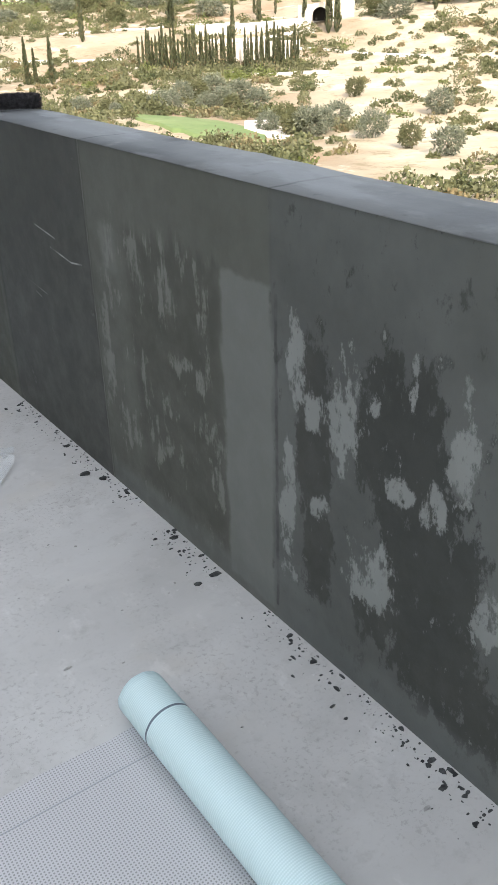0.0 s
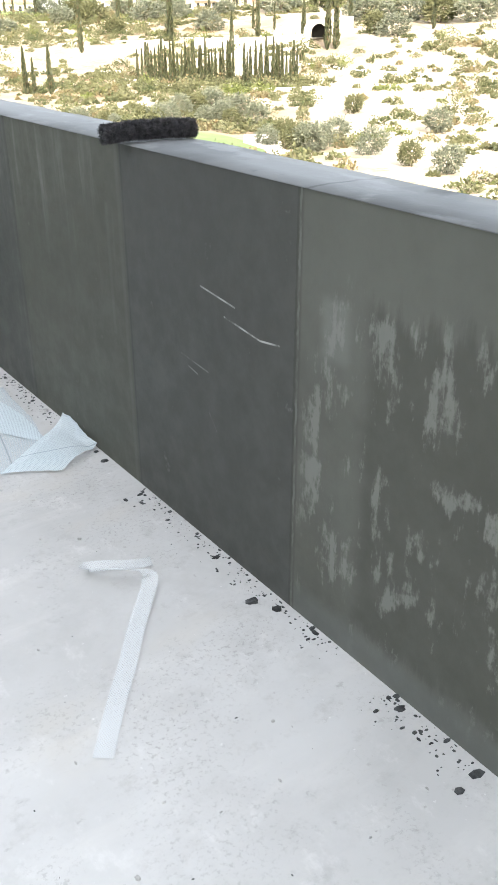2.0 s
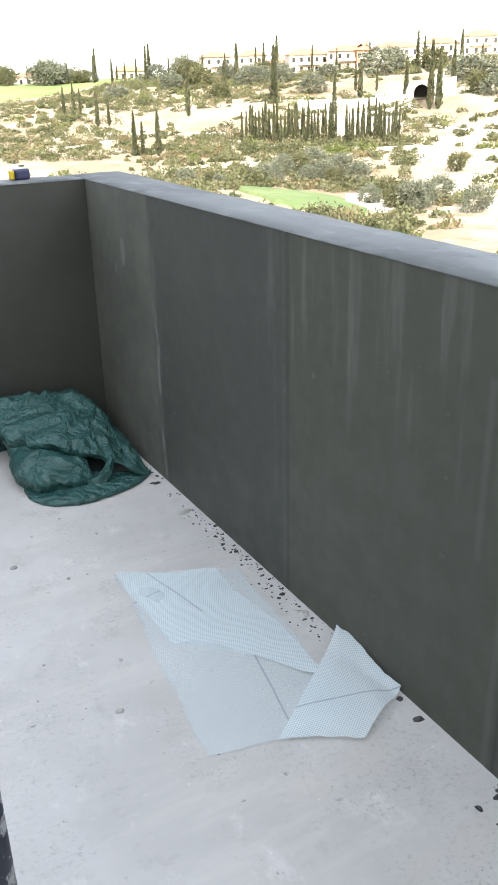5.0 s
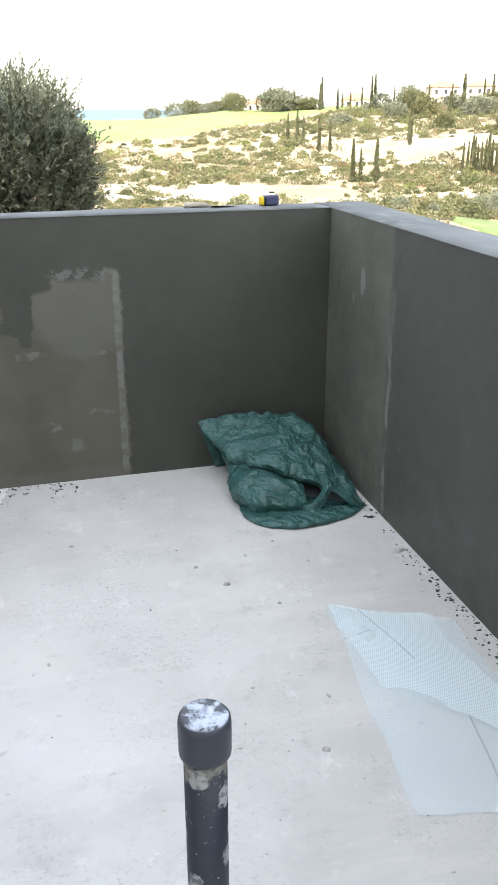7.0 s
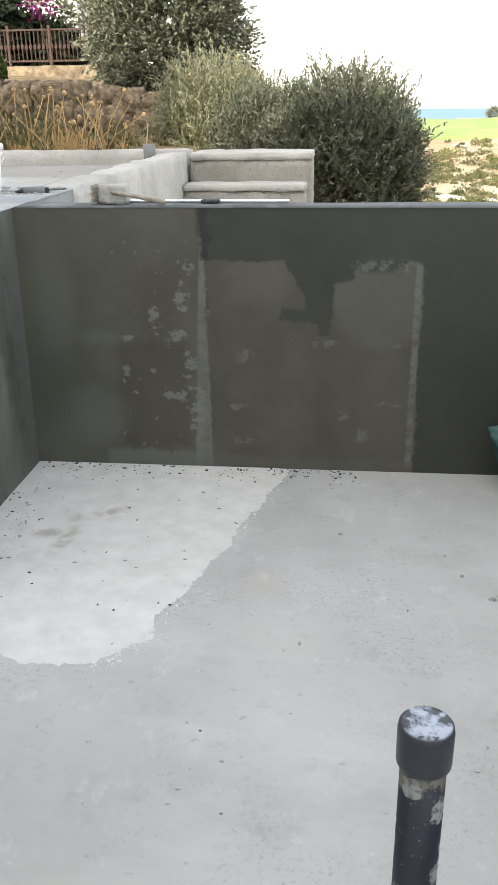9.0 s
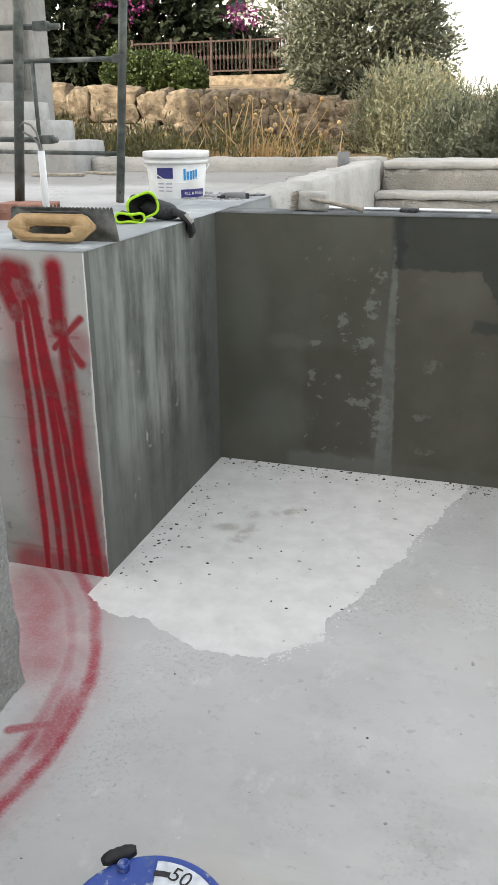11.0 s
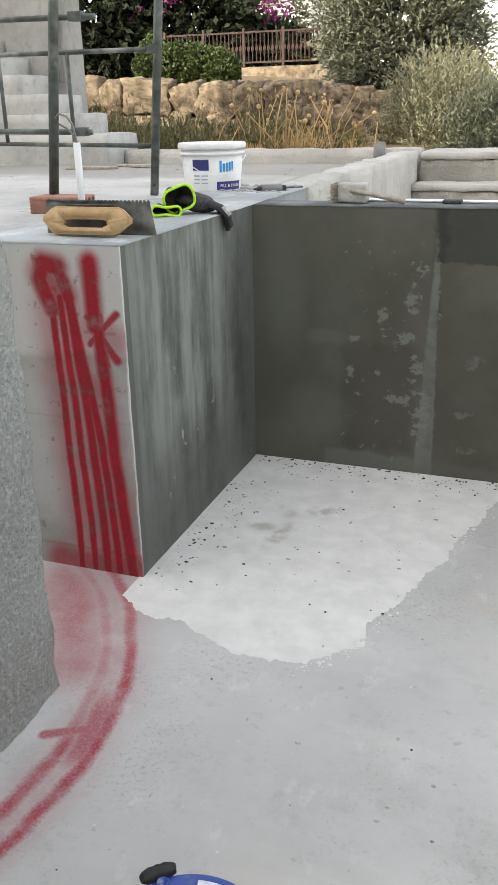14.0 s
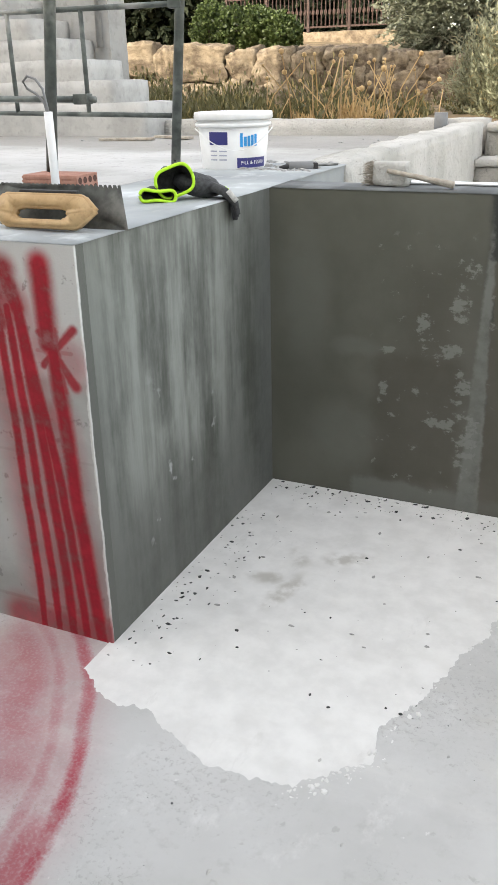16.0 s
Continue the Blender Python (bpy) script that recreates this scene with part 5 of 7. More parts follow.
def underpass():
    x, y = polar(40.15, 233.5)
    ob = thing("underpass", "dark arched underpass mouth in a white wall", "tunnel", (x, y, ground_z(x, y) + 1.0), -40.0)
    pts = [(-1.9, 0)] + [(1.9 * math.cos(math.pi - k * math.pi / 12), 1.3 + 1.9 * math.sin(k * math.pi / 12)) for k in range(13)] + [(1.9, 0)]
    bm = bmesh.new()
    fr = [bm.verts.new((u, 0, v)) for u, v in pts]
    bk = [bm.verts.new((u, 6, v)) for u, v in pts]
    for k in range(len(pts) - 1):
        bm.faces.new((fr[k], fr[k + 1], bk[k + 1], bk[k]))
    bm.faces.new(bk)
    # black lining stands in for the shade inside the bore
    part("bore", bm, M_BLACK, ob)
    bm = bmesh.new()
    out = [bm.verts.new((u * 2.0, -0.15, v * 1.3)) for u, v in pts]
    inn = [bm.verts.new((u, -0.15, v)) for u, v in pts]
    for k in range(len(pts) - 1):
        bm.faces.new((out[k], out[k + 1], inn[k + 1], inn[k]))
    part("portal_face", bm, M_CHALK, ob)


underpass()


# ---- garden behind the terrace ----
def garden():
    """Dry bed behind the kerb, and the higher level behind the boulder wall."""
    v, f = [], []
    xs, ys = np.linspace(-40, 2.0, 85), np.concatenate((np.linspace(4.79, 12.1, 24), np.linspace(12.5, 40, 30)))
    for y in ys:
        for x in xs:
            low = 1.02 + 0.05 * noise.noise((x, y, 0)) + 0.02 * (y - 5)
            hi = 2.05 + 0.055 * (y - 12.5) + 0.08 * noise.noise((x * 0.6, y * 0.6, 3)) - 0.045 * max(0.0, x + 9.5)
            z = low if y < 12.2 else hi
            fall = max(0.0, x + 3.6 - 0.15 * max(0, 12 - y))
            z -= 0.75 * fall + (0.9 if (y > 12.2 and x > -5.2) else 0.0)
            v.append((x, y, z))
    n = len(xs)
    for j in range(len(ys) - 1):
        for i in range(n - 1):
            q = j * n + i
            f.append((q, q + 1, q + n + 1, q + n))
    return tagged(part("garden_ground", mesh_of("garden_ground", v, f, True), M_SOIL), "dry brown garden soil behind the terrace", "soil", kind="structure")


garden()


def boulder(w, d, h, seed):
    rng = random.Random(seed)
    bm = bmesh.new()
    bmesh.ops.create_cube(bm, size=1.0)
    bmesh.ops.subdivide_edges(bm, edges=bm.edges[:], cuts=8, use_grid_fill=True)
    o = Vector((seed * 3.1, seed * 1.7, 0))
    for q in bm.verts:
        p = q.co * 2
        p = p * (1 - 0.12 * (p.length / 1.73) ** 3)
        k = 1 + 0.20 * noise.noise(p * 1.3 + o) + 0.16 * (abs(noise.noise(p * 2.3 + o)) - 0.25) + 0.09 * noise.noise(p * 4.6 + o) + 0.05 * noise.noise(p * 9 + o)
        q.co = Vector((p.x * w / 2 * k, p.y * d / 2 * k, p.z * h / 2 * k))
    me = bpy.data.meshes.new("stone")
    bm.to_mesh(me)
    bm.free()
    me.shade_smooth()
    return me


rock_wall = tagged(new("rock_wall"), "dry-stacked wall of large weathered limestone boulders", "wall", kind="structure")
rng_s = random.Random(31)
STONES = [boulder(1, 1, 1, k) for k in range(7)]


def stone(x, y, z, w, d, h, k, rz):
    ob = part("stone", STONES[k % 7], M_ROCK, rock_wall)
    ob.matrix_local = pose(x, y, z, rng_s.uniform(-9, 9), rng_s.uniform(-9, 9), rz) @ Matrix.Diagonal((w, d, h, 1))


for course, (z0, hh, w0) in enumerate(((1.05, 0.42, 0.6), (1.42, 0.38, 0.62), (1.88, 0.62, 0.95))):
    x, k = -15.5 - 0.3 * course, course * 11
    while x < (-6.75 if course == 2 else -4.6):
        w = w0 * rng_s.choice((0.5, 0.62, 0.8, 1.0, 1.25))
        drop = 0.068 * (x + 10.6)
        stone(x + w / 2, 12.25 + rng_s.uniform(-0.07, 0.07) + 0.06 * course, z0 - drop * 0.6 + rng_s.uniform(-0.03, 0.03), w * 1.06, 0.7, hh * rng_s.uniform(0.92, 1.10), k, rng_s.uniform(-4, 4))
        x, k = x + w, k + 1
for k in range(26):
    # smaller blocks where the wall runs out under the olive tree
    row, i = divmod(k, 9)
    stone(-6.5 + 0.46 * i + 0.2 * (row % 2), 12.30 + rng_s.uniform(-0.06, 0.06), 1.12 + 0.37 * row - 0.05 * i, 0.56 * rng_s.uniform(0.8, 1.2), 0.7, 0.44, k + 3, rng_s.uniform(-8, 8))


def crown_tree(name, label, at, trunk_h, trunk_r, centre, radii, twigs, per, leaf, mat, seed, lift=0.6, reach=0.28, width=0.26):
    rng = np.random.default_rng(seed)
    ob = thing(name, label, "tree" if "tree" in name else "shrub", at)
    c = Vector(centre) - Vector(at)
    bm = tube([(0, 0, -0.3), (c.x * 0.2 + 0.05, c.y * 0.2, trunk_h * 0.5), (c.x * 0.5, c.y * 0.5, trunk_h)], [trunk_r, trunk_r * 0.8, trunk_r * 0.6], 9)
    for k in range(7):
        a = k * 0.9 + seed
        tip = (c.x + radii[0] * 0.6 * math.cos(a), c.y + radii[1] * 0.6 * math.sin(a), c.z + radii[2] * (0.1 + 0.09 * k))
        mid = ((c.x * 0.5 + tip[0]) / 2 + 0.1, (c.y * 0.5 + tip[1]) / 2, (trunk_h + tip[2]) / 2 + 0.1)
        tube([(c.x * 0.5, c.y * 0.5, trunk_h * 0.9), mid, tip], [trunk_r * 0.45, trunk_r * 0.3, trunk_r * 0.1], 7, bm)
    part("trunk", bm, M_BARK, ob, smooth=True)
    cs, ds = sprays(tuple(c), radii, twigs, per, rng, lift, reach)
    part("crown", leaves(cs, ds, leaf, leaf * width, rng, "crown", 0.55), mat, ob)
    return ob


crown_tree("olive_tree", "large olive tree with grey-green crown behind the rock wall", (-4.9, 14.2, 0.9), 1.3, 0.16, (-4.68, 14.2, 2.95), (1.25, 1.1, 1.45), 4400, 14, 0.10, M_OLIVE, 41, 0.3, 0.32, 0.4)
crown_tree("silvery_shrub", "tall silvery-green shrub with upright sprigs", (-3.25, 9.2, 0.75), 0.5, 0.06, (-3.15, 9.2, 1.22), (0.68, 0.7, 0.74), 2300, 15, 0.07, M_SILVER, 42, 1.3, 0.36, 0.26)
crown_tree("olive_tree", "dense dark olive tree with upright shoots beyond the steps", (-1.45, 7.3, -0.4), 0.7, 0.12, (-1.45, 7.3, 0.85), (1.18, 0.95, 1.05), 4600, 16, 0.075, M_OLIVE_DARK, 43, 0.9, 0.26, 0.27)
crown_tree("olive_tree", "dense dark olive tree merging with the shrub", (-2.45, 8.3, 0.2), 0.6, 0.1, (-2.3, 8.3, 0.88), (0.65, 0.6, 0.68), 2300, 15, 0.075, M_OLIVE_DARK, 44, 0.9, 0.30, 0.22)
crown_tree("olive_tree", "grey olive tree far up the garden", (-8.2, 22.5, 2.2), 1.5, 0.12, (-8.3, 22.5, 4.2), (1.4, 1.2, 1.2), 500, 10, 0.14, M_OLIVE, 45, 0.3, 0.4, 0.4)


def hedge():
    ob = thing("hedge", "clipped bright green hedge on top of the rock wall", "hedge", (-8.95, 13.5, 2.1))
    rng = np.random.default_rng(51)
    cs, ds = [], []
    for cx, w, h in ((-0.72, 0.42, 0.92), (-0.15, 0.45, 0.84), (0.35, 0.42, 0.76), (0.82, 0.30, 0.60)):
        c, d = sprays((cx, 0, h * 0.45), (w, 0.45, h * 0.46), 620, 11, rng, 0.2, 0.07)
        cs.append(c), ds.append(d)
    part("leaf_mass", leaves(np.concatenate(cs), np.concatenate(ds), 0.075, 0.045, rng, "leaf_mass", 0.9), M_HEDGE, ob)
    for k in range(5):
        part("stem", tube([(-0.85 + 0.38 * k, 0, -0.1), (-0.82 + 0.38 * k, 0.05, 0.4)], [0.03, 0.015], 6), M_BARK, ob)


hedge()


def dark_backdrop_trees():
    for k, (x, y, zc, rx, rz, n) in enumerate(((-14.5, 19.5, 4.2, 2.0, 2.6, 800), (-12.2, 20.5, 3.9, 1.7, 1.9, 700), (-17.2, 18.0, 4.5, 2.1, 3.0, 700), (-10.0, 21.5, 3.0, 1.3, 0.9, 450), (-19.6, 17.0, 4.4, 2.2, 3.2, 500))):
        crown_tree("conifer_tree", "dark green dense tree behind the fence", (x, y, 2.2), 1.2, 0.15, (x, y, zc), (rx, 1.3, rz), n * 3, 10, 0.26, M_CONIFER, 60 + k, 0.1, 0.4, 0.55)
    rng = np.random.default_rng(77)
    for x, y, zc, r in ((-12.1, 18.9, 4.45, 0.6), (-9.4, 20.4, 4.15, 0.28)):
        ob = thing("bougainvillea", "bougainvillea spray with magenta flowers against dark foliage", "flower", (x, y, 2.3), group="bougainvillea sprays")
        part("stem", tube([(0, 0, -0.2), (0.1, 0.1, (zc - 2.3) * 0.6), (0, 0, zc - 2.3)], [0.04, 0.03, 0.015], 6), M_BARK, ob)
        c, d = sprays((0, 0, zc - 2.3), (r, 0.5, r * 0.8), 60, 5, rng, 0.0, 0.3)
        part("blossom", leaves(c, d, 0.09, 0.08, rng, "blossom", 1.0), M_MAGENTA, ob)


dark_backdrop_trees()


def iron_fence():
    ob = thing("iron_fence", "rust-brown wrought iron railing on a stone plinth", "fence", (-9.2, 18.5, 2.62))
    part("plinth", rough_block(-1.45, 1.85, 0.0, 0.4, -1.3, 0.0, 0.03, 0.15, 4.0), M_ROCK, ob, "rough stone plinth")
    part("rail", box(-2.6, 1.75, 0.12, 0.16, 0.78, 0.82), M_IRON, ob)
    part("rail", box(-2.6, 1.75, 0.12, 0.16, 0.08, 0.12), M_IRON, ob)
    for x in (-2.6, -1.5, -0.4, 0.65, 1.72):
        part("post", box(x - 0.03, x + 0.03, 0.11, 0.17, -0.02, 0.9), M_IRON, ob)
    bar = bpy.data.meshes.new("bar")
    bm = rod((0, 0, 0.1), (0, 0, 0.78), 0.015, 6)
    bmesh.ops.create_icosphere(bm, subdivisions=1, radius=0.035, matrix=Matrix.Translation((0, 0, 0.42)) @ Matrix.Diagonal((1.3, 0.4, 2.4, 1)))
    bm.to_mesh(bar)
    bm.free()
    for k in range(40):
        b = part("bar", bar, M_IRON, ob)
        b.location = (-2.52 + 0.107 * k, 0.14, 0)


iron_fence()


def neighbour_house():
    ob = thing("neighbour_house", "white neighbouring house glimpsed above the trees", "house", (-10.4, 25.0, 2.5))
    part("wall", box(-1.2, 0.75, 0, 5, 0, 5.5), M_HOUSE, ob)
    part("roof", box(-1.9, 0.9, -0.5, 5.4, 5.5, 5.7, 0.02), M_TILE, ob)
    w = part("window", box(-0.9, -0.25, -0.08, 0.05, 2.2, 3.5), M_OLDWOOD, ob)
    part("pane", box(-0.84, -0.31, -0.11, -0.07, 2.26, 3.44), M_DARKGLASS, w)


neighbour_house()


def weeds():
    """Dry stalks with seed heads, straw and yellow-green weeds behind the kerb."""
    rng = np.random.default_rng(91)
    bm = bmesh.new()
    for k in range(52):
        x, y = rng.uniform(-5.6, -3.6), rng.uniform(5.6, 8.6)
        if rng.random() < 0.6:
            x = rng.normal(-4.6, 0.38)
        h = rng.uniform(0.35, 0.85)
        lean = rng.normal(0, 0.27, 2)
        tip = (x + lean[0], y + lean[1], 1.0 + h)
        tube([(x, y, 0.98), (x + lean[0] * 0.35, y + lean[1] * 0.35, 1.0 + h * 0.55), tip], [0.009, 0.007, 0.005], 4, bm)
        if rng.random() < 0.75:
            bmesh.ops.create_icosphere(bm, subdivisions=1, radius=rng.uniform(0.016, 0.036), matrix=Matrix.Translation(tip))
    tagged(part("dry_stalks", bm, M_DRY), "tall golden dry thistle stalks with seed heads", "dry plants", kind="stuff")
    for name, mat, label, spots, leaf in (("straw_grass", M_DRY, "golden dry grass tufts along the kerb", [(rng.normal(-4.7, 0.6), rng.uniform(5.2, 7.5), rng.uniform(0.12, 0.24)) for _ in range(14)], 0.16),
                                          ("green_weeds", M_WEED, "bushy yellow-green weeds behind the kerb", [(rng.normal(-7.6, 0.9), rng.uniform(6.5, 9.5), rng.uniform(0.25, 0.6)) for _ in range(46)] + [(rng.normal(-6.0, 0.5), rng.uniform(5.6, 7.5), rng.uniform(0.2, 0.42)) for _ in range(26)] + [(rng.uniform(-10.5, -3.6), rng.uniform(5.4, 11.5), rng.uniform(0.1, 0.3)) for _ in range(110)], 0.09)):
        cs, ds = [], []
        for x, y, r in spots:
            if x - r < -5.5 and y - r < 5.5:
                continue
            n = int(60 + 420 * r) if leaf < 0.2 else 40
            u = rng.normal(size=(n, 3))
            u /= np.linalg.norm(u, axis=1)[:, None]
            u[:, 2] = np.abs(u[:, 2])
            cs.append(np.array((x, y, 1.04)) + u * np.array((r * 0.9, r * 0.9, r * 1.4)) * rng.uniform(0.2, 1, (n, 1)))
            ds.append(u * 0.4 + np.array((0, 0, 1.0)))
        tagged(part(name, leaves(np.concatenate(cs), np.concatenate(ds), leaf, 0.022 if leaf < 0.2 else 0.012, rng, name, 0.4), mat), label, "weeds", kind="stuff")


weeds()


# ---- white stair and house corner beyond the terrace ----
stair = tagged(new("outdoor_stair"), "whitewashed concrete stair rising beside the house", "stairs", kind="structure")
for k, (xr, z) in enumerate(((-5.819, 1.392), (-6.167, 1.59), (-6.455, 1.778), (-6.769, 1.967), (-7.059, 2.153), (-7.349, 2.339))):
    part("step", rough_block(-9.6, xr, 4.30 + 0.012 * k, 4.985, 0.9, z, 0.008, 0.09, k * 2.0), M_STAIR, stair, smooth=True)
tagged(part("wall_house_corner", rough_block(-11.0, -6.583, 4.98, 5.3, 0.8, 8.4, 0.004, 0.3, 1.0), M_GREYHOUSE), "white rendered corner of the house above the stair", "wall", kind="structure")
tagged(part("downpipe", tube([(-6.683, 4.945, 1.9), (-6.683, 4.945, 3.4), (-6.673, 4.945, 5.5)], 0.035, 10), M_GREYHOUSE, smooth=True), "white painted downpipe on the house corner", "pipe", kind="structure")
tagged(part("hose", tube([(-6.986, 5.55, 1.660), (-6.882, 5.55, 1.634), (-6.789, 5.55, 1.583), (-6.714, 5.55, 1.502), (-6.662, 5.55, 1.421), (-6.639, 5.55, 1.346), (-6.609, 5.55, 1.126), (-6.599, 5.55, 0.986)], 0.012, 8), M_BLACK, smooth=True), "thin black hose hanging beside the stair", "hose")


# ---- things in the basin ----
def skim_patch():
    """A thin white skim coat in the corner of the floor, with a ragged feathered edge."""
    edge = [(-2.765, -1.385), (-2.63, -1.46), (-2.53, -1.45), (-2.26, -1.56), (-2.04, -1.548), (-1.96, -1.45), (-1.895, -1.39), (-1.905, -1.28), (-1.80, -0.98), (-1.70, -0.60), (-1.607, -0.311), (-1.546, -0.08), (-1.535, -0.004)]
    # ragged outline by bearing from the corner of the walls
    ox, oy = -2.742, -0.004
    bear = [math.atan2(y - oy, x - ox) for x, y in edge]
    dist = [math.hypot(x - ox, y - oy) for x, y in edge]
    n, rings = 1100, 6
    v, f = [(ox, oy, 0.0035)], []
    for i in range(n + 1):
        a = bear[0] + (bear[-1] - bear[0]) * i / n
        r = float(np.interp(a, bear, dist))
        x, y = r * math.cos(a), r * math.sin(a)
        r += 0.022 * noise.noise((x * 6, y * 6, 0)) + 0.016 * noise.noise((x * 22, y * 22, 3)) + 0.009 * noise.noise((x * 48, y * 48, 5)) + 0.005 * noise.noise((x * 110, y * 110, 7))
        for k in range(1, rings + 1):
            t = (k / rings) ** 0.5 if k < rings else 1.0
            v.append((ox + r * t * math.cos(a), oy + r * t * math.sin(a), 0.0035 if k < rings else 0.0006))
    for i in range(n):
        q = 1 + i * rings
        f.append((0, q, q + rings))
        for k in range(rings - 1):
            f.append((q + k, q + k + 1, q + rings + k + 1, q + rings + k))
    ob = part("skim_patch", mesh_of("skim_patch", v, f), M_SKIM)
    return tagged(ob, "white cement skim patch with a ragged edge on the floor", "floor patch", kind="structure")


skim_patch()


def crumb_field(name, label, spots, mat, rng, base=0.0):
    """Loose crumbs of dropped mortar: uncountable, one mesh of flattened chips."""
    v, f = [], []
    for x, y, s in spots:
        n = 6
        a0 = rng.uniform(0, 6.28)
        o = len(v)
        ex = rng.uniform(0.6, 1.5)
        h = s * rng.uniform(0.2, 0.5)
        for k in range(n):
            a = a0 + k * math.tau / n
            r = s * rng.uniform(0.65, 1.2)
            v.append((x + r * math.cos(a) * ex, y + r * math.sin(a) / ex, base))
        for k in range(n):
            a = a0 + k * math.tau / n
            r = s * rng.uniform(0.4, 0.8)
            v.append((x + r * math.cos(a) * ex, y + r * math.sin(a) / ex, base + h * rng.uniform(0.7, 1.2)))
        v.append((x, y, base + h * 1.2))
        for k in range(n):
            j = (k + 1) % n
            f.append((o + k, o + j, o + n + j, o + n + k))
            f.append((o + n + k, o + n + j, o + 2 * n))
    return tagged(part(name, mesh_of(name, v, f), mat), label, "debris", kind="stuff")


rc = random.Random(12)
along = []
for k in range(900):
    y = -rc.uniform(0.5, 5.6)
    if noise.noise((y * 2.2, 0, 7)) < -0.12:
        continue
    d = abs(rc.gauss(0, 0.040)) + 0.006
    along.append((-d, y, min(0.010, 0.0014 + rc.expovariate(1 / 0.0021))))
along += [(-0.08, -3.46, 0.022), (-0.04, -3.21, 0.012), (-0.04, -3.53, 0.018), (-0.10, -4.28, 0.013), (-0.03, -4.27, 0.017), (-0.03, -4.02, 0.014), (-0.02, -2.33, 0.012), (-0.03, -1.72, 0.014), (-0.05, -0.72, 0.014), (-0.03, -2.42, 0.014)]
crumb_field("mortar_crumbs", "dark crumbs of dropped render along the long wall", along, M_CRUMB, rc)
corner = []
for k in range(260):
    x = rc.uniform(-2.7, -1.2)
    corner.append((x, -abs(rc.gauss(0, 0.07)) - 0.012, min(0.012, 0.0022 + rc.expovariate(1 / 0.003))))
for k in range(120):
    corner.append((-2.735 + abs(rc.gauss(0, 0.10)), -rc.uniform(0.3, 1.3), min(0.010, 0.002 + rc.expovariate(1 / 0.0028))))
for k in range(60):
    corner.append((rc.uniform(-2.6, -1.7), -rc.uniform(0.1, 1.3), min(0.007, 0.0015 + rc.expovariate(1 / 0.002))))
flakes = []
for k in range(260):
    # broken flecks of skim just off its front edge
    t = rc.random()
    x, y = (-2.06 + 0.18 * t, -1.57 + 0.20 * t) if k % 2 else (-1.90 + 0.33 * t, -1.33 + 1.15 * t)
    flakes.append((x + rc.gauss(0.012, 0.018), y + rc.gauss(-0.010, 0.018), 0.0015 + rc.expovariate(1 / 0.0028)))
crumb_field("skim_flecks", "thin white flecks of skim along its broken edge", [(x, y, min(0.012, q)) for x, y, q in flakes], M_SKIM, rc, -0.0012)
corner += [(-2.12, -1.23, 0.007), (-2.43, -1.04, 0.010)]
corner = [(x, y, s) for x, y, s in corner if y < -0.01]
crumb_field("grey_flakes", "flat grey flakes of dried mortar on the white skim", [(rc.uniform(-2.6, -1.75), -rc.uniform(0.08, 1.0), rc.uniform(0.003, 0.010)) for _ in range(24)], M_GREYCHIP, rc, 0.003)
crumb_field("mortar_crumbs", "dark crumbs of dropped render in the wall corner", [(x, y, s * 0.85) for x, y, s in corner], M_CRUMB, rc, 0.003)
crumb_field("mortar_chips", "small chips of mortar scattered over the floor", [(rc.uniform(-2.4, -0.15), -rc.uniform(0.2, 5.5), min(0.005, 0.0012 + rc.expovariate(1 / 0.0009))) for _ in range(120)] +
            [(-1.67, -1.82, 0.005), (-0.42, -1.95, 0.007)], M_CRUMB, rc)
crumb_field("grey_chips", "flat grey mortar chips on the open floor", [(-0.765, -1.08, 0.014), (-0.85, -0.93, 0.010), (-1.29, -0.64, 0.012), (-0.62, -1.25, 0.008)] + [(rc.uniform(-2.2, -0.2), -rc.uniform(0.2, 5.2), min(0.008, 0.002 + rc.expovariate(1 / 0.0022))) for _ in range(60)], M_GREYCHIP, rc)
crumb_field("pale_chips", "pale chips of dried mortar on the floor", [(rc.uniform(-2.4, -0.1), -rc.uniform(0.2, 5.3), rc.uniform(0.003, 0.009)) for _ in range(120)] + [(-0.715, -1.975, 0.014), (-0.06, -1.02, 0.025), (-0.03, -1.85, 0.022)], M_CHIP, rc)


def capped_pipe():
    ob = thing("capped_pipe", "upright dark PVC drain pipe spotted with paint, capped", "pipe", (-1.169, -2.559, 0.0))
    part("pipe", lathe([(0.0375, -0.05), (0.0375, 0.2), (0.0375, 0.64)], 40), M_PIPE, ob, smooth=True)
    part("cap", lathe([(0.039, 0.606), (0.0443, 0.608), (0.0450, 0.613), (0.0452, 0.670), (0.0436, 0.680), (0.039, 0.685), (0.02, 0.6862)], 48), M_CAP, ob, "grey PVC cap smeared with pale paint", smooth=True)
    part("mortar_collar", lathe([(0.058, -0.01), (0.054, 0.006), (0.0415, 0.014)], 24), M_CRUMB, ob)


capped_pipe()


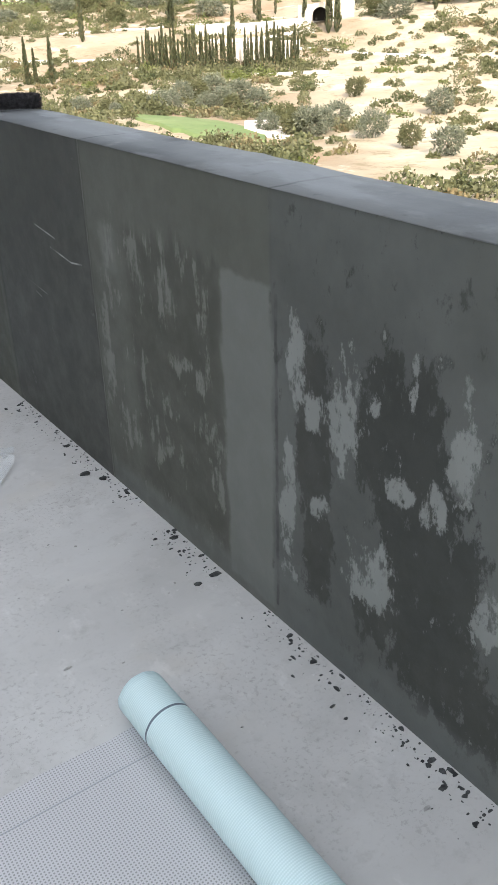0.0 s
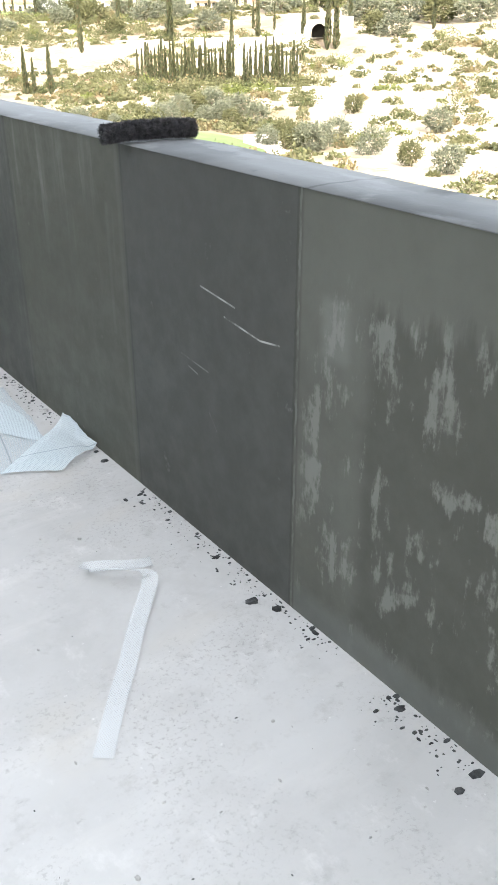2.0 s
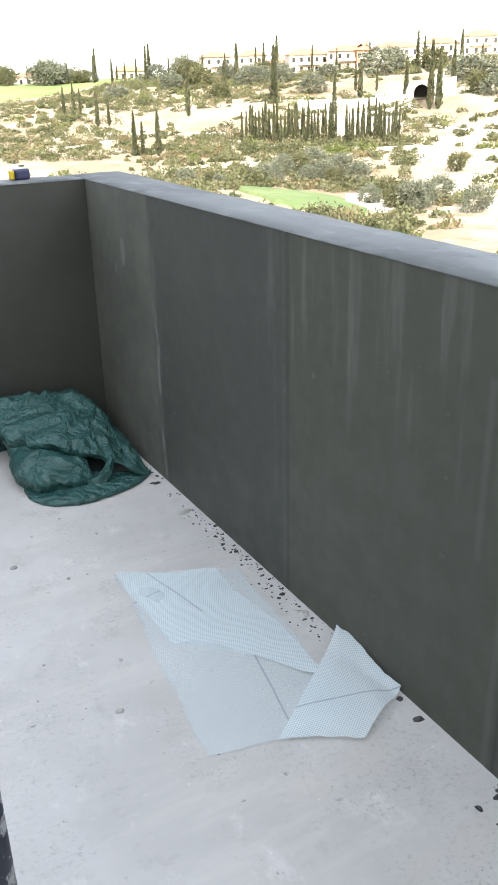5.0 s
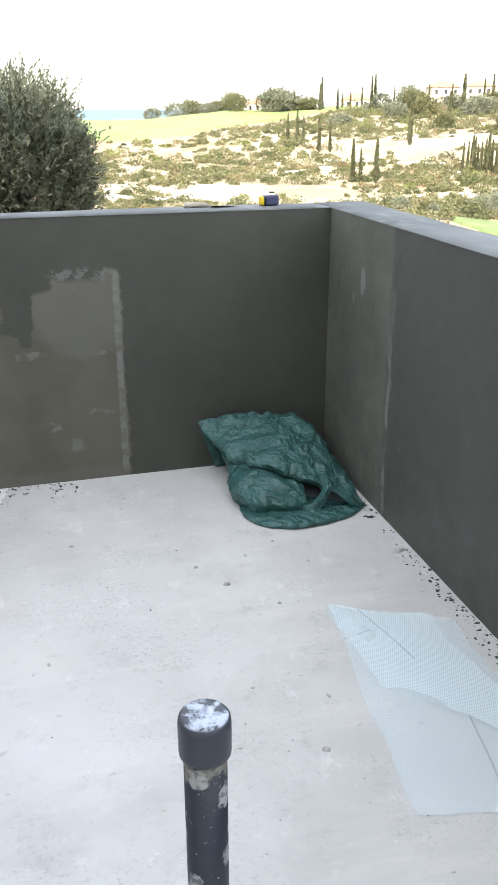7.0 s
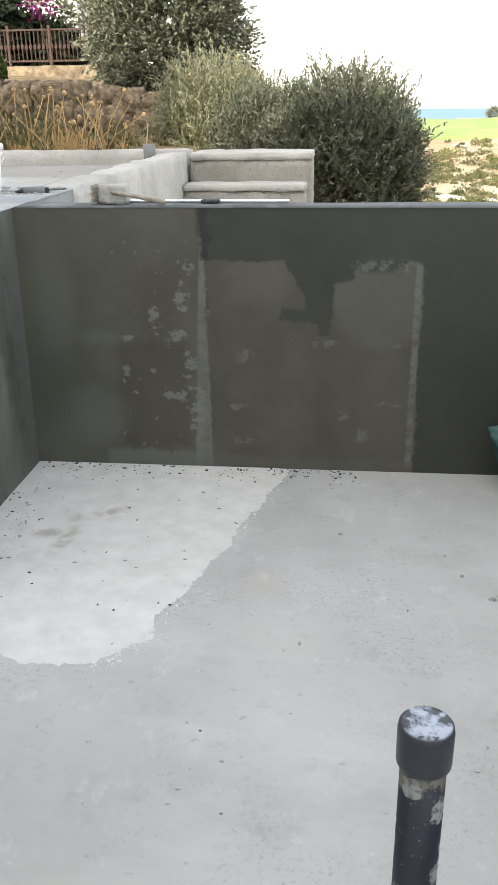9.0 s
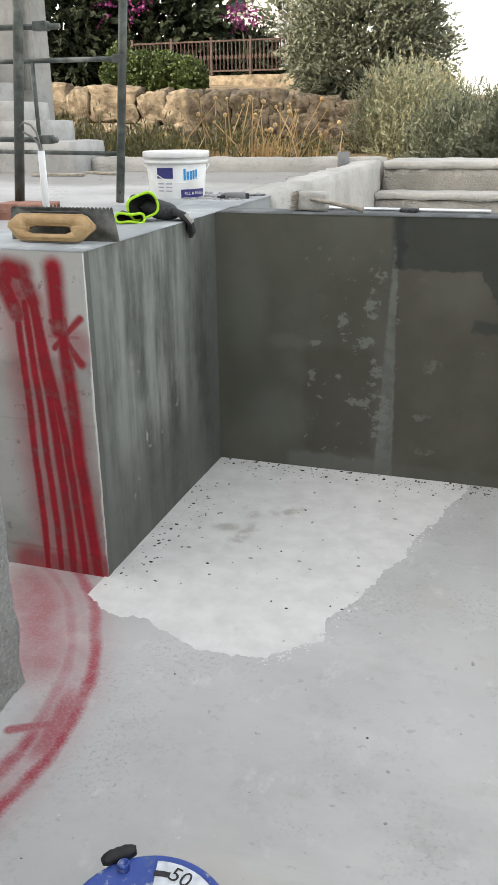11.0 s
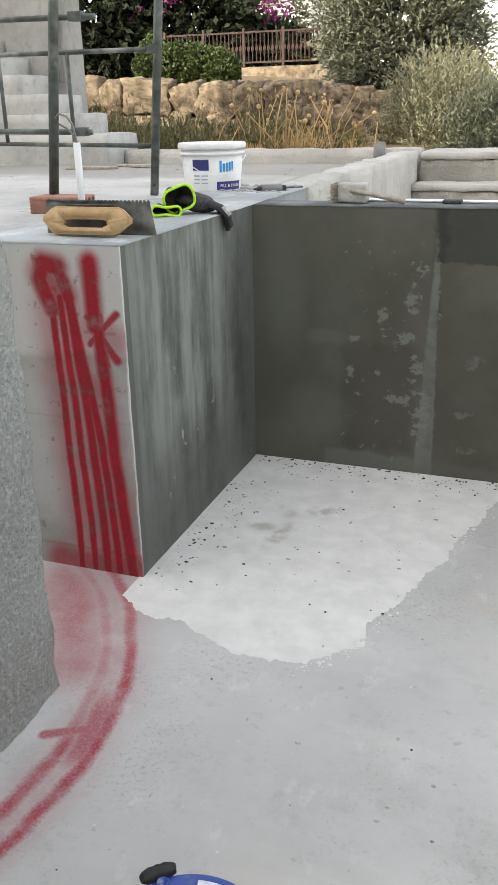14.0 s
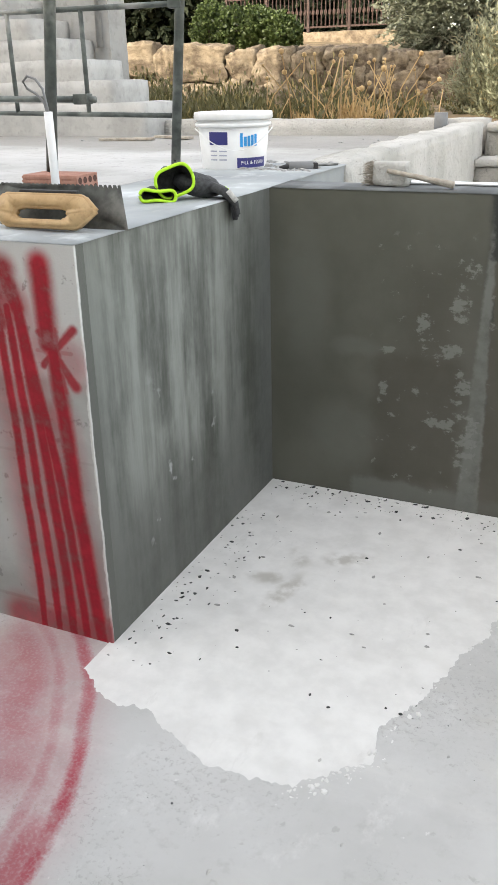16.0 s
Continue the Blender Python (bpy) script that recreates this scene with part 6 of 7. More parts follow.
def sack():
    """A crumpled green plastic sack slumped in the corner: an upper flap, a bunched mouth and a flat skirt."""
    ob = thing("plastic_sack", "crumpled dark green plastic sheet heaped in the corner", "sack", (-0.33, -0.36, 0.0))

    def tri(v):
        return abs((v % 2.0) - 1.0) * 2 - 1

    def crumple(p, k):
        w = noise.noise(p * 5 + Vector((k, 0, 0))) * 0.09
        q = Vector((p.x * 0.8 + p.y * 0.6 + w, p.y * 0.8 - p.x * 0.6 - w, p.z))
        a = tri(noise.noise(Vector((q.x * 5, q.y * 8, q.z * 6 + k))) * 2.6)
        b = tri(noise.noise(Vector((q.x * 20 + 3, q.y * 9, q.z * 12 + k))) * 2.4)
        d = tri(noise.noise(Vector((q.x * 34, q.y * 38, q.z * 34 + k))) * 2.0)
        return 0.0115 * a + 0.0065 * b + 0.0026 * d

    def along(pts, s):
        k = s * (len(pts) - 1)
        i = min(int(k), len(pts) - 2)
        get = lambda n: Vector(pts[max(0, min(len(pts) - 1, n))])
        p0, p1, p2, p3, t = get(i - 1), get(i), get(i + 1), get(i + 2), k - i
        return 0.5 * (2 * p1 + (p2 - p0) * t + (2 * p0 - 5 * p1 + 4 * p2 - p3) * t * t + (3 * p1 - p0 - 3 * p2 + p3) * t ** 3)

    def ruled(curves, k, nu=130, nv=80, amp=1.0, calm=0.25):
        """A crumpled surface lofted through several curves, from the first to the last."""
        P = []
        for i in range(nu + 1):
            cs = [along(cv, i / nu) for cv in curves]
            P.append([along(cs, j / nv) for j in range(nv + 1)])
        v, f = [], []
        for i in range(nu + 1):
            for j in range(nv + 1):
                du = P[min(nu, i + 1)][j] - P[max(0, i - 1)][j]
                dv = P[i][min(nv, j + 1)] - P[i][max(0, j - 1)]
                n = dv.cross(du)
                n = n.normalized() if n.length > 1e-9 else Vector((0, 0, 1))
                e = min(1.0, calm + 6 * min(i / nu, 1 - i / nu, j / nv, 1 - j / nv))
                q = P[i][j] + n * (crumple(P[i][j], k) * amp * e)
                v.append((q.x + 0.33, q.y + 0.36, max(0.004, q.z)))
        m = nv + 1
        for i in range(nu):
            for j in range(nv):
                q = i * m + j
                f.append((q, q + 1, q + m + 1, q + m))
        return mesh_of("sheet", v, f, True)

    back = [(-0.56, -0.03, 0.0), (-0.43, -0.02, 0.0), (-0.30, -0.02, 0.0), (-0.16, -0.02, 0.0), (-0.05, -0.06, 0.0), (-0.03, -0.24, 0.0), (-0.025, -0.42, 0.0), (-0.025, -0.60, 0.0)]
    top = [(-0.645, -0.05, 0.245), (-0.44, -0.045, 0.255), (-0.30, -0.045, 0.25), (-0.17, -0.05, 0.235), (-0.10, -0.12, 0.205), (-0.10, -0.25, 0.17), (-0.075, -0.42, 0.095), (-0.04, -0.60, 0.018)]
    mid = [(-0.635, -0.10, 0.225), (-0.50, -0.17, 0.225), (-0.40, -0.23, 0.225), (-0.30, -0.28, 0.215), (-0.23, -0.34, 0.195), (-0.18, -0.40, 0.155), (-0.125, -0.50, 0.095), (-0.05, -0.62, 0.016)]
    lip = [(-0.61, -0.13, 0.195), (-0.545, -0.28, 0.165), (-0.48, -0.385, 0.17), (-0.405, -0.435, 0.165), (-0.32, -0.51, 0.148), (-0.23, -0.58, 0.122), (-0.15, -0.625, 0.072), (-0.06, -0.645, 0.012)]
    tuck = [(-0.57, -0.12, 0.16), (-0.51, -0.25, 0.115), (-0.45, -0.35, 0.118), (-0.38, -0.40, 0.112), (-0.29, -0.46, 0.098), (-0.21, -0.52, 0.076), (-0.13, -0.57, 0.04), (-0.06, -0.61, 0.008)]
    part("upper_flap", ruled([back, top, mid, lip, tuck], 7.0), M_TARP, ob)
    under = [(-0.56, -0.10, 0.15), (-0.53, -0.24, 0.13), (-0.49, -0.35, 0.14), (-0.42, -0.41, 0.13), (-0.35, -0.46, 0.115), (-0.28, -0.50, 0.09)]
    crest = [(-0.55, -0.14, 0.10), (-0.55, -0.30, 0.118), (-0.52, -0.43, 0.13), (-0.44, -0.51, 0.128), (-0.365, -0.555, 0.108), (-0.295, -0.565, 0.075)]
    belly = [(-0.53, -0.17, 0.05), (-0.568, -0.36, 0.06), (-0.572, -0.51, 0.075), (-0.49, -0.605, 0.075), (-0.39, -0.63, 0.066), (-0.30, -0.61, 0.045)]
    foot = [(-0.50, -0.18, 0.0), (-0.545, -0.37, 0.0), (-0.55, -0.52, 0.006), (-0.475, -0.60, 0.014), (-0.385, -0.625, 0.016), (-0.305, -0.60, 0.016)]
    part("bunched_mouth", ruled([under, crest, belly, foot], 11.0, 110, 60, 0.9), M_TARP, ob)
    # the turned-out edge of the mouth
    rim0 = [(-0.335, -0.605, 0.018), (-0.285, -0.615, 0.045), (-0.235, -0.60, 0.085), (-0.205, -0.575, 0.115)]
    rim1 = [(-0.325, -0.635, 0.050), (-0.265, -0.645, 0.070), (-0.215, -0.62, 0.105), (-0.195, -0.585, 0.125)]
    rim2 = [(-0.335, -0.645, 0.012), (-0.26, -0.655, 0.030), (-0.205, -0.625, 0.075), (-0.19, -0.585, 0.110)]
    part("mouth_edge", ruled([rim0, rim1, rim2], 5.0, 40, 20, 0.35), M_TARP, ob)
    inner = [(-0.50, -0.30, 0.02), (-0.42, -0.38, 0.03), (-0.34, -0.44, 0.03), (-0.26, -0.50, 0.025), (-0.16, -0.56, 0.02), (-0.05, -0.60, 0.01)]
    halfway = [(-0.55, -0.46, 0.014), (-0.52, -0.57, 0.02), (-0.42, -0.63, 0.026), (-0.28, -0.64, 0.028), (-0.15, -0.62, 0.022), (-0.055, -0.61, 0.014)]
    hem = [(-0.566, -0.50, 0.006), (-0.545, -0.64, 0.018), (-0.42, -0.725, 0.024), (-0.27, -0.725, 0.024), (-0.13, -0.685, 0.022), (-0.035, -0.61, 0.012)]
    hem_floor = [(-0.562, -0.51, 0.004), (-0.54, -0.655, 0.004), (-0.415, -0.735, 0.004), (-0.265, -0.735, 0.004), (-0.12, -0.69, 0.004), (-0.03, -0.615, 0.004)]
    part("flat_skirt", ruled([inner, halfway, hem, hem_floor], 3.0, 110, 40, 0.45), M_TARP, ob)


sack()


def sheet(name, corners, mat, label, nu=40, nv=40, wav=0.008, lift=0.004, seed=0.0, curl=None, category="mesh sheet"):
    """A limp sheet over four ground corners; object axes run along it so that its threads follow."""
    a, b, c, d = (Vector(p) for p in corners)
    ux = (b - a).normalized()
    origin = a
    uz = Vector((0, 0, 1))
    ux = Vector((ux.x, ux.y, 0)).normalized()
    uy = uz.cross(ux)
    v, f = [], []
    for i in range(nu + 1):
        for j in range(nv + 1):
            s, t = i / nu, j / nv
            p = (a * (1 - s) + b * s) * (1 - t) + (d * (1 - s) + c * s) * t
            e = min(s, 1 - s, t, 1 - t)
            z = p.z + lift + wav * (0.6 + 0.6 * noise.noise((p.x * 6 + seed, p.y * 6, 1))) * (0.3 + min(1, e * 5))
            ed = 0.022 * noise.noise((p.x * 5, p.y * 5, seed)) + 0.006 * noise.noise((p.x * 30, p.y * 30, seed))
            q = Vector((p.x + ed, p.y + ed, max(z, 0.003))) - origin
            if curl:
                q.z += curl(s, t)
            v.append((q.dot(ux), q.dot(uy), q.z))
    for i in range(nu):
        for j in range(nv):
            k = i * (nv + 1) + j
            f.append((k, k + nv + 1, k + nv + 2, k + 1))
    ob = part(name, mesh_of(name, v, f, True), mat)
    ob.matrix_world = Matrix.Translation(origin) @ Matrix((ux, uy, uz)).transposed().to_4x4()
    return tagged(ob, label, category)


sheet("mesh_sheet", ((-0.476, -1.315, 0), (-0.078, -1.50, 0), (-0.15, -2.36, 0), (-0.585, -2.26, 0)), M_MESH, "pale glass-fibre mesh offcut lying crumpled on the floor", seed=1.0, wav=0.008)
sheet("mesh_sheet", ((-0.474, -1.32, 0), (-0.16, -1.47, 0.004), (-0.13, -2.15, 0.010), (-0.47, -1.78, 0.006)), M_MESH_DOUBLE, "doubled pale blue-white mesh offcut on another sheet", seed=4.0, wav=0.006)
sheet("mesh_sheet", ((-0.39, -2.29, 0.004), (-0.014, -2.01, 0.006), (-0.012, -2.32, 0.008), (-0.20, -2.41, 0.004)), M_MESH_DOUBLE, "folded glass-fibre mesh corner curling up the wall", seed=9.0, wav=0.006, lift=0.006,
      curl=lambda s, t: 0.035 * max(0.0, (s - 0.78) / 0.22) ** 2 * (1 - 0.6 * t) + 0.016 * math.sin(math.pi * min(1.0, s * 1.15)) * (0.3 + 0.7 * t))
sheet("unrolled_mesh", ((-0.50, -4.665, 0), (-0.50, -5.62, 0), (-1.75, -5.62, 0), (-1.75, -4.665, 0)), M_MESH_FLAT, "grey-white glass-fibre mesh unrolled flat over the floor", seed=2.0, wav=0.004, category="mesh sheet")


def mesh_tape():
    """A twisted strip of mesh tape with a loop at its end."""
    pts = [(-0.705, -3.735, 0.004), (-0.60, -3.60, 0.006), (-0.515, -3.50, 0.008), (-0.43, -3.39, 0.010), (-0.345, -3.29, 0.014), (-0.295, -3.235, 0.02), (-0.275, -3.205, 0.03), (-0.29, -3.18, 0.034), (-0.34, -3.14, 0.034), (-0.40, -3.085, 0.030), (-0.425, -3.06, 0.024), (-0.41, -3.045, 0.016), (-0.36, -3.06, 0.010), (-0.29, -3.09, 0.006), (-0.22, -3.115, 0.005)]
    v, f = [], []
    P = [Vector(p) for p in pts]
    Q = []
    for a, b in zip(P, P[1:]):
        Q += [a.lerp(b, k / 5) for k in range(5)]
    Q.append(P[-1])
    n = len(Q)
    for i, p in enumerate(Q):
        d = (Q[min(i + 1, n - 1)] - Q[max(0, i - 1)])
        side = Vector((-d.y, d.x, 0)).normalized()
        t = i / n
        stand = max(0, min(1, (t - 0.40) / 0.12)) * max(0, min(1, (0.95 - t) / 0.1))
        stand *= 0.35
        up = side * (1 - stand) + Vector((0, 0, 1)) * stand
        w = 0.025
        for s in (-1, -0.33, 0.33, 1):
            q = p + up * (w * s) + Vector((0, 0, stand * w * 0.7))
            v.append((q.x, q.y, max(0.003, q.z)))
    for i in range(n - 1):
        for k in range(3):
            a = i * 4 + k
            f.append((a, a + 1, a + 5, a + 4))
    tagged(part("mesh_tape", mesh_of("mesh_tape", v, f, True), M_TAPE_MESH), "twisted strip of white mesh tape with a loop on the floor", "mesh tape")


mesh_tape()


def mesh_roll():
    ob = thing("mesh_roll", "mint-white roll of glass-fibre mesh with a dark marker line", "mesh roll", (-0.487, -4.635, 0.0635))
    bm = bmesh.new()
    segs, rings = 64, 40
    def R(a, y):
        return 0.0625 + 0.0012 * noise.noise((math.cos(a) * 2, math.sin(a) * 2, y * 3))
    rows = [[bm.verts.new((R(k * math.tau / segs, j) * math.cos(k * math.tau / segs), -1.0 * j / rings + 0.003 * noise.noise((k * 0.4, 0, j * 9.0)) * (j in (0, rings)), R(k * math.tau / segs, j) * math.sin(k * math.tau / segs))) for k in range(segs)] for j in range(rings + 1)]
    for a, b in zip(rows, rows[1:]):
        for k in range(segs):
            bm.faces.new((a[k], a[(k + 1) % segs], b[(k + 1) % segs], b[k]))
    for row in (rows[0], rows[-1]):
        inner = [bm.verts.new((q.co.x * 0.4, q.co.y, q.co.z * 0.4)) for q in row]
        for k in range(segs):
            bm.faces.new((row[k], row[(k + 1) % segs], inner[(k + 1) % segs], inner[k]))
    part("rolled_mesh", bm, M_ROLL, ob, smooth=True)
    part("core_tube", rod((0, 0.0, 0), (0, -1.0, 0), 0.031, 24), M_OLDWOOD, ob, "cardboard core tube")


mesh_roll()


# ---- things on the copings ----
def fuzzy_roller():
    ob = thing("roller_sleeve", "matted black paint roller sleeve lying across the coping", "paint roller", (0.090, -2.70, 1.228), -5.0)
    rng = np.random.default_rng(3)
    spine = lambda x: 0.004 - 0.25 * x * x
    part("sleeve", tube([(x, 0, spine(x)) for x in np.linspace(-0.143, 0.143, 9)], 0.020, 18), M_BLACK, ob, smooth=True)
    n = 17000
    a, x = rng.uniform(0, math.tau, n), rng.uniform(-0.158, 0.150, n)
    tuft = 0.8 + 0.35 * np.sin(x * 90 + 2 * np.sin(a * 3)) * np.cos(a * 4 + x * 40)
    rad = 0.0205 + 0.005 * tuft
    c = np.stack((x, rad * np.cos(a), rad * np.sin(a) + spine(x)), 1)
    d = np.stack((rng.normal(0, 0.6, n) - 0.9 * (x < -0.12), np.cos(a), np.sin(a)), 1)
    part("nap", leaves(c, d, 0.018, 0.0015, rng, "nap", 0.6), M_NAP, ob)
    part("core_end", rod((0.143, 0, spine(0.143)), (0.150, 0, spine(0.143)), 0.017, 16), M_CLAY, ob, "reddish plastic core end")


fuzzy_roller()


def tape_measure():
    ob = thing("tape_measure", "navy and yellow tape measure resting on the coping", "tape measure", (-0.245, 0.12, 1.2), 12.0)
    part("case", box(-0.042, 0.030, -0.022, 0.022, 0, 0.046, 0.010, 3), M_TAPEBLUE, ob)
    part("grip", box(-0.058, -0.044, -0.020, 0.020, 0.002, 0.042, 0.008, 3), M_YELLOW, ob, "yellow grip end")
    part("button", box(-0.01, 0.012, -0.008, 0.008, 0.054, 0.060, 0.002, 2), M_BLACK, ob)


tape_measure()


def utility_knife():
    ob = thing("trowel_blade", "small flat grey pointing trowel lying on the coping", "trowel", (-0.50, 0.10, 1.2), -8.0)
    bm = bmesh.new()
    q = [bm.verts.new(p) for p in ((-0.02, -0.035, 0.004), (0.10, 0.0, 0.004), (-0.02, 0.035, 0.004), (-0.035, 0, 0.004))]
    bm.faces.new(q)
    bmesh.ops.solidify(bm, geom=bm.faces[:], thickness=0.002)
    part("blade", bm, M_STEEL, ob)
    part("handle", tube([(-0.03, 0, 0.006), (-0.06, 0, 0.012), (-0.15, 0, 0.012)], [0.005, 0.011, 0.012], 10), M_OLDWOOD, ob, smooth=True)


utility_knife()


def straightedge():
    ob = thing("straightedge", "long bare aluminium straightedge laid along the coping", "straightedge", (-1.91, 0.165, 1.203), -1.0)
    part("bar", box(-0.36, 0.36, -0.028, 0.028, 0, 0.008, 0.002, 1), M_ALU, ob)
    part("clip", box(-0.02, 0.06, -0.07, -0.02, -0.001, 0.014, 0.005, 2), M_CRUMB, ob, "dark lump of mortar")


straightedge()


def block_brush():
    ob = thing("masonry_brush", "cement-crusted block brush with a long stick handle", "brush", (-2.32, 0.10, 1.2), 0.0)
    part("block", rough_block(-0.06, 0.07, -0.035, 0.035, 0.0, 0.085, 0.005, 0.015), M_BEAM, ob, smooth=True)
    rng = np.random.default_rng(4)
    n = 260
    c = np.stack((rng.uniform(-0.085, -0.06, n), rng.uniform(-0.035, 0.035, n), rng.uniform(0.004, 0.08, n)), 1)
    part("bristles", leaves(c, np.tile((-1.0, 0, -0.1), (n, 1)), 0.05, 0.003, rng, "bristles", 0.25), M_OLDWOOD, ob)
    part("handle", tube([(0.0, -0.036, 0.055), (0.1, -0.05, 0.04), (0.24, -0.055, 0.014)], [0.008, 0.009, 0.013], 10), M_OLDWOOD, ob, smooth=True)


block_brush()


def text_mesh(body, size, wrap=None):
    """Lettering from the built-in font, as a mesh, optionally bent round a cylinder of radius wrap."""
    cu = bpy.data.curves.new("lettering", "FONT")
    cu.body, cu.size, cu.align_x, cu.align_y = body, size, "CENTER", "CENTER"
    ob = bpy.data.objects.new("lettering", cu)
    scene.collection.objects.link(ob)
    dg = bpy.context.evaluated_depsgraph_get()
    me = bpy.data.meshes.new_from_object(ob.evaluated_get(dg))
    bpy.data.objects.remove(ob)
    if wrap:
        for q in me.vertices:
            x, y = q.co.x, q.co.y
            r = wrap(y)
            q.co = (r * math.sin(x / r), -r * math.cos(x / r), y)
    return me


def bent_panel(u0, u1, v0, v1, wrap, segs=14):
    v, f = [], []
    for k in range(segs + 1):
        u = u0 + (u1 - u0) * k / segs
        for z in (v0, v1):
            r = wrap(z)
            v.append((r * math.sin(u / r), -r * math.cos(u / r), z))
    for k in range(segs):
        f.append((2 * k, 2 * k + 2, 2 * k + 3, 2 * k + 1))
    return mesh_of("panel", v, f, True)


def filler_bucket():
    ob = thing("filler_bucket", "white plastic filler bucket with blue printed label", "bucket", (-3.20, 0.66, 1.178), 28.0)
    part("body", lathe([(0.140, 0), (0.143, 0.006), (0.160, 0.225)], 56), M_WHITEPLASTIC, ob, smooth=True)
    part("rim", lathe([(0.165, 0.196), (0.170, 0.200), (0.170, 0.210), (0.165, 0.214)], 56), M_WHITEPLASTIC, ob, smooth=True)
    part("lid", lathe([(0.172, 0.226), (0.176, 0.230), (0.176, 0.250), (0.172, 0.256), (0.160, 0.256), (0.155, 0.250), (0.02, 0.250)], 56), M_WHITEPLASTIC, ob, smooth=True)
    w = lambda z: 0.1435 + 0.0755 * z + 0.0012
    w2 = lambda z: 0.1435 + 0.0755 * z + 0.0024
    part("label_band", bent_panel(-0.125, -0.035, 0.125, 0.178, w), M_NAVY, ob, "dark blue printed band")
    band = part("label_band", bent_panel(0.005, 0.155, 0.028, 0.070, w), M_NAVY, ob, "dark blue band with white lettering")
    me = text_mesh("FILL & FINISH", 0.0215)
    for q in me.vertices:
        x, y = q.co.x + 0.085, q.co.y + 0.049
        r = w2(y)
        q.co = (r * math.sin(x / r), -r * math.cos(x / r), y)
    part("lettering", me, M_INK, band)
    # the maker's mark, as plain bars
    part("logo_bar", bent_panel(0.020, 0.032, 0.115, 0.172, w), M_CYAN, ob, "bright blue mark")
    for k in range(4):
        part("logo_bar", bent_panel(0.037 + 0.017 * k, 0.050 + 0.017 * k, 0.118, 0.158 + 0.003 * k, w), M_CYAN, ob)
    for k in range(6):
        part("print_line", bent_panel(-0.12 + 0.045 * (k % 2), -0.085 + 0.045 * (k % 2), 0.060 + 0.018 * (k // 2), 0.066 + 0.018 * (k // 2), w), M_GREYINK, ob)
    part("handle", tube([(0.172 * math.sin(a), -0.172 * math.cos(a) - 0.004, 0.188 - 0.085 * math.cos(a * 1.05) ** 2 * (abs(a) < 1.5)) for a in np.linspace(-1.5, 1.5, 26)], 0.0022, 6), M_WHITEPLASTIC, ob, smooth=True)


filler_bucket()


def gloves():
    ob = thing("work_gloves", "pair of grey work gloves with lime green trim at the edge", "gloves", (-2.90, -0.42, 1.2), 35.0)
    def cuff(cx, cy, cz, w, h, tilt, name):
        bm = bmesh.new()
        rows = []
        for j in range(9):
            t = j / 8
            rows.append([bm.verts.new((w * (1 - 0.35 * t) * math.cos(a), 0.11 * t, h * (1 - 0.25 * t) * math.sin(a) + 0.006 * math.sin(3 * a + 2 * t))) for a in np.linspace(0, math.tau, 29)[:-1]])
        for a, b in zip(rows, rows[1:]):
            for k in range(28):
                bm.faces.new((a[k], a[(k + 1) % 28], b[(k + 1) % 28], b[k]))
        bm.faces.new(rows[-1])
        bm.transform(pose(cx, cy, cz, 0, tilt, 0))
        part(name, bm, M_GLOVE, ob, smooth=True)
        ring = [(w * math.cos(a), 0.0, h * math.sin(a) + 0.006 * math.sin(3 * a)) for a in np.linspace(0, math.tau, 40)]
        bm = tube(ring, 0.0055, 8)
        bm.transform(pose(cx, cy, cz, 0, tilt, 0))
        part("trim", bm, M_LIME, ob, "lime green knitted trim", smooth=True)
    cuff(-0.015, -0.05, 0.062, 0.062, 0.052, -20, "cuff")
    cuff(-0.075, -0.085, 0.022, 0.058, 0.020, 4, "cuff")
    # backs of the hands, and fingers that hang over the edge
    bm = bmesh.new()
    bmesh.ops.create_icosphere(bm, subdivisions=3, radius=1.0)
    for q in bm.verts:
        q.co = Vector((q.co.x * 0.085, q.co.y * 0.06, q.co.z * 0.038)) * (1 + 0.15 * noise.noise(q.co * 2.2))
    bm.transform(pose(0.07, 0.02, 0.04, 0, 14, -12))
    part("palm", bm, M_GLOVE, ob, smooth=True)
    for k in range(4):
        y = -0.055 + 0.026 * k
        pts = [(0.11, y + 0.01, 0.038), (0.150, y - 0.012, 0.022), (0.178, y - 0.022, -0.012), (0.186, y - 0.028, -0.05 - 0.012 * (k % 3))]
        fg = part("finger", tube(pts, [0.016, 0.0145, 0.0125, 0.009], 10), M_GLOVE, ob, smooth=True)
        part("finger_patch", tube([(p[0] + 0.004, p[1] - 0.004, p[2] + 0.004) for p in pts[1:3]], [0.012, 0.0115], 8), M_LIME if k % 2 else M_CHIP, fg, "lime green finger patch" if k % 2 else "pale finger patch", smooth=True)


gloves()


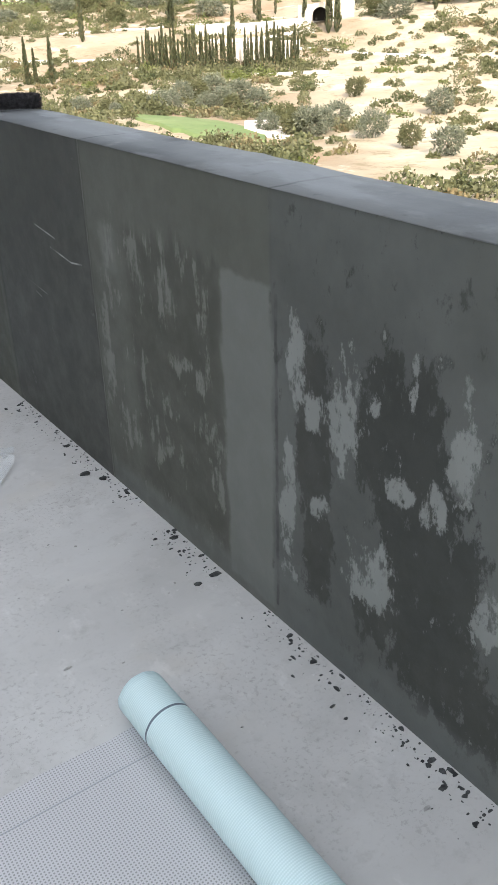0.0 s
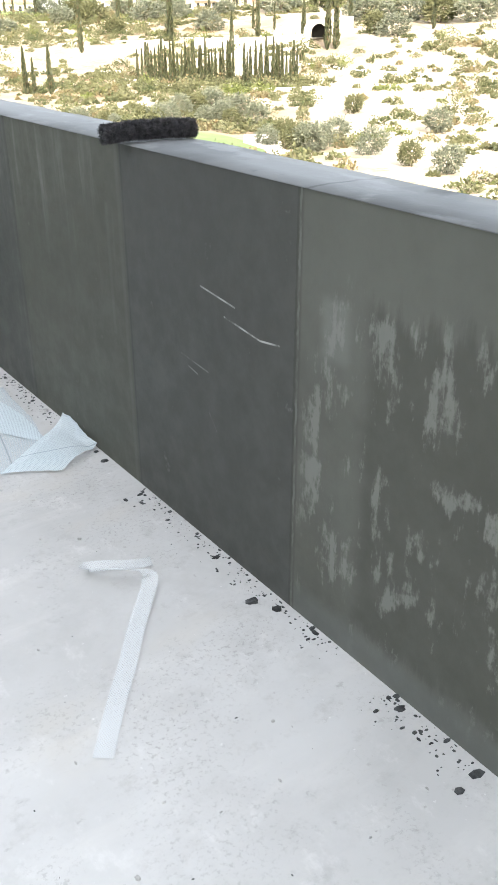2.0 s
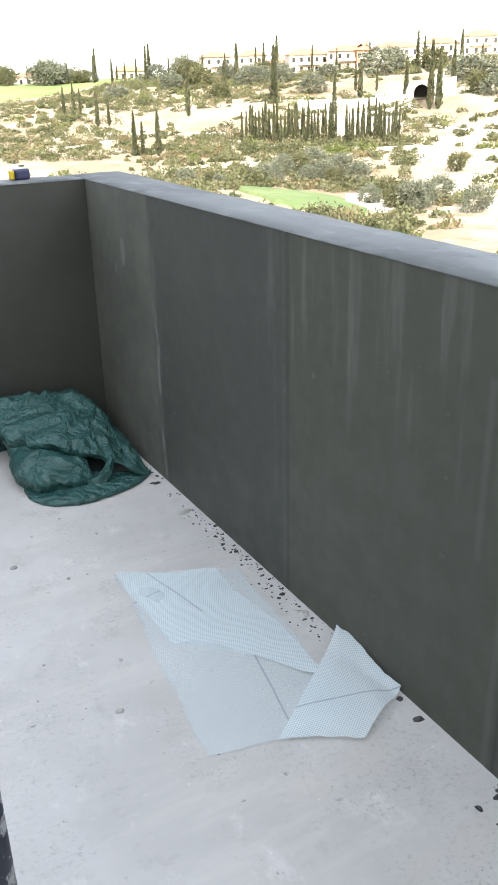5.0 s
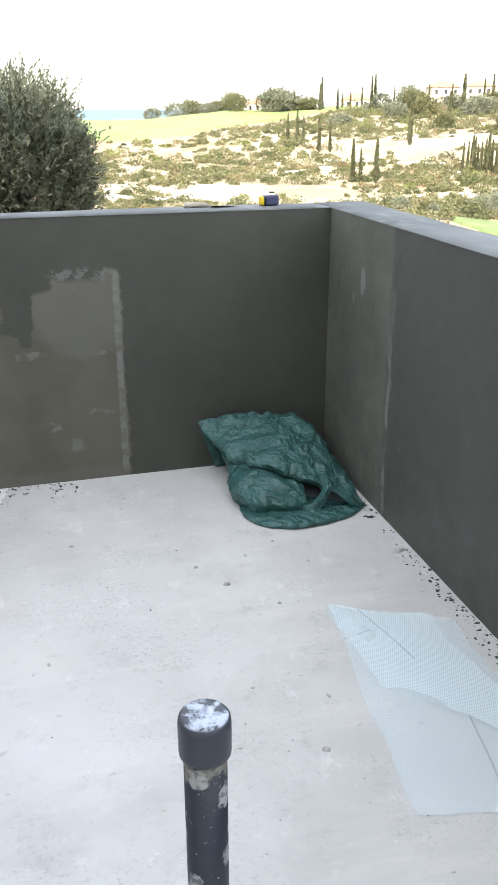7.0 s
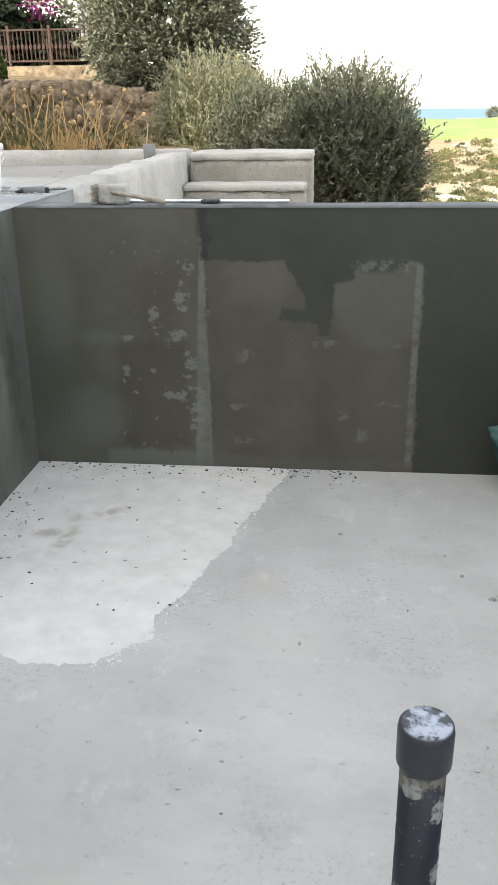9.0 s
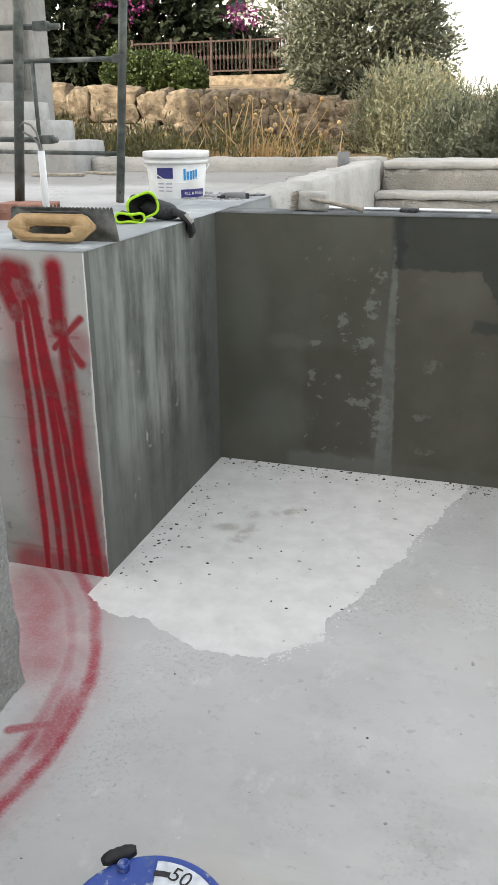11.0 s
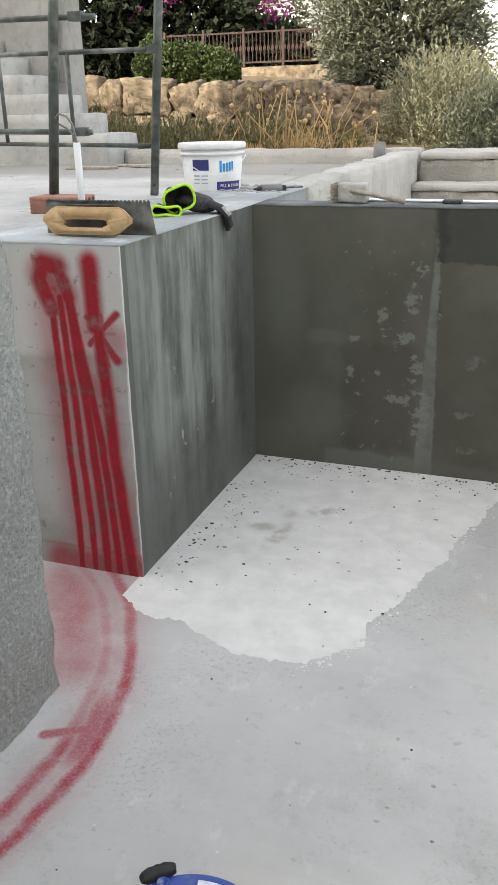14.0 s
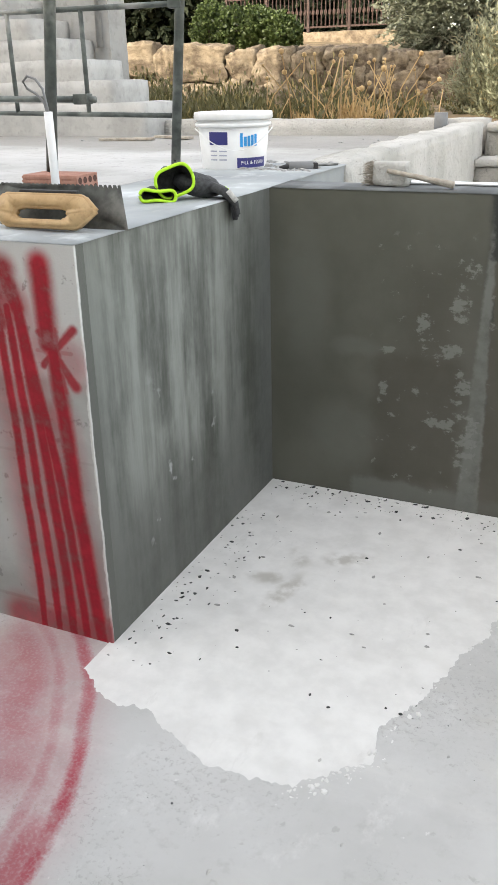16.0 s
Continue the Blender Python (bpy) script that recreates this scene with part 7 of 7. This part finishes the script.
def notched_trowel():
    ob = thing("notched_trowel", "notched steel trowel with a beech handle standing on edge", "trowel", (-2.935, -1.06, 1.203), 2.0)
    # blade with square teeth along its upper edge
    n, L = 27, 0.40
    out = [(-L / 2 + 0.02, 0.0), (L / 2 + 0.03, 0.0)]
    top = []
    for k in range(n):
        x = L / 2 - 0.012 - (L - 0.01) * k / n
        w = (L - 0.01) / n
        top += [(x, 0.118), (x - w * 0.5, 0.118), (x - w * 0.5, 0.108), (x - w, 0.108)]
    pts = out + top
    bm = bmesh.new()
    fr = [bm.verts.new((u, 0, v)) for u, v in pts]
    bk = [bm.verts.new((u, 0.0015, v)) for u, v in pts]
    bm.faces.new(fr), bm.faces.new(bk[::-1])
    for k in range(len(pts)):
        j = (k + 1) % len(pts)
        bm.faces.new((fr[k], fr[j], bk[j], bk[k]))
    bmesh.ops.triangulate(bm, faces=[f for f in bm.faces if len(f.verts) > 4])
    bm.transform(pose(0, 0, 0, -24, 0, 0))
    part("blade", bm, M_STEEL, ob)
    # closed handle: a hexagonal ring
    outer = [(-0.125, -0.012), (0.105, -0.012), (0.165, 0.040), (0.12, 0.080), (-0.13, 0.080), (-0.175, 0.040)]
    inner = [(-0.085, 0.012), (0.065, 0.012), (0.080, 0.030), (0.060, 0.040), (-0.075, 0.040), (-0.095, 0.030)]
    bm = bmesh.new()
    rings = [[bm.verts.new((u, y, v)) for u, v in ring] for ring in (outer, inner) for y in (-0.016, 0.016)]
    of, ob_, nf, nb = rings
    for k in range(6):
        j = (k + 1) % 6
        for q in ((of[k], of[j], nf[j], nf[k]), (nb[k], nb[j], ob_[j], ob_[k]), (ob_[k], ob_[j], of[j], of[k]), (nf[k], nf[j], nb[j], nb[k])):
            bm.faces.new(q)
    bmesh.ops.recalc_face_normals(bm, faces=bm.faces[:])
    bmesh.ops.bevel(bm, geom=bm.edges[:], offset=0.007, segments=3, affect="EDGES")
    bm.transform(pose(0, -0.045, 0.014, -18, 0, 0))
    part("handle", bm, M_WOOD, ob, "varnished beech handle", smooth=True)
    part("mounting_plate", box(-0.09, 0.09, -0.018, 0.0, 0.075, 0.098, 0.003, 2), M_BLACK, ob)


notched_trowel()


def hollow_brick():
    ob = thing("hollow_brick", "ribbed red hollow clay brick on the terrace", "brick", (-3.86, 0.24, 1.113), 3.0)
    bm = box(-0.14, 0.14, -0.085, 0.085, 0.0, 0.085, 0.003, 1)
    for k in range(5):
        box(-0.14, 0.14, -0.089, -0.084, 0.006 + 0.016 * k, 0.015 + 0.016 * k, 0, 1, bm)
    part("body", bm, M_CLAY, ob)
    # dark discs on the end face stand in for the shaded hollows
    for r in range(2):
        for k in range(4):
            y, z = -0.062 + 0.041 * k, 0.025 + 0.036 * r
            hole = rod((0.1385, y, z), (0.1408, y, z), 0.0145, 14)
            part("hole", hole, M_BLACKHOLE, ob)


hollow_brick()


def conduit():
    ob = thing("cable_conduit", "short white plastic conduit with a looped grey cable", "conduit", (-3.20, -0.68, 1.198))
    part("tube", lathe([(0.0135, 0), (0.0135, 0.15), (0.0135, 0.285)], 16), M_WHITEPLASTIC, ob, smooth=True)
    part("cable", tube([(0.0, 0, 0.27), (-0.01, 0, 0.31), (-0.035, 0, 0.335), (-0.07, 0, 0.352), (-0.083, 0, 0.372), (-0.065, 0, 0.388), (-0.035, 0, 0.378), (-0.012, 0, 0.35), (-0.004, 0, 0.31), (0.003, 0, 0.27)], 0.0042, 7), M_CABLE, ob, smooth=True)


conduit()


def black_tools():
    ob = thing("sealant_gun", "dirty black sealant gun lying beside the beam", "tool", (-2.86, 0.62, 1.19), 40.0)
    part("barrel", rod((-0.06, 0, 0.022), (0.05, 0, 0.022), 0.02, 14), M_CABLE, ob, smooth=True)
    part("nozzle", rod((-0.06, 0, 0.022), (-0.10, 0, 0.02), 0.012, 10, 0.005), M_BLACK, ob)
    part("rod", rod((0.05, 0, 0.022), (0.17, 0.0, 0.022), 0.005, 8), M_STEEL, ob)
    part("handle", box(0.05, 0.075, -0.012, 0.012, 0.0, 0.034, 0.004, 2), M_BLACK, ob)


black_tools()


def scaffold():
    ob = thing("scaffold_frame", "weathered grey-green steel scaffold frame standing on the terrace", "scaffold", (-3.9, 0.4, 1.16))
    for (x, y, z), (x2, y2) in (((-0.045, -0.10, 0.038), (0.05, -0.05)), ((0.075, 0.83, -0.05), (0.155, 0.88))):
        post = part("standard", rod((x, y, z), (x + (x2 - x) * 1.7, y2, 1.75), 0.0255, 16), M_GALV, ob, smooth=True)
        part("bolt", rod((x + 0.012, y - 0.02, z + 0.06), (x + 0.018, y - 0.03, z + 0.06), 0.006, 8), M_BLACK, post)
    rails = (((-0.75, 0.06, 0.885), (0.20, 0.03, 0.865), 0.014), ((-1.5, 0.85, 0.775), (0.11, 0.85, 0.765), 0.014), ((-0.55, 0.05, 0.345), (0.14, 0.02, 0.335), 0.014), ((-1.5, 0.85, 0.26), (0.09, 0.85, 0.235), 0.013))
    for a, b, r in rails:
        part("rail", rod(a, b, r, 12), M_GALV, ob, smooth=True)
    for x in (-0.955, -0.465):
        part("upright", rod((x, 0.85, 0.255), (x, 0.85, 0.77), 0.013, 10), M_GALV, ob, smooth=True)
    for x, y, z in ((0.10, 0.015, 0.868), (0.07, 0.015, 0.338), (0.11, 0.85, 0.765)):
        part("coupler", box(x - 0.03, x + 0.045, y - 0.025, y + 0.025, z - 0.022, z + 0.022, 0.004, 2), M_GALV, ob)


scaffold()


def cable_reel():
    """A steel cable reel lying on its side: two flanges on a drum wound with cable, a pressed label, a grip and a hub."""
    ob = thing("cable_reel", "scuffed blue steel cable reel with worn white label lying flat", "cable reel", (-1.927, -2.690, 0.0), 0.0)
    g = Graph("scuffed_blue_enamel", 0.42)
    f = g.ramp(g.noise(16.0, 7.0, None, 0.68), 0.54, 0.62)
    c = g.mix(g.noise(30.0, 5.0), (0.014, 0.050, 0.26), (0.030, 0.085, 0.38))
    c = g.mix(g.mul(f, 0.75), c, (0.42, 0.47, 0.52))
    c = g.mix(g.mul(g.ramp(g.noise(9.0, 5.0), 0.60, 0.68), 0.6), c, (0.15, 0.20, 0.09))
    blue = g.done(c)
    flange = [(0.146, 0.006), (0.155, 0.002), (0.159, 0.006), (0.159, 0.013), (0.154, 0.017), (0.146, 0.012), (0.03, 0.010)]
    part("lower_flange", lathe(flange, 64), blue, ob, smooth=True)
    for k in range(7):
        z = 0.030 + 0.024 * k
        part("cable_turn", tube([(0.128 * math.cos(a), 0.128 * math.sin(a), z + 0.024 * a / math.tau) for a in np.linspace(0, math.tau, 40)], 0.011, 8), M_BLACK, ob, smooth=True)
    part("drum", lathe([(0.10, 0.012), (0.10, 0.1), (0.10, 0.206)], 40), blue, ob, smooth=True)
    top = part("upper_flange", lathe([(r, z + 0.204) for r, z in flange], 64), blue, ob, smooth=True)
    # worn label: a ring sector of white enamel with dark figures
    v, fc = [], []
    for k in range(25):
        a = radians(104 - 100 * k / 24)
        for r in (0.078, 0.142):
            v.append((r * math.cos(a), r * math.sin(a), 0.2215))
    for k in range(24):
        fc.append((2 * k, 2 * k + 1, 2 * k + 3, 2 * k + 2))
    part("label_plate", mesh_of("label_plate", v, fc), plain("worn_white_label", (0.62, 0.66, 0.70), 0.5, 0.0, 0.2, 40.0, 0, (0.10, 0.17, 0.36)), top, "worn white label plate")
    me = text_mesh("50", 0.046)
    me.transform(pose(0.024, 0.113, 0.2225, 0, 0, -12))
    part("lettering", me, M_BLACK, top, "black number")
    for k in range(4):
        a = radians(101 - 8 * k + (0 if k < 2 else -40))
        bar = box(-0.008, 0.008, -0.006, 0.006, 0.2222, 0.2230)
        bar.transform(pose(0.112 * math.cos(a), 0.112 * math.sin(a), 0, 0, 0, math.degrees(a) - 90))
        part("print_line", bar, M_BLACK, top)
    part("crank_socket", lathe([(0.011, 0.212), (0.012, 0.232), (0.009, 0.234), (0.0065, 0.228)], 20), blue, ob, smooth=True).location = (-0.092, 0.104, 0)
    # black rubber grip clipped over the rim
    grip = [(0.168 * math.cos(radians(q)), 0.168 * math.sin(radians(q)), 0.226) for q in np.linspace(144, 120, 11)]
    bm = tube(grip, [0.008, 0.012, 0.0135, 0.015, 0.0135, 0.015, 0.0135, 0.015, 0.0135, 0.012, 0.009], 10)
    part("grip", bm, M_BLACK, ob, "black rubber carrying grip", smooth=True)
    part("hub", lathe([(0.030, 0.214), (0.031, 0.232), (0.026, 0.246), (0.012, 0.250)], 24), M_BLACK, ob, smooth=True)


cable_reel()


def rubble():
    r = random.Random(6)
    crumb_field("mortar_rubble", "grey lumps of broken mortar at the beam end", [(r.uniform(-3.15, -2.78), r.uniform(0.5, 0.92), r.uniform(0.006, 0.024)) for _ in range(110)], M_GREYCHIP, r, 1.199)
    crumb_field("terrace_grit", "dusty grit and chips scattered over the terrace", [(r.uniform(-6.2, -3.4), r.uniform(-0.6, 4.3), r.uniform(0.006, 0.022)) for _ in range(150)], M_GREYCHIP, r, 1.093)


rubble()


def timber_offcuts():
    for k, (x, y, rz, L) in enumerate(((-5.7, 3.75, 14, 0.5), (-5.4, 4.05, -18, 0.45))):
        ob = thing("timber_offcut", "thin weathered timber offcut lying on the terrace", "plank", (x, y, 1.096), rz, "timber offcuts")
        part("lath", box(-L / 2, L / 2, -0.035, 0.035, 0, 0.022, 0.003, 1), M_OLDWOOD, ob)


timber_offcuts()


def pipe_stub():
    ob = thing("pipe_stub", "short grey drain pipe stub standing at the kerb", "pipe", (-3.12, 4.55, 1.08))
    part("stub", lathe([(0.055, 0), (0.055, 0.1), (0.055, 0.20)], 24), M_CABLE, ob, smooth=True)


pipe_stub()
